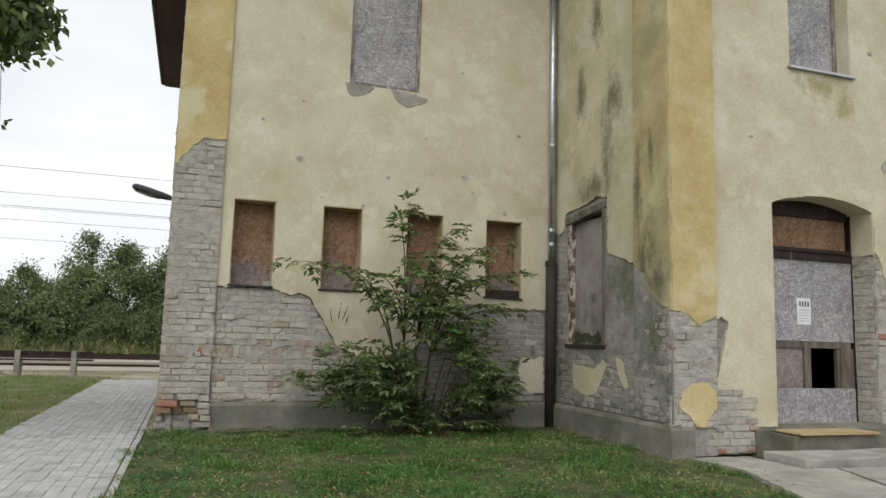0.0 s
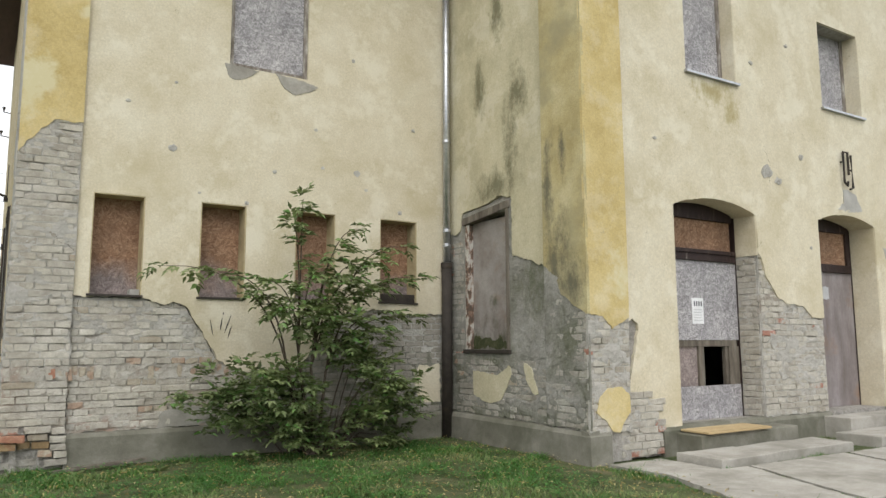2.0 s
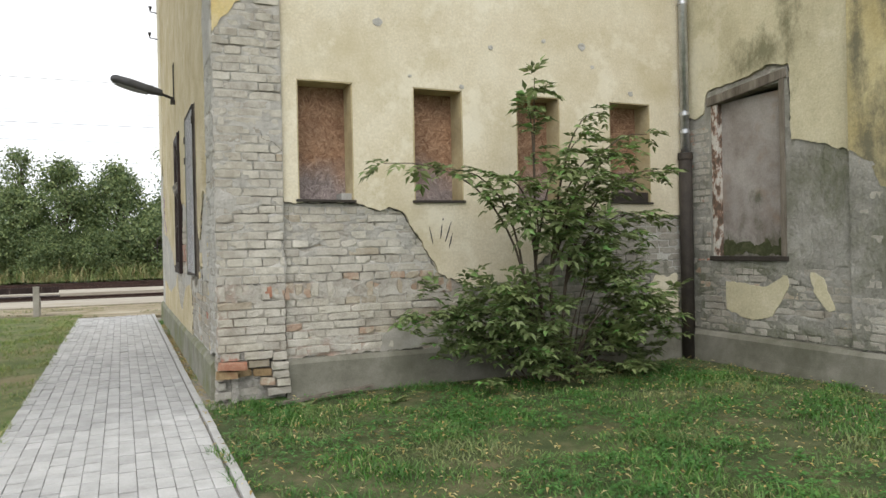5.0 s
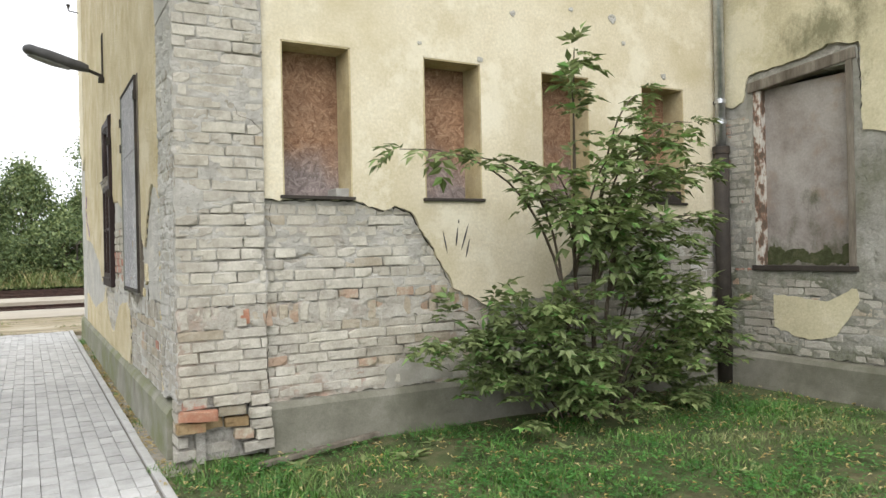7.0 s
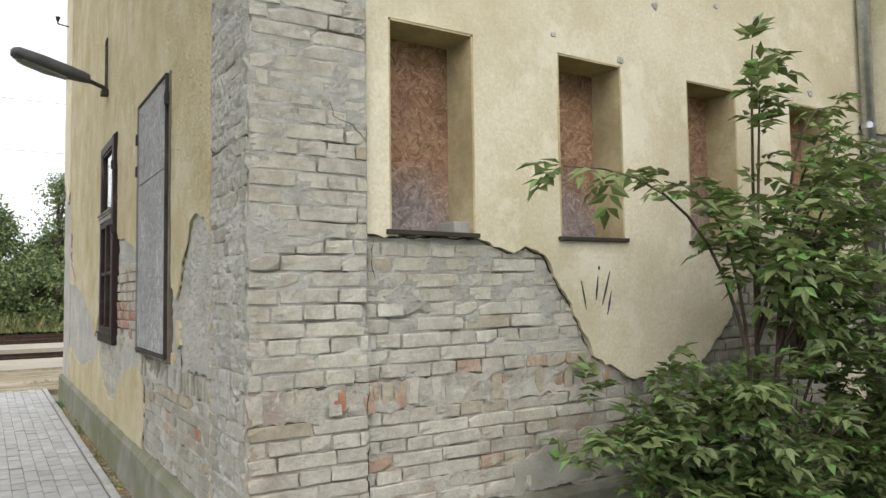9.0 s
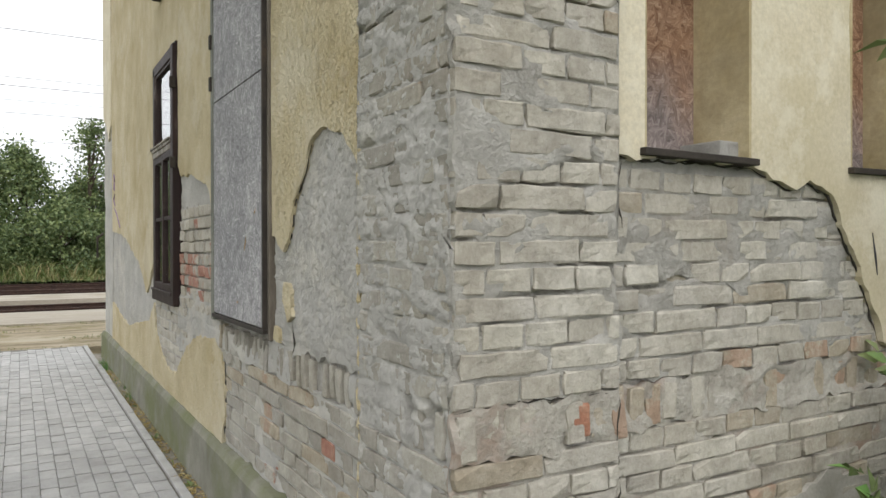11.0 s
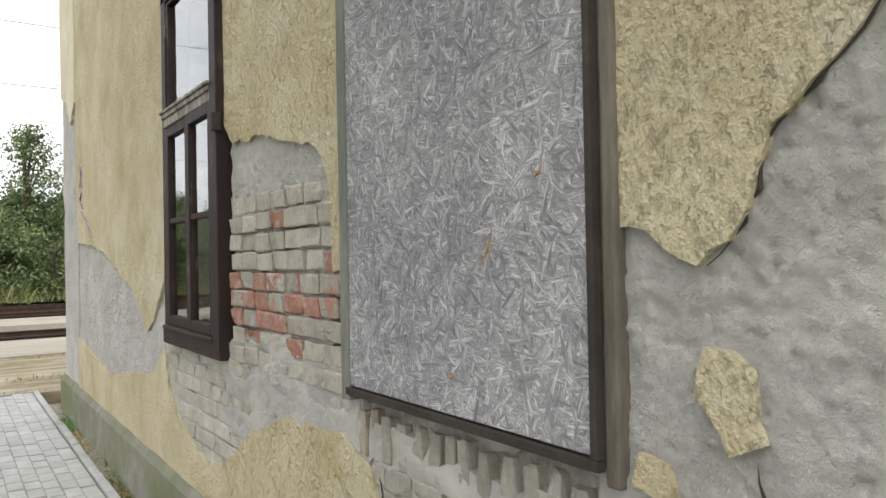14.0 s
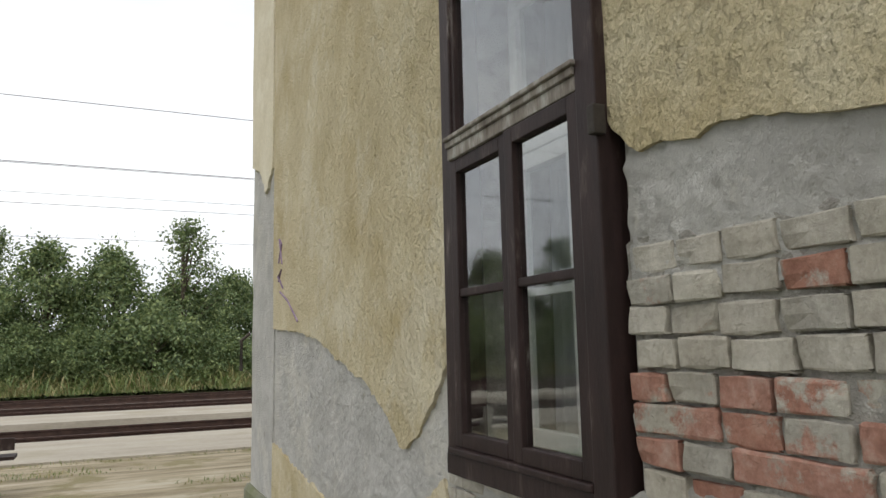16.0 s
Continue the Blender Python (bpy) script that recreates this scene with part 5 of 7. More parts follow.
step("step", (5.72, 5.72, -0.1), (6.62, 6.28, 0.10), CONCRETE, "low worn concrete step slab, cracked off")
step("step", (6.65, 5.76, -0.1), (8.1, 6.26, 0.095), CONCRETE, "low worn concrete step slab with chipped edge")
step("step", (6.15, 6.30, -0.1), (7.9, 6.66, 0.24), CEMENT, "grey concrete threshold step below the boarded door")
bm = bmesh.new()
box(bm, (6.2, 6.24, 0.25), (7.3, 6.62, 0.275), 0.005)
tagged(part("threshold_board", bm, YELLOWWOOD), "yellowish bare board lying on the door step", "board")
step("step", (8.6, 5.70, -0.1), (11.1, 6.26, 0.12), CONCRETE, "wide low concrete step slab")
step("step", (9.0, 6.28, -0.1), (10.75, 6.66, 0.26), CONCRETE, "upper concrete step below the second door")


def slabs():
    g = thing("apron", "cracked concrete apron of several slabs with grassy joints", "paving", (6.5, 5.0, 0), kind="structure")
    rng = random.Random(4)
    for lp in ([(4.92, 6.45), (5.02, 5.75), (4.72, 5.0), (4.45, 4.35), (5.45, 4.2), (5.75, 5.0), (6.02, 5.66), (5.68, 5.7), (5.68, 6.45)],
               [(6.08, 5.66), (5.82, 5.0), (5.52, 4.2), (6.4, 4.15), (7.2, 4.45), (7.45, 5.0), (7.7, 5.64)],
               [(7.78, 5.62), (7.52, 5.0), (7.34, 4.5), (9.4, 4.3), (9.55, 5.64)], [(9.62, 5.62), (9.48, 4.3), (12.5, 4.2), (12.5, 5.62)], [(11.2, 6.5), (11.2, 5.68), (15, 5.68), (15, 6.5)]):
        bm = bmesh.new()
        r = ragged(lp, 0.06, 0.025, rng.random() * 50)
        top = [bm.verts.new((x, y, 0.022 + 0.008 * noise.noise(Vector((x, y, 2))))) for x, y in r]
        low = [bm.verts.new((x, y, -0.1)) for x, y in r]
        f = bm.faces.new(top)
        n = len(r)
        for i in range(n):
            bm.faces.new((top[i], top[(i + 1) % n], low[(i + 1) % n], low[i]))
        bmesh.ops.recalc_face_normals(bm, faces=bm.faces)
        for v in bm.verts:
            v.co -= g.location
        part("slab", bm, CONCRETE, g)


slabs()

# ---- downpipe ----
dpipe = thing("downpipe", "zinc downpipe in the corner, cast-iron shoe below", "downpipe", (4.79, 9.28, 0))
for name, z0, z1, r, mat, lab in (("pipe", 2.25, TOP, 0.048, ZINC, "shiny zinc pipe"), ("shoe_pipe", 0.0, 2.3, 0.072, IRON, "dark cast-iron lower pipe")):
    part(name, tube(bmesh.new(), [(0, 0, z0), (0, 0, z1)], r, 18), mat, dpipe, lab, True)
for zz in (2.55, 2.75, 4.0, 5.3, 6.6):
    part("collar", tube(bmesh.new(), [(0, 0, zz - 0.02), (0, 0, zz + 0.02)], 0.056, 18), ZINC, dpipe)
    part("bracket", boxes(((-0.012, 0.04, zz - 0.015), (0.012, 0.12, zz + 0.015))), IRON, dpipe)
part("rim", tube(bmesh.new(), [(0, 0, 2.24), (0, 0, 2.31)], 0.082, 18), IRON, dpipe)

# ---- street lamp on the path wall ----
lamp = thing("wall_lamp", "grey street lamp head on a bracket of the wall", "lamp", (-0.315, 13.8, 3.5))
part("wall_bracket", boxes(((-0.022, -0.06, -0.08), (-0.010, -0.048, 0.46)), ((-0.022, 0.048, -0.08), (-0.010, 0.06, 0.46)), *[((-0.02, -0.048, zz), (-0.012, 0.048, zz + 0.012)) for zz in (0.06, 0.2, 0.33, 0.448)], ((-0.06, -0.06, -0.10), (0.012, 0.06, -0.05)), bevel=0.002), IRON, lamp, "rusty iron strap bracket")
part("arm", tube(bmesh.new(), [(-0.02, 0, -0.03), (-0.10, 0, 0.0), (-0.24, 0, 0.055)], 0.02, 10), IRON, lamp)
bm = bmesh.new()
secs = [(-0.16, 0.05, 0.055, 0.03), (-0.22, 0.065, 0.07, 0.042), (-0.35, 0.09, 0.085, 0.066), (-0.55, 0.12, 0.095, 0.115), (-0.75, 0.12, 0.085, 0.17), (-0.80, 0.09, 0.06, 0.185), (-0.825, 0.03, 0.03, 0.19)]
rings = [[bm.verts.new((x, math.cos(a) * w, z + (math.sin(a) * h if math.sin(a) > 0 else math.sin(a) * h * 0.55))) for a in (2 * math.pi * k / 16 for k in range(16))] for x, w, h, z in secs]
for a, b in zip(rings, rings[1:]):
    for k in range(16):
        bm.faces.new((a[k], a[(k + 1) % 16], b[(k + 1) % 16], b[k]))
bm.faces.new(rings[0][::-1])
bm.faces.new(rings[-1])
bmesh.ops.recalc_face_normals(bm, faces=bm.faces)
LAMPGREY = surface("dusty_lamp_housing", [(0.3, (0.05, 0.05, 0.052)), (0.7, (0.10, 0.10, 0.105))], 6, rough=0.6, grain=40)
head = part("housing", bm, LAMPGREY, lamp, "dark grey lamp housing", True)
bm = bmesh.new()
secs = [(-0.36, 0.05, 0.058), (-0.55, 0.085, 0.095), (-0.72, 0.085, 0.15), (-0.78, 0.04, 0.175)]
rings = [[bm.verts.new((x, math.cos(a) * w, z - 0.005 + math.sin(a) * 0.05)) for a in (math.pi + math.pi * k / 8 for k in range(9))] for x, w, z in secs]
for a, b in zip(rings, rings[1:]):
    for k in range(8):
        bm.faces.new((a[k], a[k + 1], b[k + 1], b[k]))
bmesh.ops.solidify(bm, geom=bm.faces[:], thickness=0.004)
part("lens", bm, surface("milky_lamp_cover", [(0.3, (0.35, 0.35, 0.34)), (0.7, (0.45, 0.45, 0.44))], 6, rough=0.3), head, "milky lamp cover", True)

# ---- rusty bracket above the second door ----
bm = bmesh.new()
for pts in ([(9.86, 3.94), (9.86, 3.50), (9.94, 3.46), (9.95, 3.52)], [(9.86, 3.94), (9.98, 3.95), (9.985, 3.62)], [(10.06, 3.92), (10.075, 3.44), (10.0, 3.41)]):
    tube(bm, [(u, 6.61, z) for u, z in pts], 0.018, 8)
for u, z in ((9.86, 3.8), (10.065, 3.7)):
    tube(bm, [(u, 6.61, z), (u, 6.665, z)], 0.014, 6)
tagged(part("wall_bracket", bm, IRON), "rusty bent iron pipes on the wall above the doorway", "bracket")
for k, lp in enumerate(([(9.86, 3.42), (10.2, 3.36), (10.34, 3.12), (10.0, 3.08), (9.7, 3.1), (9.88, 3.2)], [(10.84, 2.62), (11.12, 2.55), (11.15, 2.2), (10.95, 2.38)])):
    part("broken_patch", sheet(FRONT, [lp], 0.03, 0.0, 0.07, 0.008, 70 + k, 0.03), GREY, wall_front, "broken grey patch in the render")

# graffiti strokes on the render
for k, (uu, zz, ln, an) in enumerate(((1.71, 1.42, 0.17, 12), (1.79, 1.46, 0.14, -8), (1.84, 1.46, 0.20, -20), (1.88, 1.37, 0.14, -15), (1.82, 1.58, 0.03, 0))):
    bm = bmesh.new()
    tube(bm, [(uu + math.sin(radians(an)) * ln * s * -1, 9.3515, zz + ln * (s - 0.5)) for s in (0, 0.25, 0.5, 0.75, 1)], [0.002, 0.005, 0.006, 0.004, 0.002], 6)
    part("paint_stroke", bm, INK, wall_south, "dark paint scrawl")
for k, pts in enumerate(([(17.1, 2.12), (17.0, 2.25), (17.08, 2.3), (16.98, 2.1)], [(17.1, 1.98), (17.0, 2.06), (17.12, 2.02), (16.95, 1.92)], [(17.05, 1.9), (16.8, 1.82), (16.5, 1.66)])):
    part("paint_stroke", tube(bmesh.new(), [(-0.318, u, z) for u, z in pts], 0.007, 6), SCRIBBLE, wall_west, "faded violet scrawl")


# ---- bench by the platform ----
bench = thing("bench", "wooden bench with concrete posts facing the tracks", "bench", (-3.4, 20.8, 0))
for x in (-0.62, 0.65):
    part("post", boxes(((x - 0.06, -0.06, -0.05), (x + 0.06, 0.06, 0.62)), bevel=0.012), CONCRETE, bench, "pale concrete post")
    part("support", boxes(((x - 0.045, 0.06, 0.27), (x + 0.045, 0.45, 0.36)), ((x - 0.045, 0.38, -0.05), (x + 0.045, 0.46, 0.27)), bevel=0.008), CONCRETE, bench)
part("back_slat", boxes(((-1.2, 0.062, 0.47), (1.08, 0.10, 0.60)), bevel=0.006), DARKWOOD, bench)
for y in (0.10, 0.22, 0.34):
    part("seat_slat", boxes(((-1.2, y, 0.362), (1.08, y + 0.09, 0.40)), bevel=0.006), DARKWOOD, bench)

tagged(part("wall_hook", tube(bmesh.new(), [(-0.33, 18.18, 1.62), (-0.40, 18.2, 1.56), (-0.40, 18.2, 1.30)], 0.016, 8), IRON), "rusty iron hook on the far corner pier", "hook")
tagged(part("wall_insulator", tube(bmesh.new(), [(-0.32, 17.9, 5.9), (-0.45, 17.9, 5.92), (-0.45, 17.9, 6.02)], [0.012, 0.012, 0.035], 8), IRON), "small dark insulator bracket on the wall", "insulator", "wall insulators")
tagged(part("wall_insulator", tube(bmesh.new(), [(-0.32, 17.9, 5.4), (-0.47, 17.9, 5.42), (-0.47, 17.9, 5.52)], [0.012, 0.012, 0.035], 8), IRON), "small dark insulator bracket on the wall", "insulator", "wall insulators")
# ---- overhead wires ----
def wire(y, z, r, sag=0.25):
    pts = [(x, y, z - sag * (1 - (x / 60) ** 2) + sag) for x in range(-90, 91, 6)]
    tagged(part("overhead_wire", tube(bmesh.new(), pts, r, 5), IRON), "thin dark overhead wire above the tracks", "wire", "overhead wires")


def mast_row(x):
    e = thing("mast_portal", "dark steel portal carrying the overhead wires", "mast", (x, 34, -0.25), "wire portals")
    for y in (-9.5, 9.5):
        part("post", boxes(((-0.15, y - 0.15, 0), (0.15, y + 0.15, 7.6)), bevel=0.02), IRON, e)
    part("beam", boxes(((-0.12, -9.35, 7.2), (0.12, 9.35, 7.5)), bevel=0.02), IRON, e)
    for y in (-6, 1, 5.3):
        part("hanger", boxes(((-0.05, y - 0.05, 5.3), (0.05, y + 0.05, 7.2))), IRON, e)


mast_row(-90)
mast_row(90)
for y, z, r in ((28, 6.65, 0.008), (28, 5.3, 0.008), (35, 6.9, 0.008), (35, 5.75, 0.008), (39.3, 5.4, 0.008), (39.3, 6.9, 0.008)):
    wire(y, z, r, 0.0)

# ---- ruined brick foot of the corner ----
rng = random.Random(44)
foot = ((-0.215, 9.305, 0.40, 0.6, 0, BRICK_RED), (-0.205, 9.255, 0.328, 0.95, 0, RED), (-0.03, 9.325, 0.40, 0.5, 0, BRICK), (0.08, 9.31, 0.40, 0.5, 0, BRICK), (0.205, 9.31, 0.38, 0.5, 0, BRICK), (0.205, 9.275, 0.30, 0.58, 0, BRICK), (0.03, 9.345, 0.325, 0.7, 0, BRICK_TAN),
        (-0.245, 9.285, 0.252, 0.72, 0, BRICK_BROWN), (-0.085, 9.375, 0.25, 0.45, 0, BRICK_BROWN), (0.06, 9.36, 0.245, 0.62, 0, BRICK_BROWN), (0.21, 9.295, 0.225, 0.55, 0, BRICK), (0.10, 9.325, 0.165, 0.5, 0, BRICK_TAN), (0.235, 9.30, 0.15, 0.45, 0, BRICK), (0.20, 9.32, 0.075, 0.8, 0, BRICK_GREY), (-0.05, 9.41, 0.08, 0.9, 0, BRICK_GREY), (-0.25, 9.38, 0.06, 0.7, 0, BRICK_GREY),
        (-0.31, 9.46, 0.375, 0.8, 1, BRICK_GREY), (-0.305, 9.45, 0.30, 0.8, 1, BRICK_GREY), (-0.31, 9.48, 0.22, 0.75, 1, BRICK_TAN), (-0.305, 9.47, 0.145, 0.8, 1, BRICK_GREY), (-0.31, 9.46, 0.06, 0.8, 1, BRICK_GREY))
for k, (x, y, z, s, west, m) in enumerate(foot):
    bk = new("loose_brick", brick_mesh("loose_brick", 0.25 * s, m, 200 + k))
    bk.matrix_world = Matrix.Translation((x, y, z)) @ (WEST.turn() if west else Matrix.Identity(4)) @ pose(0, 0, 0, 0, rng.uniform(-4, 4), rng.uniform(-5, 5))
    bk.parent = wall_south
    tagged(bk, "broken brick at the crumbling corner")

# ---- plants ----
def leaf_material(name, stops, patch=None):
    m, nt, b, pos = blank(name, 0.5)
    b.inputs["Specular IOR Level"].default_value = 0.45
    g = nt.nodes.new("ShaderNodeNewGeometry")
    col = ramp_node(nt, g.outputs["Random Per Island"], stops)
    n = noise_node(nt, pos, 1.3, 3)
    col = mixed(nt, 0.8, col, ramp_node(nt, n, [(0.3, (0.7, 0.72, 0.65)), (0.7, (1.3, 1.25, 1.1))]), "MULTIPLY")
    if patch:
        col = mixed(nt, ramp_node(nt, noise_node(nt, pos, 0.8, 4, 0.7), [(patch[1], (0, 0, 0)), (patch[2], (1, 1, 1))]), col, mixed(nt, 0.5, patch[0], col))
    nt.links.new(col, b.inputs["Base Color"])
    tr = nt.nodes.new("ShaderNodeBsdfTranslucent")
    nt.links.new(col, tr.inputs["Color"])
    mx = nt.nodes.new("ShaderNodeMixShader")
    mx.inputs[0].default_value = 0.3
    nt.links.new(b.outputs[0], mx.inputs[1])
    nt.links.new(tr.outputs[0], mx.inputs[2])
    nt.links.new(mx.outputs[0], nt.nodes["Material Output"].inputs["Surface"])
    return m


LEAF = leaf_material("shrub_leaf", [(0, (0.085, 0.12, 0.045)), (0.4, (0.15, 0.195, 0.078)), (0.8, (0.22, 0.265, 0.122)), (1, (0.15, 0.33, 0.085))])
TREELEAF = leaf_material("tree_leaf", [(0, (0.075, 0.115, 0.05)), (0.5, (0.135, 0.19, 0.08)), (1, (0.25, 0.30, 0.13))])
GRASS = leaf_material("grass_blade", [(0, (0.045, 0.13, 0.025)), (0.6, (0.08, 0.21, 0.04)), (0.9, (0.14, 0.26, 0.06)), (1, (0.40, 0.36, 0.20))], ((0.34, 0.30, 0.16), 0.5, 0.64))
WEED = leaf_material("tall_weed", [(0, (0.09, 0.14, 0.04)), (0.55, (0.16, 0.21, 0.07)), (0.8, (0.26, 0.23, 0.11)), (1, (0.38, 0.31, 0.17))], ((0.30, 0.235, 0.12), 0.52, 0.66))
DEAD = leaf_material("fallen_leaf", [(0, (0.30, 0.20, 0.07)), (0.5, (0.42, 0.33, 0.13)), (1, (0.50, 0.44, 0.26))])
BARK = surface("grey_brown_bark", [(0.3, (0.06, 0.045, 0.032)), (0.7, (0.13, 0.105, 0.08))], 10, grain=40, bump=0.8, depth=0.02, stretch=(1, 1, 0.3))


class Leaves:
    """Collects leaf blades: each a folded, pointed blade of six triangles at most."""

    def __init__(self):
        self.v, self.f = [], []

    def blade(self, p, along, up, length, width, fold=0.25, droop=0.15):
        a = along.normalized()
        s = a.cross(up)
        s = s.normalized() if s.length > 1e-4 else Vector((1, 0, 0))
        n = s.cross(a)
        k = len(self.v)
        w = width / 2
        self.v += [tuple(p), tuple(p + a * length * 0.4 + s * w + n * w * fold), tuple(p + a * length * 0.45 - n * length * droop * 0.3), tuple(p + a * length * 0.4 - s * w + n * w * fold), tuple(p + a * length - n * length * droop)]
        self.f += [(k, k + 1, k + 2), (k, k + 2, k + 3), (k + 1, k + 4, k + 2), (k + 2, k + 4, k + 3)]

    def card(self, p, a, s, length, width):
        k = len(self.v)
        n = a.cross(s)
        self.v += [tuple(p), tuple(p + a * length * 0.5 + s * width / 2 + n * width * 0.15), tuple(p + a * length), tuple(p + a * length * 0.5 - s * width / 2 + n * width * 0.15)]
        self.f += [(k, k + 1, k + 2), (k, k + 2, k + 3)]

    def link(self, name, material, parent=None, label="", kind=""):
        me = bpy.data.meshes.new(name)
        me.from_pydata(self.v, [], self.f)
        me.materials.append(material)
        ob = new(name, me)
        if parent is not None:
            ob.parent = parent
        return tagged(ob, label, kind=kind)


def rv(rng, s=1.0):
    return Vector((rng.uniform(-s, s), rng.uniform(-s, s), rng.uniform(-s, s)))


def compound(lv, rng, p, d, size):
    """A feathered leaf: a drooping rib with paired leaflets and one at the tip."""
    d = (d + Vector((0, 0, 0.1))).normalized()
    side = d.cross(Vector((0, 0, 1))).normalized() if abs(d.z) < 0.95 else Vector((1, 0, 0))
    up = side.cross(d)
    pairs = rng.choice((2, 3, 3))
    for i in range(pairs):
        q = p + d * size * (0.35 + 0.22 * i) - Vector((0, 0, size * 0.10 * i * i * 0.4))
        for s in (1, -1):
            a = (d * 0.6 + side * s * 0.9 + Vector((0, 0, rng.uniform(-0.35, 0.15)))).normalized()
            lv.blade(q, a, up + rv(rng, 0.5), size * rng.uniform(0.40, 0.56), size * rng.uniform(0.20, 0.28), 0.22, 0.18)
    q = p + d * size * (0.35 + 0.22 * (pairs - 1) + 0.1) - Vector((0, 0, size * 0.12))
    lv.blade(q, (d + Vector((0, 0, -0.3))).normalized(), up, size * 0.5, size * 0.23, 0.25, 0.2)


def shrub():
    rng = random.Random(21)
    e = thing("elder_bush", "leafy green elder bush growing against the wall", "bush", (2.8, 8.85, 0))
    base = Vector((2.8, 8.85, 0))
    up, low = Leaves(), Leaves()
    # tall arching stems: tip, strength of the arch
    tips = [(2.52, 8.75, 2.88), (2.35, 8.6, 2.55), (1.0, 8.72, 2.03), (1.55, 8.6, 1.98), (1.9, 8.45, 1.75), (3.2, 8.7, 2.58), (2.9, 8.55, 2.3), (3.9, 8.85, 2.42), (3.45, 8.6, 2.2), (4.1, 8.85, 2.04), (3.75, 8.6, 1.95), (3.0, 8.35, 1.95), (2.5, 8.35, 2.0), (4.05, 8.85, 1.55), (3.6, 8.55, 1.6), (2.2, 8.3, 1.6), (2.75, 8.5, 1.75), (3.3, 8.5, 1.85), (3.0, 8.4, 1.5), (2.6, 8.35, 1.55), (3.4, 8.5, 1.4), (3.15, 8.6, 2.15), (2.05, 8.5, 1.9)]
    forks = [Vector(p) for p in ((2.36, 8.74, 1.02), (2.52, 8.8, 1.12), (2.66, 8.77, 0.98), (2.86, 8.82, 0.92))]
    for f in forks:
        foot_of = Vector((2.72 + 0.25 * (f.x - 2.6), 8.86, 0)) - base
        part("stem", tube(bmesh.new(), [foot_of, foot_of.lerp(f - base, 0.5) + rv(rng, 0.025), f - base], [0.024, 0.02, 0.016], 7), BARK, e)
    for k, tp in enumerate(tips):
        tip = Vector(tp)
        fork = min(forks, key=lambda f: abs(f.x - (2.6 + 0.22 * (tip.x - 2.6))) + 0.08 * ((k * 7) % 3))
        mid = Vector((fork.x + 0.22 * (tip.x - fork.x), (fork.y + tip.y) / 2, tip.z + 0.12 * abs(tip.x - fork.x) - 0.05))
        pts = [fork * (1 - s) ** 2 + mid * 2 * s * (1 - s) + tip * s * s for s in (i / 8 for i in range(9))]
        n = len(pts)
        loc = [p - base for p in pts]
        part("stem", tube(bmesh.new(), loc, [0.012 * (1 - 0.8 * i / n) for i in range(n)], 6), BARK, e)
        for i in range(3, n):
            for r in range(2):
                p = pts[i - 1].lerp(pts[i], (r + rng.random() * 0.6) / 2)
                ax = (pts[i] - pts[i - 1]).normalized()
                sd = ax.cross(Vector((0, 0, 1)))
                sgn = 1 if r % 2 else -1
                d = (Vector((sd.x, sd.y, 0)) * sgn * rng.uniform(0.4, 1) + Vector((ax.x, ax.y, 0)) * rng.uniform(0.2, 0.9) + Vector((rng.uniform(-0.8, 0.8), rng.uniform(-0.8, 0.4), rng.uniform(-0.3, 0.35)))).normalized()
                compound(up, rng, p - base, d, rng.uniform(0.17, 0.27))
                if rng.random() < 0.3:
                    compound(up, rng, p - base, Vector((-d.x, d.y - 0.3, d.z)), rng.uniform(0.15, 0.24))
        for r in range(3):
            compound(up, rng, tip - base, ((pts[-1] - pts[-2]).normalized() + rv(rng, 0.7)), rng.uniform(0.14, 0.22))
    # dense skirt
    shoots = 0
    while shoots < 150:
        x, z, y = rng.uniform(1.35, 3.9), rng.uniform(0.04, 1.25), rng.uniform(8.5, 9.22)
        lim = 0.95 - 0.45 * abs((x - 2.9) / 1.6) ** 2 + 0.35 * math.exp(-((x - 3.3) / 0.6) ** 2)
        depth = 9.25 - (0.55 + 0.55 * math.exp(-((x - 3.1) / 1.0) ** 2) * (1 - z / 2))
        if z > lim or y < depth or (x < 1.9 and z < 0.55) or noise.noise(Vector((x * 2.2, z * 2.5, y))) < -0.1:
            continue
        shoots += 1
        p = Vector((x, y, z))
        d = Vector(((x - 2.9) * 0.5, -0.8, rng.uniform(-0.1, 0.6))).normalized()
        q = p + d * 0.2
        if shoots % 4 == 0:
            root = Vector((2.8 + (x - 2.8) * 0.35, 8.95, 0.02))
            part("stem", tube(bmesh.new(), [root - base, (root.lerp(p, 0.5) + Vector((0, 0, 0.1))) - base, p - base], [0.009, 0.007, 0.004], 5), BARK, e)
        for r in range(6):
            compound(low, rng, p.lerp(q, r / 6) - base, (d * 0.5 + Vector((rng.uniform(-1, 1), rng.uniform(-1, 0.5), rng.uniform(-0.3, 0.5)))), rng.uniform(0.14, 0.23))
    extra = 0
    while extra < 42:
        x, z, y = rng.uniform(1.3, 2.5), rng.uniform(0.3, 1.0), rng.uniform(8.5, 9.2)
        if ((x - 2.1) / 0.8) ** 2 + ((z - 0.62) / 0.42) ** 2 > 1:
            continue
        extra += 1
        p = Vector((x, y, z))
        for r in range(6):
            compound(low, rng, p - base + rv(rng, 0.08), Vector((rng.uniform(-1, 0.6), rng.uniform(-1, 0.3), rng.uniform(-0.3, 0.5))), rng.uniform(0.14, 0.23))
    up.link("upper_foliage", LEAF, e)
    low.link("foliage", LEAF, e)


shrub()


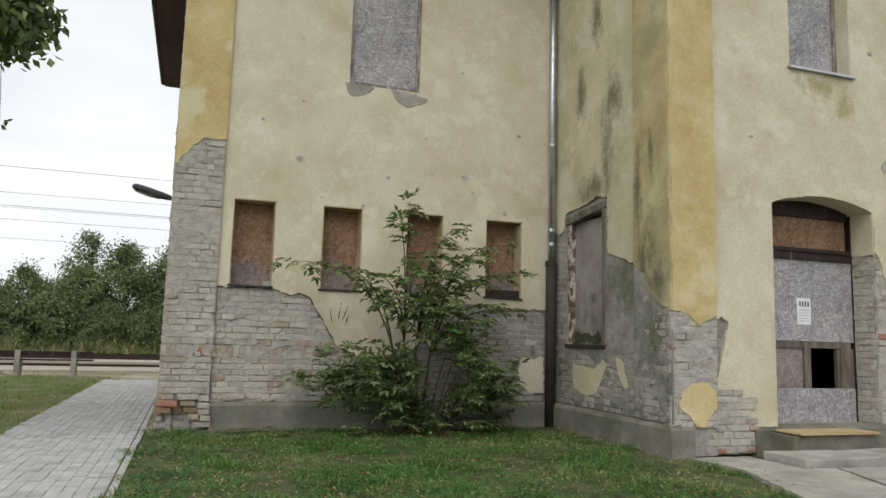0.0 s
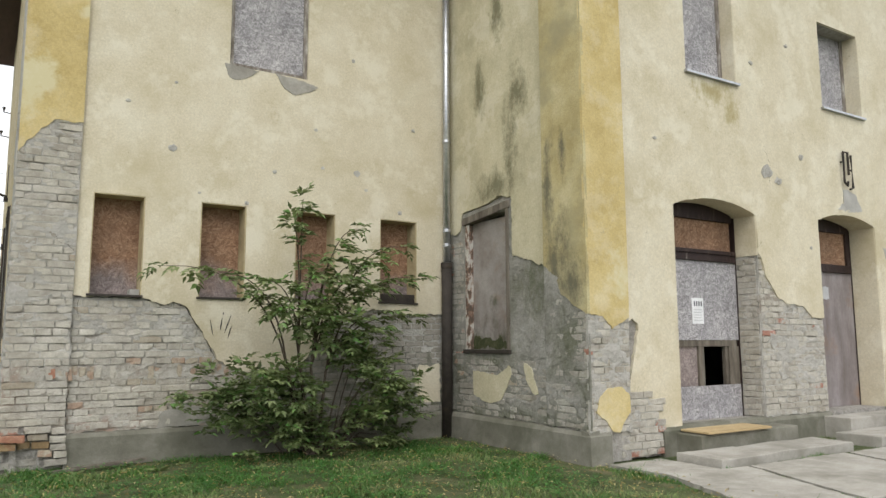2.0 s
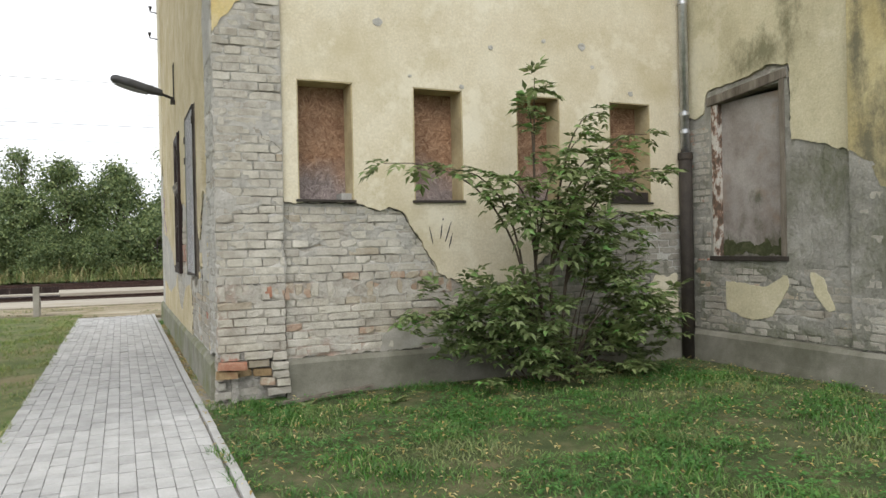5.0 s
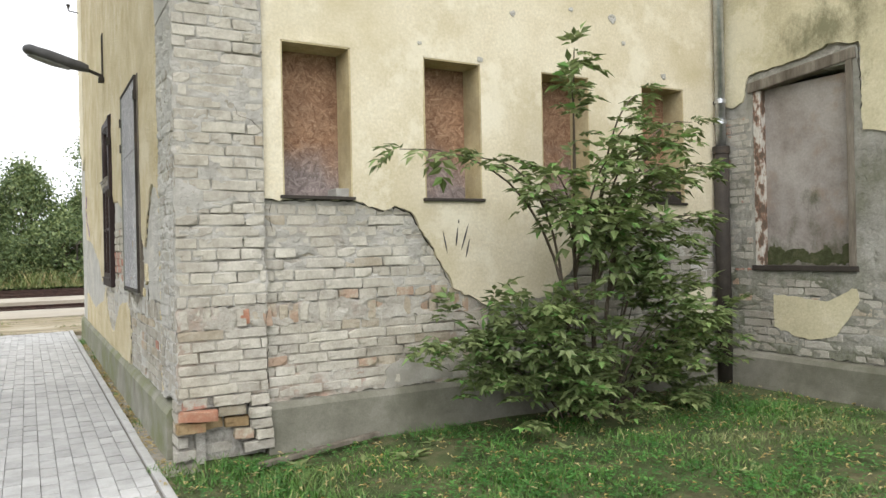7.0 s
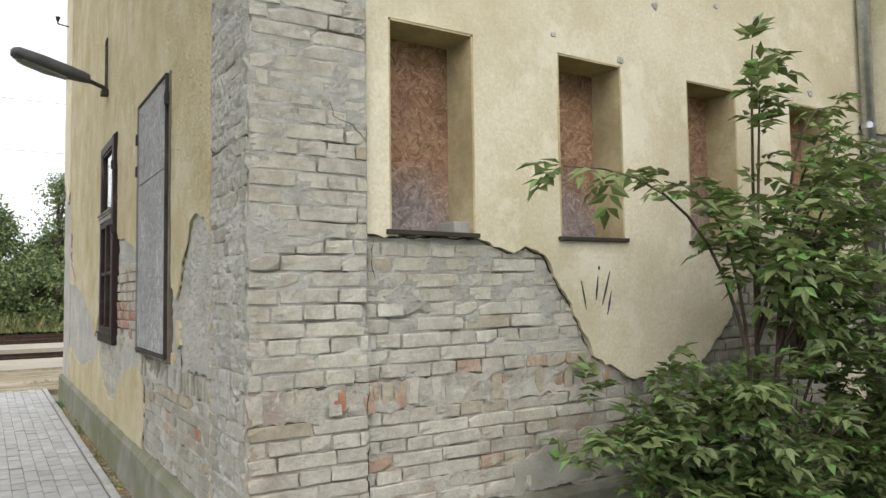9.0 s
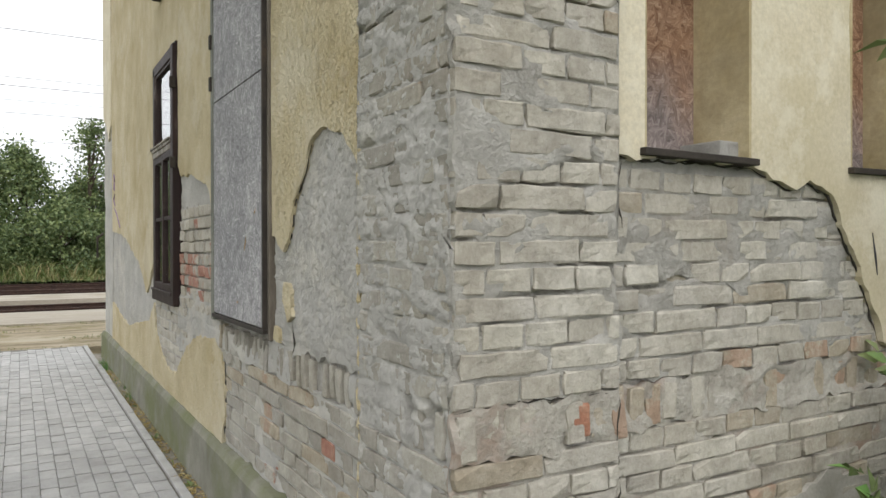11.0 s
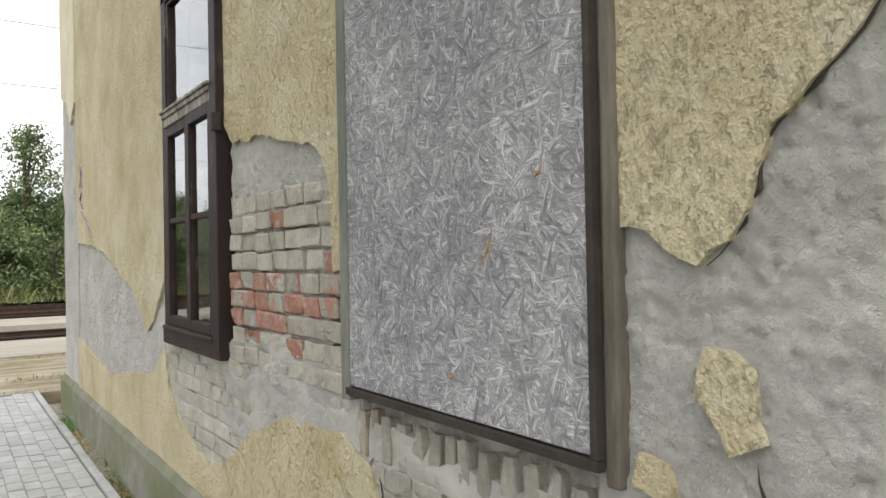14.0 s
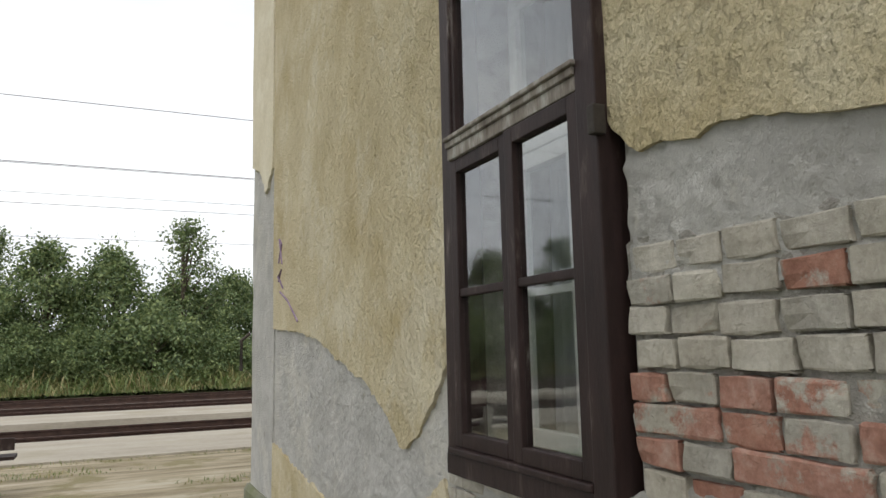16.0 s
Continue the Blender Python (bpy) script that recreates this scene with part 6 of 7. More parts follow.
def tree(h, w, seed, leaf=0.22, clusters=70, per=42, clear=0.1, label="", material=TREELEAF):
    """Trunk, limbs and a crown of many small leaves in uneven clumps."""
    rng = random.Random(seed)
    e = thing("tree", label or "broad leafy green tree behind the tracks", "tree", (0, 0, 0))
    trunk = bmesh.new()
    lean = rv(rng, 0.3)
    spine = [Vector((lean.x * s, lean.y * s, h * 0.85 * s - (0.3 if s == 0 else 0))) for s in (0, 0.2, 0.4, 0.6, 0.8, 1)]
    tube(trunk, spine, [h * 0.022 * (1 - 0.85 * s) + 0.01 for s in (0, 0.2, 0.4, 0.6, 0.8, 1)], 8)
    lv = Leaves()
    for c in range(clusters):
        s = clear + (1 - clear) * rng.random() ** 0.8
        prof = math.sin(math.pi * min(1, (s - clear) / (1 - clear) * 0.85 + 0.18)) ** 0.6
        a = rng.uniform(0, 2 * math.pi)
        r = w / 2 * prof * rng.uniform(0.35, 1.1)
        ctr = Vector((math.cos(a) * r, math.sin(a) * r, h * s * rng.uniform(0.9, 1.03)))
        if c % 3 == 0:
            st = spine[min(5, int(s * 5))] * 1.0
            tube(trunk, [st * 0.8, st.lerp(ctr, 0.5) + Vector((0, 0, 0.1)), ctr], [h * 0.007, h * 0.005, 0.01], 5, False)
        rad = rng.uniform(0.35, 0.75) * (w / 5) ** 0.5
        for i in range(per):
            d = Vector((rng.gauss(0, 1), rng.gauss(0, 1), rng.gauss(0, 0.75)))
            p = ctr + d * rad * 0.55
            al = (d.normalized() * 0.6 + rv(rng, 0.8) + Vector((0, 0, -0.25))).normalized()
            sd = al.cross(rv(rng) + Vector((0, 0, 0.01))).normalized()
            lv.card(p, al, sd, leaf * rng.uniform(0.6, 1.3), leaf * rng.uniform(0.4, 0.75))
    part("trunk", trunk, BARK, e)
    lv.link("crown", material, e)
    return e


rng = random.Random(8)
kinds = [tree(6.4, 5.4, 1, 0.21, 130, 95, 0.04), tree(7.0, 4.6, 2, 0.2, 110, 95, 0.06), tree(5.6, 5.8, 3, 0.21, 140, 95, 0.0), tree(7.9, 3.6, 4, leaf=0.17, clusters=60, per=70, clear=0.25, label="slim airy green tree behind the tracks"), tree(3.8, 5.5, 5, 0.2, 120, 95, 0.0, label="low leafy green shrub tree behind the tracks")]
places = []
x = -62.0
while x < 34:
    places.append((x, 50 + rng.uniform(-2, 2.5), rng.choice((0, 1, 2, 2)), rng.uniform(0.74, 1.03)))
    places.append((x + rng.uniform(1, 2), 46.6 + rng.uniform(-0.6, 0.8), 4, rng.uniform(0.7, 1.0)))
    x += rng.uniform(2.4, 3.4)
places += [(2.0, 49, 3, 1.03), (-6.2, 50, 3, 0.95), (-14, 51, 3, 1.0), (-25, 50, 3, 1.05)]
for i, (x, y, k, s) in enumerate(places):
    m = Matrix.Translation((x, y, -0.25)) @ Matrix.Rotation(rng.uniform(0, 6.28), 4, "Z")
    o = copy_thing(kinds[k], m)
    o.scale = (s, s, s)
    o["group"] = "trees behind the tracks"
for e in kinds:
    e["group"] = "trees behind the tracks"
for i, e in enumerate(kinds):
    e.location = (38 + 5 * i, 50, -0.25)

# the near tree whose outer twigs hang into view
near = tree(9.5, 8.5, 31, leaf=0.16, clusters=110, per=60, clear=0.42, label="tall leafy tree beside the paved path")
near.location = (-6.9, 9.6, -0.1)
lv = Leaves()
rng = random.Random(77)
limb = bmesh.new()
limb_pts = [Vector(p) for p in ((0.3, 0, 4.4), (2.0, -0.3, 5.4), (3.6, -0.5, 5.5), (4.9, -0.6, 4.95))]
tube(limb, limb_pts, [0.07, 0.045, 0.028, 0.008], 7)
for c in range(120):
    s = rng.random() ** 0.6
    ctr = Vector((2.7 + 2.5 * s, -0.6 + rng.uniform(-0.6, 0.6), 5.25 - 0.5 * s + rng.uniform(-0.4, 0.6)))
    for i in range(34):
        p = ctr + rv(rng, 0.2)
        al = (rv(rng) + Vector((0.2, 0, -0.6))).normalized()
        lv.card(p, al, al.cross(rv(rng)).normalized(), rng.uniform(0.09, 0.16), rng.uniform(0.06, 0.11))
for i in range(5):
    p = Vector((4.76, -0.6, 3.5)) + rv(rng, 0.06)
    al = (rv(rng) + Vector((0.2, 0, -0.3))).normalized()
    lv.card(p, al, al.cross(rv(rng)).normalized(), 0.09, 0.06)
tube(limb, [(4.5, -0.6, 5.1), (4.7, -0.6, 4.4), (4.76, -0.6, 3.5)], [0.008, 0.005, 0.003], 5)
part("limb", limb, BARK, near)
lv.link("hanging_foliage", TREELEAF, near)


def blades(name, zones, seed, material, label, keep=None):
    """Grass: bent pointed blades standing in the soil, as one sheet of stuff."""
    rng = np.random.RandomState(seed)
    V, F = [], []
    k = 0
    for x0, x1, y0, y1, per, h0, h1, w in zones:
        n = int((x1 - x0) * (y1 - y0) * per)
        px, py = rng.uniform(x0, x1, n), rng.uniform(y0, y1, n)
        if keep is not None:
            ok = keep(px, py, rng)
            px, py = px[ok], py[ok]
        n = len(px)
        a = rng.uniform(0, 6.283, n)
        h = rng.uniform(h0, h1, n) * (0.4 + 0.4 * np.sin(px * 1.7 + 2 * np.sin(py * 1.3)) ** 2 + 0.35 * np.sin(px * 6.1 + 1.5 * np.sin(py * 4.7)) * np.sin(py * 5.3 + px * 2.0))
        ln = rng.uniform(0.3, 1.7, n) * h
        b = a + rng.uniform(-0.6, 0.6, n)
        c, s = np.cos(a) * w, np.sin(a) * w
        lx, ly = -np.sin(b) * ln, np.cos(b) * ln
        z = np.full(n, -0.03)
        v = np.stack([np.stack([px - c, py - s, z], 1), np.stack([px + c, py + s, z], 1), np.stack([px + lx * 0.35 - c * 0.7, py + ly * 0.35 - s * 0.7, z + h * 0.6], 1), np.stack([px + lx * 0.35 + c * 0.7, py + ly * 0.35 + s * 0.7, z + h * 0.6], 1), np.stack([px + lx, py + ly, z + h * 0.95], 1)], 1).reshape(-1, 3)
        i = k + np.arange(n) * 5
        f = np.stack([np.stack([i, i + 1, i + 3], 1), np.stack([i, i + 3, i + 2], 1), np.stack([i + 2, i + 3, i + 4], 1)], 1).reshape(-1, 3)
        V.append(v)
        F.append(f)
        k += n * 5
    me = bpy.data.meshes.new(name)
    me.from_pydata(np.concatenate(V).tolist(), [], np.concatenate(F).tolist())
    me.materials.append(material)
    return tagged(new(name, me), label, "grass", kind="stuff")


APRON = [(4.92, 6.6), (5.02, 5.75), (4.45, 4.3), (6.4, 4.1), (9.4, 4.25), (15, 4.2), (15, 6.7)]


def lawn_keep(x, y, rng):
    q = np.stack([x, y], 1)
    ok = ~(inside(q, APRON) & (rng.uniform(0, 1, len(x)) > 0.03))
    ok &= ~((x > 4.85) & (y > 6.55)) & ~((y > 9.28) & (x > -0.3))
    edge = -0.45 + 0.10 * np.sin(y * 3.1) + 0.06 * np.sin(y * 7.7)
    ok &= x > edge
    thin = 0.5 + 0.5 * np.sin(x * 1.9 + np.sin(y * 2.3) * 1.5) * np.sin(y * 1.6 + 1)
    return ok & (rng.uniform(0, 1, len(x)) < 0.45 + 0.55 * thin)


blades("lawn_grass", [(-0.6, 5.2, 2.0, 9.4, 3600, 0.025, 0.105, 0.0045), (4.4, 12, 1.5, 6.6, 1300, 0.02, 0.075, 0.0038), (-0.6, 5, -1.0, 2.0, 500, 0.03, 0.09, 0.003)], 3, GRASS, "short patchy lawn grass with dry blades", lawn_keep)
DRYGRASS = leaf_material("dry_grass_blade", [(0, (0.10, 0.19, 0.04)), (0.6, (0.18, 0.26, 0.065)), (1, (0.42, 0.38, 0.18))], ((0.33, 0.28, 0.13), 0.55, 0.7))
blades("lawn_grass", [(-7, -1.84, 6, 20.5, 900, 0.03, 0.10, 0.004)], 4, DRYGRASS, "short dry lawn grass beside the paved path")
def weed_keep(x, y, rng):
    return np.sin(x * 0.9 + np.sin(y * 1.7)) * np.sin(x * 2.3 + y) + rng.uniform(-0.5, 0.9, len(x)) > 0.0


blades("tall_weeds", [(-40, 30, 43.0, 46.5, 80, 0.3, 1.35, 0.024), (-30, 20, 42.0, 44, 90, 0.12, 0.5, 0.018)], 5, WEED, "tall green weeds beyond the tracks", weed_keep)


def verge_keep(x, y, rng):
    return np.sin(y * 2.1) * np.sin(y * 0.9 + 1) + rng.uniform(-0.4, 0.4, len(x)) > 0.25


blades("verge_grass", [(-0.43, -0.34, 9.4, 18.4, 2600, 0.02, 0.10, 0.0035)], 6, GRASS, "weeds along the foot of the wall", verge_keep)
blades("sparse_grass", [(-14, 6, 19.7, 23.4, 260, 0.02, 0.09, 0.005)], 7, WEED, "sparse dry grass on the sandy strip", lambda x, y, r: np.sin(x * 0.7 + y * 2) * np.sin(y * 3) > 0.1)

def joint_keep(x, y, rng):
    near = np.zeros(len(x), bool)
    for (ax, ay), (bx, by) in (((6.05, 5.66), (5.48, 4.2)), ((7.74, 5.63), (7.28, 4.48)), ((5.7, 5.69), (12.0, 5.66)), ((5.1, 6.5), (5.7, 6.3)), ((8.15, 6.3), (9.0, 6.3)), ((7.95, 6.6), (9.0, 6.6))):
        t = np.clip(((x - ax) * (bx - ax) + (y - ay) * (by - ay)) / ((bx - ax) ** 2 + (by - ay) ** 2), 0, 1)
        near |= np.hypot(x - ax - t * (bx - ax), y - ay - t * (by - ay)) < 0.035 + 0.05 * np.sin(x * 2.7) ** 2
    return near


blades("joint_grass", [(4.4, 12, 4.1, 6.65, 2600, 0.02, 0.09, 0.004)], 8, GRASS, "grass growing in the joints of the apron", joint_keep)

# broad-leaved weeds in the lawn
rng = random.Random(12)
for x, y, n, s in ((1.35, 8.95, 9, 0.09), (2.6, 7.3, 14, 0.09), (0.75, 8.85, 7, 0.07), (3.6, 6.0, 10, 0.08), (0.3, 9.15, 8, 0.08), (4.3, 8.3, 10, 0.09), (-0.39, 13.6, 10, 0.07), (-0.39, 12.3, 8, 0.06), (-0.40, 10.5, 9, 0.06), (-0.39, 16.2, 9, 0.08), (-0.40, 14.9, 9, 0.07), (1.05, 8.75, 12, 0.12), (0.35, 8.95, 12, 0.10), (2.0, 8.3, 10, 0.10)):
    lv = Leaves()
    for i in range(n):
        a = rng.uniform(0, 6.28)
        lv.blade(Vector((math.cos(a) * 0.01, math.sin(a) * 0.01, 0)), Vector((math.cos(a), math.sin(a), rng.uniform(0.2, 0.9))), Vector((0, 0, 1)), s * rng.uniform(0.8, 1.4), s * 0.5, 0.2, 0.3)
    o = lv.link("weed", LEAF)
    o.location = (x, y, -0.02)
    tagged(o, "broad-leaved green weed growing in the grass", "weed", "lawn weeds")
# clover and other low leaves in the turf
lv = Leaves()
crng = random.Random(19)
while len(lv.f) < 4 * 15000:
    x, y = crng.uniform(-0.4, 7.0), crng.uniform(2.5, 9.2)
    if noise.noise(Vector((x * 1.1, y * 1.1, 4))) < -0.05 or (x > 4.4 and y > 4.1):
        continue
    for i in range(3):
        a = crng.uniform(0, 6.28)
        lv.blade(Vector((x, y, crng.uniform(0.01, 0.05))), Vector((math.cos(a), math.sin(a), crng.uniform(-0.1, 0.5))), Vector((0, 0, 1)), crng.uniform(0.02, 0.045), crng.uniform(0.014, 0.026), 0.2, 0.1)
lv.link("clover", leaf_material("clover_leaf", [(0, (0.04, 0.13, 0.03)), (0.6, (0.07, 0.20, 0.045)), (1, (0.12, 0.27, 0.07))]), None, "low green clover leaves in the lawn", kind="stuff")["category"] = "clover"
# fallen leaves
lv = Leaves()
for i in range(4200):
    x, y = (rng.uniform(-0.5, 5), rng.uniform(3, 9.2)) if i % 4 else (rng.uniform(-0.44, -0.35), rng.uniform(9.4, 17))
    a = rng.uniform(0, 6.28)
    lv.blade(Vector((x, y, rng.uniform(0.0, 0.045) if i % 4 else 0.0)), Vector((math.cos(a), math.sin(a), rng.uniform(-0.1, 0.3))), Vector((0, 0, 1)), rng.uniform(0.02, 0.055), rng.uniform(0.01, 0.02), 0.4, 0.3)
lv.link("fallen_leaves", DEAD, None, "pale dry leaves fallen in the grass", kind="stuff")["category"] = "leaves"
stick = tagged(part("plank", boxes(((0.0, 0, 0), (0.95, 0.05, 0.03)), bevel=0.005), OLDWOOD), "grey piece of wood lying in the grass", "plank")
stick.matrix_world = pose(0.12, 9.02, 0.0, 0, -2, 12)


# ---- pieces: bricks and pavers ----
def pick(kinds):
    def choose(u, z, rng):
        r = rng.random()
        for share, m in kinds:
            if r < share:
                return m
            r -= share
        return kinds[-1][1]
    return choose


def south_choice(u, z, rng):
    if 0.85 < u < 1.95 and 0.5 < z < 1.12 and noise.noise(Vector((u * 2.5, z * 3.5, 1))) > -0.1:
        return rng.choice((BRICK_TAN, BRICK_TAN, BRICK))
    return BRICK_TAN if rng.random() < 0.05 else BRICK


def window_choice(u, z, rng):
    if 1.17 < z < 1.42:
        return rng.choice((BRICK_BARE, BRICK_BARE, BRICK_RED)) if u > 12.45 or z < 1.3 else rng.choice((BRICK, BRICK_RED))
    return rng.choice((BRICK, BRICK, BRICK, BRICK_RED))


LIME = surface("lime_slurry", [(0.3, (0.35, 0.33, 0.29)), (0.5, (0.45, 0.43, 0.385)), (0.7, (0.535, 0.515, 0.47))], 7, grain=55, bump=0.75, depth=0.012, stain=(0.30, 0.25, 0.195), stain_scale=2.0, stain_at=(0.56, 0.75), calm=True)
WORN = surface("worn_lime_mortar", [(0.3, (0.28, 0.255, 0.215)), (0.5, (0.38, 0.355, 0.305)), (0.7, (0.47, 0.445, 0.395))], 9, grain=60, bump=0.8, depth=0.012, stain=(0.30, 0.215, 0.165), stain_scale=2.6, stain_at=(0.52, 0.68))
LOW = 0.0725
SPLIT = 1.016
lay_bricks(SOUTH_STRIP, -0.315, 0.27, SPLIT - 0.146 - 6 * LOW, SPLIT - 0.15, wall_south, pick([(0.93, BRICK), (0.07, BRICK_TAN)]), 21, 0.0, None, LOW, 60)
lay_bricks(SOUTH_STRIP, -0.315, 0.27, SPLIT, 3.65, wall_south, pick([(0.985, BRICK), (0.015, BRICK_TAN)]), 1, 0.0, covered([S_STRIP]), limit=110)
lay_bricks(SOUTH, 0.275, 2.1, SPLIT - 0.146 - 7 * LOW, SPLIT - 0.15, wall_south, south_choice, 22, 0.0, None, LOW, 110)
lay_bricks(SOUTH, 0.275, 2.1, SPLIT, 1.72, wall_south, south_choice, 2, 0.0, covered([S_MAIN, rect(0.27, 2.1, 1.735, 2)]), limit=80)
lay_bricks(SOUTH, 2.1, 4.83, 0.34, 1.7, wall_south, pick([(1.0, BRICK_GREY)]), 3, 0.0, covered([S_MAIN]), limit=0)


def slurry(wall, pl, loop, d, rough, seed, mat=LIME, fine=0.017, gaps=1.0, jag=0.03):
    """Mortar between and over the bricks: flush here, smeared over the faces there, fallen out in slits elsewhere."""
    def shape(u, z):
        h = rough * (0.95 * noise.noise(Vector((u * 2.3, z * 3.1, seed))) + 0.6 * noise.noise(Vector((u * 6.5, z * 11, seed + 2))) + 0.35 * noise.noise(Vector((u * 23, z * 31, seed + 4))) + 0.15 * noise.noise(Vector((u * 52, z * 57, seed + 5))) + 0.7 * (0.5 - noise.turbulence(Vector((u * 7, z * 12, seed + 6)), 3, True)))
        gap = noise.noise(Vector((u * 4.1, z * 12.5, seed + 8)))
        return h - 0.07 * gaps * max(0.0, gap - 0.16)
    part("slurry", sheet(pl, [loop], d, -0.016, fine, rough, seed, jag, shape=shape), mat, wall)


def soldiers(wall, pl, u0, u1, z, seed, mats, gap=0.0, d=0.0):
    """A course of bricks on end, crumbled and uneven."""
    rng = random.Random(seed)
    u = u0
    while u < u1:
        w = rng.uniform(0.068, 0.08)
        if rng.random() > 0.06:
            o = new("brick", rng.choice(brick_kinds(mats(u, z, rng))[1]))
            o.parent = wall
            o.matrix_local = Matrix.Translation(pl.p(u + w / 2, z + rng.uniform(-0.008, 0.008), d + rng.uniform(-0.012, 0.004))) @ pl.turn() @ Matrix.Rotation(radians(90 + rng.uniform(-6, 4)), 4, "Y") @ Matrix.Diagonal((rng.uniform(0.86, 1.0), 1, (w - gap) / 0.075 * rng.uniform(0.8, 1.0), 1))
        u += w


soldiers(wall_south, SOUTH_STRIP, -0.31, 0.06, SPLIT - 0.073, 61, pick([(0.85, BRICK), (0.15, BRICK_TAN)]))
soldiers(wall_south, SOUTH_STRIP, 0.16, 0.25, SPLIT - 0.073, 62, pick([(1.0, BRICK_TAN)]))
soldiers(wall_south, SOUTH, 0.29, 1.95, SPLIT - 0.073, 63, pick([(0.6, BRICK), (0.4, BRICK_TAN)]))
tile = new("brick", brick_mesh("bare_brick", 0.1, RED, 301))
tile.parent = wall_south
tile.matrix_local = Matrix.Translation(SOUTH_STRIP.p(0.118, 0.942, 0.004)) @ pose(0, 0, 0, 0, 87, 0)
tagged(tile, "bare orange-red brick on end")

slurry(wall_south, SOUTH_STRIP, [(-0.318, 3.62), (-0.311, 2.4), (-0.318, 1.5), (-0.1, 1.42), (0.1, 1.6), (0.27, 1.45), (0.27, 3.62)], 0.0075, 0.006, 31, gaps=1.2)
slurry(wall_south, SOUTH_STRIP, [(-0.315, 1.52), (-0.315, 1.02), (0.27, 1.02), (0.27, 1.5)], 0.0045, 0.006, 35, gaps=1.8)
slurry(wall_south, SOUTH_STRIP, [(-0.315, 1.02), (-0.315, 0.865), (0.27, 0.865), (0.27, 1.02)], 0.007, 0.012, 47, WORN)
slurry(wall_south, SOUTH_STRIP, [(-0.315, 0.865), (-0.315, 0.43), (-0.1, 0.47), (0.1, 0.40), (0.27, 0.42), (0.27, 0.865)], -0.001, 0.008, 48, WORN, gaps=1.8)
slurry(wall_south, SOUTH, [(0.275, 1.735), (0.275, 1.3), (0.6, 1.36), (0.9, 1.28), (1.2, 1.36), (1.5, 1.2), (1.6, 1.3), (1.42, 1.64), (1.2, 1.7), (0.95, 1.735)], 0.0085, 0.006, 32, gaps=0.9)
slurry(wall_south, SOUTH, [(0.275, 1.34), (0.275, 1.02), (2.1, 1.02), (1.7, 1.38)], 0.003, 0.006, 36, gaps=1.8)
slurry(wall_south, SOUTH, [(0.275, 1.02), (0.275, 0.865), (2.1, 0.865), (2.1, 1.02)], 0.008, 0.013, 49, WORN)
slurry(wall_south, SOUTH, [(0.275, 0.865), (0.275, 0.5), (2.1, 0.5), (2.1, 0.865)], -0.001, 0.008, 50, WORN, gaps=1.8)
slurry(wall_south, SOUTH, [(0.275, 0.52), (0.275, 0.34), (2.1, 0.34), (2.1, 0.5)], 0.010, 0.010, 51, WORN)
slurry(wall_south, SOUTH, [(1.15, 0.34), (1.2, 0.5), (1.45, 0.58), (1.7, 0.52), (1.75, 0.36)], 0.017, 0.004, 33, CONCRETE, gaps=0)
slurry(wall_south, SOUTH, [(2.1, 1.3), (2.1, 0.34), (4.8, 0.34), (4.8, 1.1)], 0.003, 0.009, 52, GREY_DAMP, 0.03)
lay_bricks(WEST, 11.97, 13.105, SPLIT + 0.01, 1.72, wall_west, window_choice, 4, 0.006, covered([W_MAIN]), limit=110, heads=1.0)
lay_bricks(WEST, 9.945, 11.86, SPLIT - 0.146 - 7 * LOW, SPLIT - 0.15, wall_west, pick([(0.80, BRICK_GREY), (0.14, BRICK_TAN), (0.06, BRICK_RED)]), 5, 0.0, covered([W_LOW]), LOW, 110)
lay_bricks(WEST, 12.9, 14.2, 0.5, 1.0, wall_west, pick([(1.0, BRICK)]), 6, 0.0, covered([W_LOW]), limit=50)
soldiers(wall_west, WEST, 10.06, 10.70, SPLIT - 0.075, 64, pick([(1.0, BRICK_GREY)]), 0.022, 0.002)
soldiers(wall_west, WEST, 10.70, 11.95, SPLIT - 0.075, 65, pick([(0.85, BRICK_GREY), (0.15, BRICK_TAN)]), 0.014, 0.004)
lay_bricks(WEST_STRIP, 9.345, 9.93, SPLIT, 2.7, wall_west, pick([(0.97, BRICK_GREY), (0.03, BRICK)]), 7, -0.002, None, limit=100)
lay_bricks(WEST_STRIP, 9.345, 9.93, SPLIT - 0.146 - 6 * LOW, SPLIT - 0.15, wall_west, pick([(0.9, BRICK_GREY), (0.1, BRICK_TAN)]), 71, 0.004, None, LOW, limit=40)
soldiers(wall_west, WEST_STRIP, 9.36, 9.42, SPLIT - 0.075, 66, pick([(1.0, BRICK_GREY)]), 0.012)
soldiers(wall_west, WEST_STRIP, 9.49, 9.55, SPLIT - 0.075, 67, pick([(1.0, BRICK_GREY)]), 0.012)
soldiers(wall_west, WEST_STRIP, 9.62, 9.93, SPLIT - 0.075, 68, pick([(1.0, BRICK_GREY)]), 0.008)
slurry(wall_west, WEST, [(9.945, 1.04), (9.945, 0.85), (10.08, 0.86), (10.07, 1.03)], 0.010, 0.008, 53, GREY)
slurry(wall_west, WEST, [(10.66, 0.99), (10.70, 0.86), (11.0, 0.87), (10.98, 1.04), (10.8, 1.04)], 0.013, 0.010, 54, GREY)
slurry(wall_west, WEST, [(11.05, 0.97), (11.1, 0.87), (11.9, 0.86), (11.9, 0.99), (11.5, 0.94)], 0.010, 0.016, 55, GREY)
slurry(wall_west, WEST, [(9.945, 0.88), (9.945, 0.34), (11.88, 0.34), (11.88, 0.88)], 0.003, 0.006, 37, GREY)
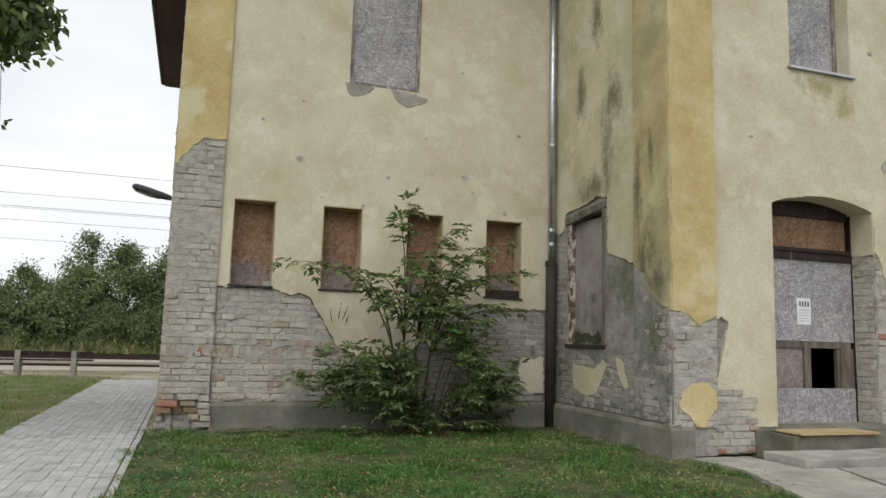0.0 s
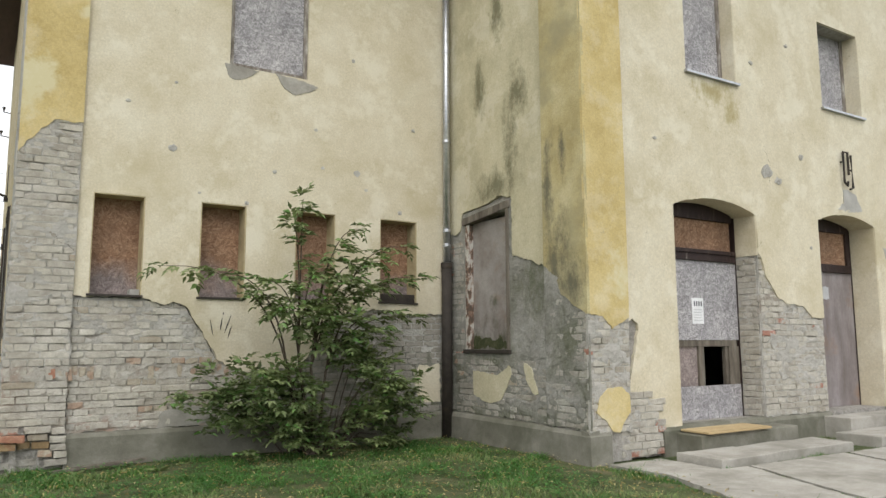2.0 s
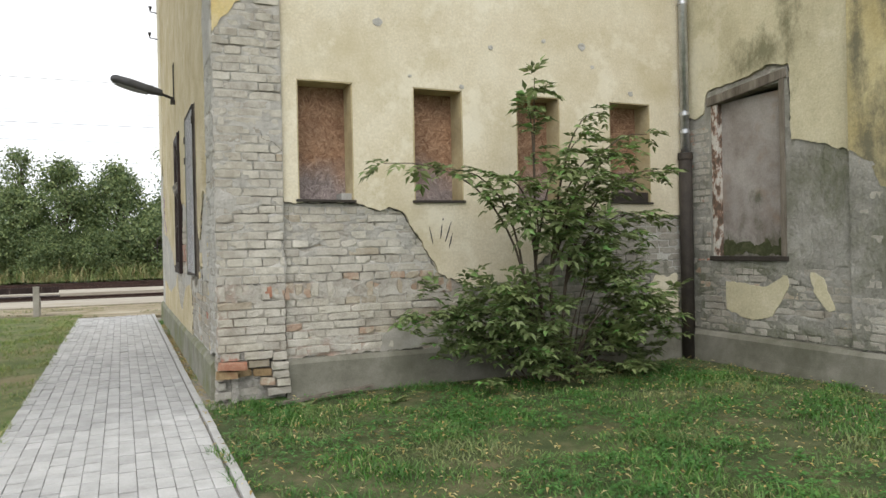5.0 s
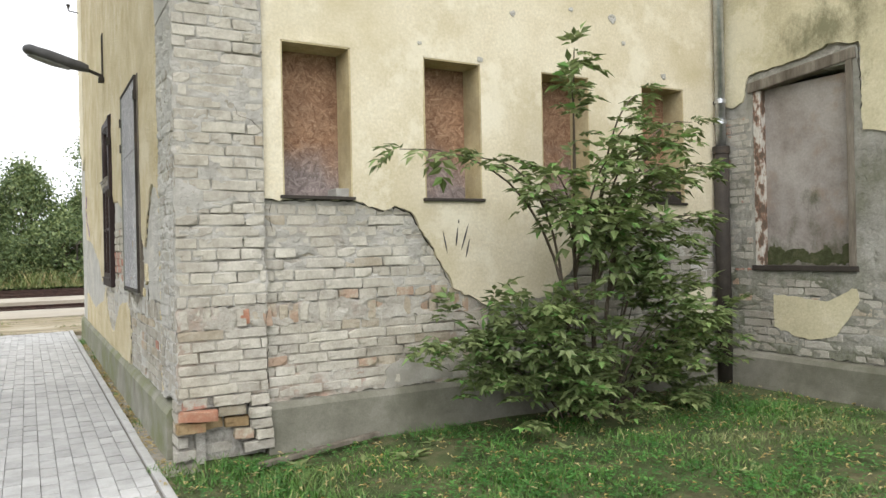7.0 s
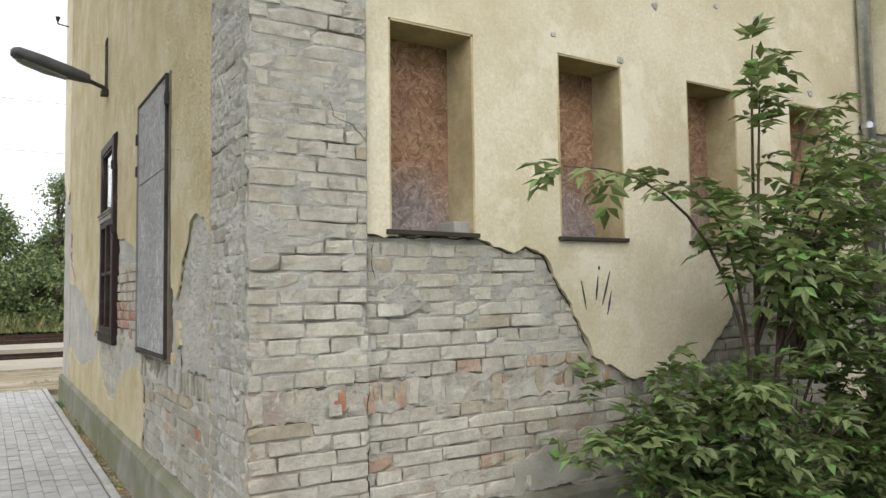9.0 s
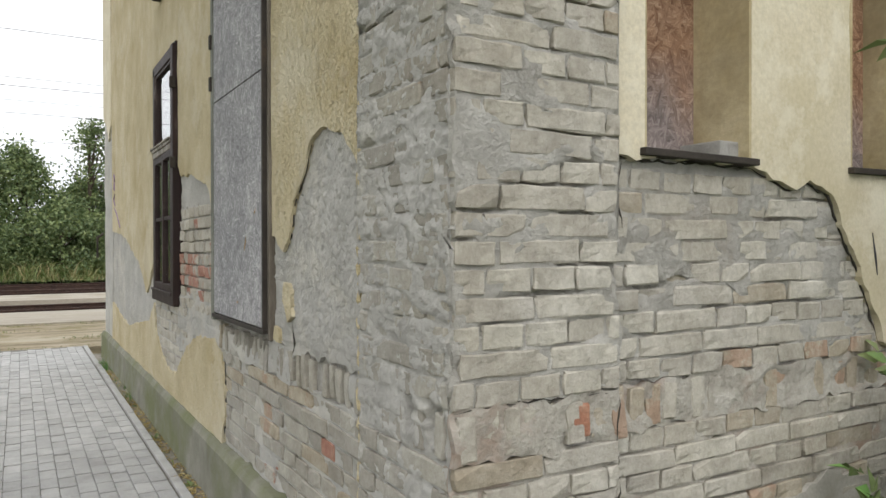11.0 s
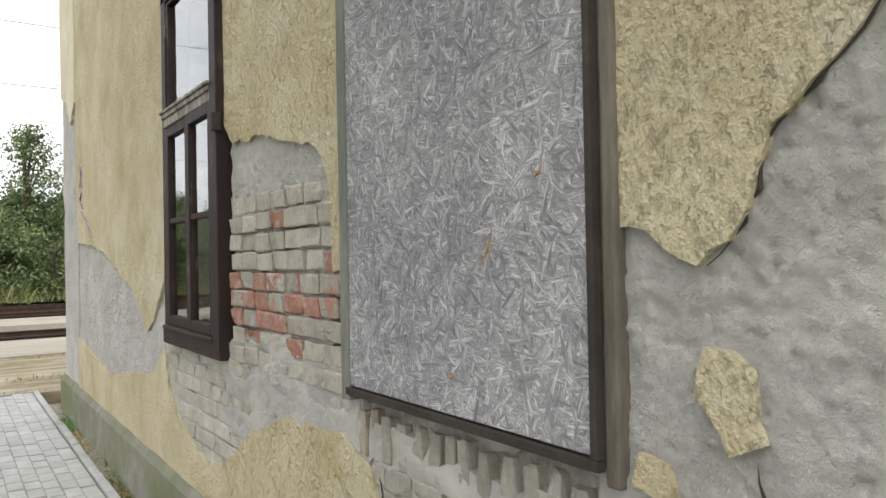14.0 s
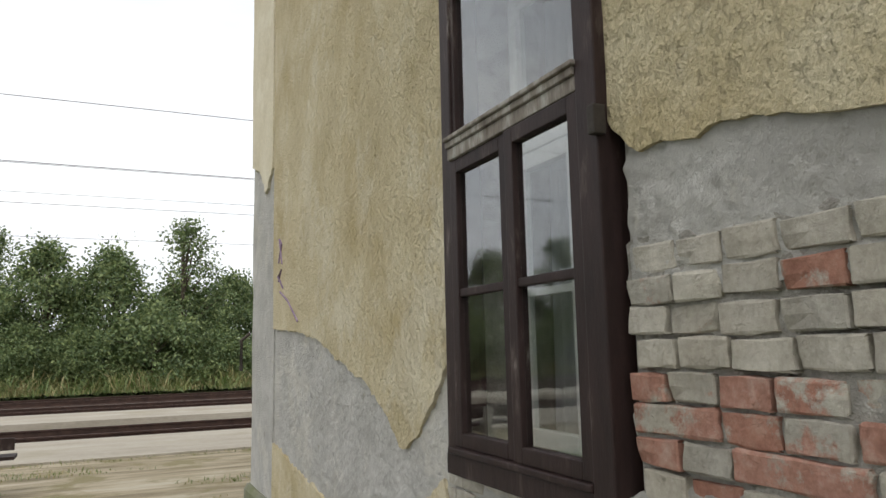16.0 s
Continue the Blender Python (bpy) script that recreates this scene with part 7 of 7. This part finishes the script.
slurry(wall_west, WEST, [(11.95, 1.25), (11.95, 0.85), (13.16, 0.7), (13.16, 1.1), (12.6, 1.15)], 0.014, 0.010, 38, GREY)
slurry(wall_west, WEST, [(11.95, 1.72), (11.95, 1.2), (13.10, 1.05), (13.105, 1.72)], 0.002, 0.009, 39, MORTAR, 0.012, 1.6)
slurry(wall_west, WEST, [(12.9, 1.0), (12.9, 0.5), (14.2, 0.5), (14.2, 1.0)], 0.004, 0.008, 56, GREY)
lay_bricks(RETURN, 7.3, 9.375, 0.34, 1.05, wall_return, pick([(0.92, BRICK_GREY), (0.08, BRICK_TAN)]), 8, 0.0, covered([R_BIT]), limit=120)
lay_bricks(RETURN, 9.02, 9.375, 1.05, 2.6, wall_return, pick([(0.8, BRICK_GREY), (0.2, BRICK_RED)]), 9, -0.002, None, limit=40)
lay_bricks(RETURN_STRIP, 6.61, 7.3, 0.34, 2.1, wall_return, pick([(0.9, BRICK_GREY), (0.1, BRICK_RED)]), 10, 0.0, covered([R_STRIP]), limit=90)
part("slurry", sheet(RETURN_STRIP, [[(6.75, 1.7), (7.3, 2.1), (7.3, 0.8), (7.0, 0.7), (6.8, 1.0)]], 0.015, -0.016, 0.03, 0.008, 34, 0.04, wave=7), GREY_DAMP, wall_return)
lay_bricks(FRONT_STRIP, 4.84, 5.44, 0.3, 1.56, wall_front, pick([(1.0, BRICK)]), 11, 0.0, covered([F_STRIP, F_BIT]), limit=60)
lay_bricks(FRONT, 5.3, 6.0, 0.02, 0.7, wall_front, pick([(0.9, BRICK), (0.1, BRICK_RED)]), 12, 0.03, covered([F_MAIN]), limit=30)
lay_bricks(FRONT, 7.84, 9.19, 0.31, 2.35, wall_front, pick([(0.97, BRICK), (0.03, BRICK_RED)]), 13, 0.0, covered([F_MAIN]), limit=150)
lay_bricks(Plane("west", 7.83), 6.70, 6.98, 0.31, 2.3, wall_front, pick([(1.0, BRICK)]), 14, 0.004, None, limit=60)
slurry(wall_return, RETURN, [(7.3, 1.1), (7.3, 0.34), (9.37, 0.34), (9.37, 1.1)], 0.011, 0.008, 40, GREY_DAMP)
slurry(wall_front, FRONT, [(7.84, 2.3), (7.84, 0.31), (9.19, 0.31), (9.19, 1.6), (8.6, 1.75), (8.1, 2.0)], 0.007, 0.007, 41)
slurry(wall_front, Plane("west", 7.83), [(6.68, 2.33), (6.68, 0.31), (6.98, 0.31), (6.98, 2.33)], 0.008, 0.008, 46)
slurry(wall_front, FRONT, [(8.0, 1.25), (8.2, 0.75), (8.9, 0.7), (9.1, 1.1), (8.6, 1.3)], 0.012, 0.006, 42)
slurry(wall_front, FRONT_STRIP, [(4.84, 1.52), (4.84, 0.3), (5.44, 0.3), (5.44, 1.5)], 0.011, 0.010, 43)
slurry(wall_front, FRONT, [(5.44, 0.7), (5.3, 0.02), (5.98, 0.02), (5.85, 0.5), (5.7, 0.66)], 0.033, 0.010, 45)
slurry(wall_return, RETURN_STRIP, [(6.61, 1.5), (6.61, 0.34), (7.3, 0.34), (7.3, 1.5)], 0.012, 0.008, 44, GREY_DAMP)
# chips knocked out of the render
rng = random.Random(33)
for u, z, r in ((1.19, 3.43, 0.05), (3.47, 3.40, 0.05), (3.0, 3.42, 0.03), (2.05, 2.88, 0.03), (2.38, 3.3, 0.03), (2.9, 3.9, 0.025), (3.6, 3.2, 0.025), (4.1, 2.95, 0.035), (0.7, 3.9, 0.03), (1.5, 2.95, 0.02), (3.4, 4.9, 0.03), (1.2, 4.2, 0.02), (4.3, 4.1, 0.03)):
    lp = [(u + math.cos(a) * r * rng.uniform(0.7, 1.25), z + math.sin(a) * r * 0.8 * rng.uniform(0.7, 1.25)) for a in (k * 2 * math.pi / 9 for k in range(9))]
    part("chip", sheet(SOUTH, [lp], 0.0425, 0.0, 0.02, 0.002, 90, 0.008, 0.02), GREY, wall_south)
for u, z, r in ((8.1, 3.45, 0.12), (8.35, 3.35, 0.08), (6.0, 3.6, 0.03), (7.9, 4.9, 0.04), (8.9, 3.75, 0.06), (8.7, 5.3, 0.04), (9.0, 2.5, 0.03)):
    lp = [(u + math.cos(a) * r * rng.uniform(0.6, 1.3), z + math.sin(a) * r * 0.7 * rng.uniform(0.6, 1.3)) for a in (k * 2 * math.pi / 9 for k in range(9))]
    part("chip", sheet(FRONT, [lp], 0.031, 0.0, 0.03, 0.002, 91, 0.01, 0.02), LIME, wall_front)
# cracks where the mortar has opened: dark rods, the shade put into their colour
DARKGAP = surface("crack_shade_and_dirt", [(0.3, (0.03, 0.027, 0.022)), (0.7, (0.07, 0.062, 0.05))], 20)


def crack(wall, pl, pts, width, d, seed):
    """A jagged rod along the points, its dark colour the shade and dirt of a slot."""
    rng = random.Random(seed)
    line = []
    for (a, b), (c, e) in zip(pts, pts[1:]):
        n = max(2, int(math.hypot(c - a, e - b) / 0.025))
        line += [(a + (c - a) * i / n + rng.uniform(-0.007, 0.007), b + (e - b) * i / n + rng.uniform(-0.005, 0.005)) for i in range(n)]
    line.append(pts[-1])
    n = len(line)
    radii = [width * rng.uniform(0.35, 1.1) * min(1.0, 0.2 + 4 * i / n, 0.2 + 4 * (n - 1 - i) / n) for i in range(n)]
    part("crack", tube(bmesh.new(), [pl.p(u, z, d) for u, z in line], radii, 5), DARKGAP, wall)


crack(wall_south, SOUTH_STRIP, [(0.27, 0.47), (0.262, 0.6), (0.272, 0.74)], 0.006, 0.009, 1)
crack(wall_south, SOUTH_STRIP, [(0.27, 0.74), (0.258, 0.86), (0.27, 1.0)], 0.003, 0.010, 2)
crack(wall_south, SOUTH_STRIP, [(0.07, 2.38), (0.10, 2.29), (0.19, 2.26), (0.27, 2.18)], 0.0022, 0.013, 3)
crack(wall_south, SOUTH_STRIP, [(-0.31, SPLIT), (-0.1, SPLIT + 0.004), (0.27, SPLIT - 0.003)], 0.0035, 0.006, 4)
crack(wall_south, SOUTH, [(0.275, 1.735), (0.45, 1.728), (0.75, 1.732), (0.95, 1.73)], 0.006, 0.012, 5)
# along the render's broken edge: its underside shade and dirt painted as a dark line
crack(wall_south, SOUTH, [(0.94, 1.732), (1.09, 1.685), (1.18, 1.655), (1.27, 1.695), (1.41, 1.645), (1.50, 1.495), (1.6, 1.365), (1.76, 1.055)], 0.007, 0.014, 9)
crack(wall_south, SOUTH, [(0.33, 1.72), (0.32, 1.6), (0.34, 1.48)], 0.003, 0.013, 6)
crack(wall_west, WEST, [(10.66, 1.13), (10.64, 1.05), (10.66, 1.0)], 0.005, 0.012, 7)
crack(wall_west, WEST, [(10.42, 1.855), (10.49, 1.745), (10.62, 1.635), (10.67, 1.495), (10.74, 1.43)], 0.005, 0.012, 10)
crack(wall_west, WEST, [(11.83, 0.86), (11.80, 0.6), (11.85, 0.36)], 0.007, 0.012, 11)
crack(wall_front, FRONT, [(8.0, 4.0), (8.2, 3.5), (8.15, 3.3)], 0.002, 0.024, 8)
# pavers in running bond, and the thin kerb beside them
WIDE, LONG = 0.0985, 0.2
bm = bmesh.new()
box(bm, (-WIDE / 2 + 0.0014, -LONG / 2 + 0.009, -0.06), (WIDE / 2 - 0.0014, LONG / 2 - 0.009, 0.0))
bmesh.ops.bevel(bm, geom=[e for e in bm.edges if all(v.co.z > -0.01 for v in e.verts)], offset=0.003, segments=1, affect="EDGES")
paver_mesh = mesh_of(bm, "paver", PAVER)
path = thing("pavement", "grey concrete block paving laid in running bond", "pavement", (-1.16, 2, 0), kind="structure")
rng = random.Random(16)
rest = bmesh.new()
for c in range(14):
    x = -1.88 + (c + 0.5) * WIDE
    slip = rng.uniform(0, LONG)
    for r in range(-60, 98):
        y = r * LONG + slip
        if y > 19.4:
            continue
        m = Matrix.Translation((x - path.location.x, y - path.location.y, rng.uniform(-0.004, 0.003))) @ Matrix.Rotation(radians(rng.uniform(-1.3, 1.3)), 4, "X") @ Matrix.Rotation(radians(rng.uniform(-0.9, 0.9)), 4, "Y")
        if 9.0 < y < 13.2:
            o = new("paver", paver_mesh)
            o.parent = path
            o.matrix_local = m
        else:
            n = len(rest.verts)
            rest.from_mesh(paver_mesh)
            rest.verts.ensure_lookup_table()
            for v in rest.verts[n:]:
                v.co = m @ v.co
part("pavers", rest, PAVER, path, kind="stuff")
for k in range(-14, 20):
    bm = bmesh.new()
    box(bm, (-0.028, -0.492, -0.12), (0.028, 0.492, 0.012), 0.006)
    kerb = part("kerb_stone", bm, KERB, path)
    kerb.matrix_local = pose(-0.458 - path.location.x + rng.uniform(-0.004, 0.004), k * 1.0 - path.location.y, rng.uniform(-0.006, 0.002), 0, rng.uniform(-1, 1), rng.uniform(-0.25, 0.25))
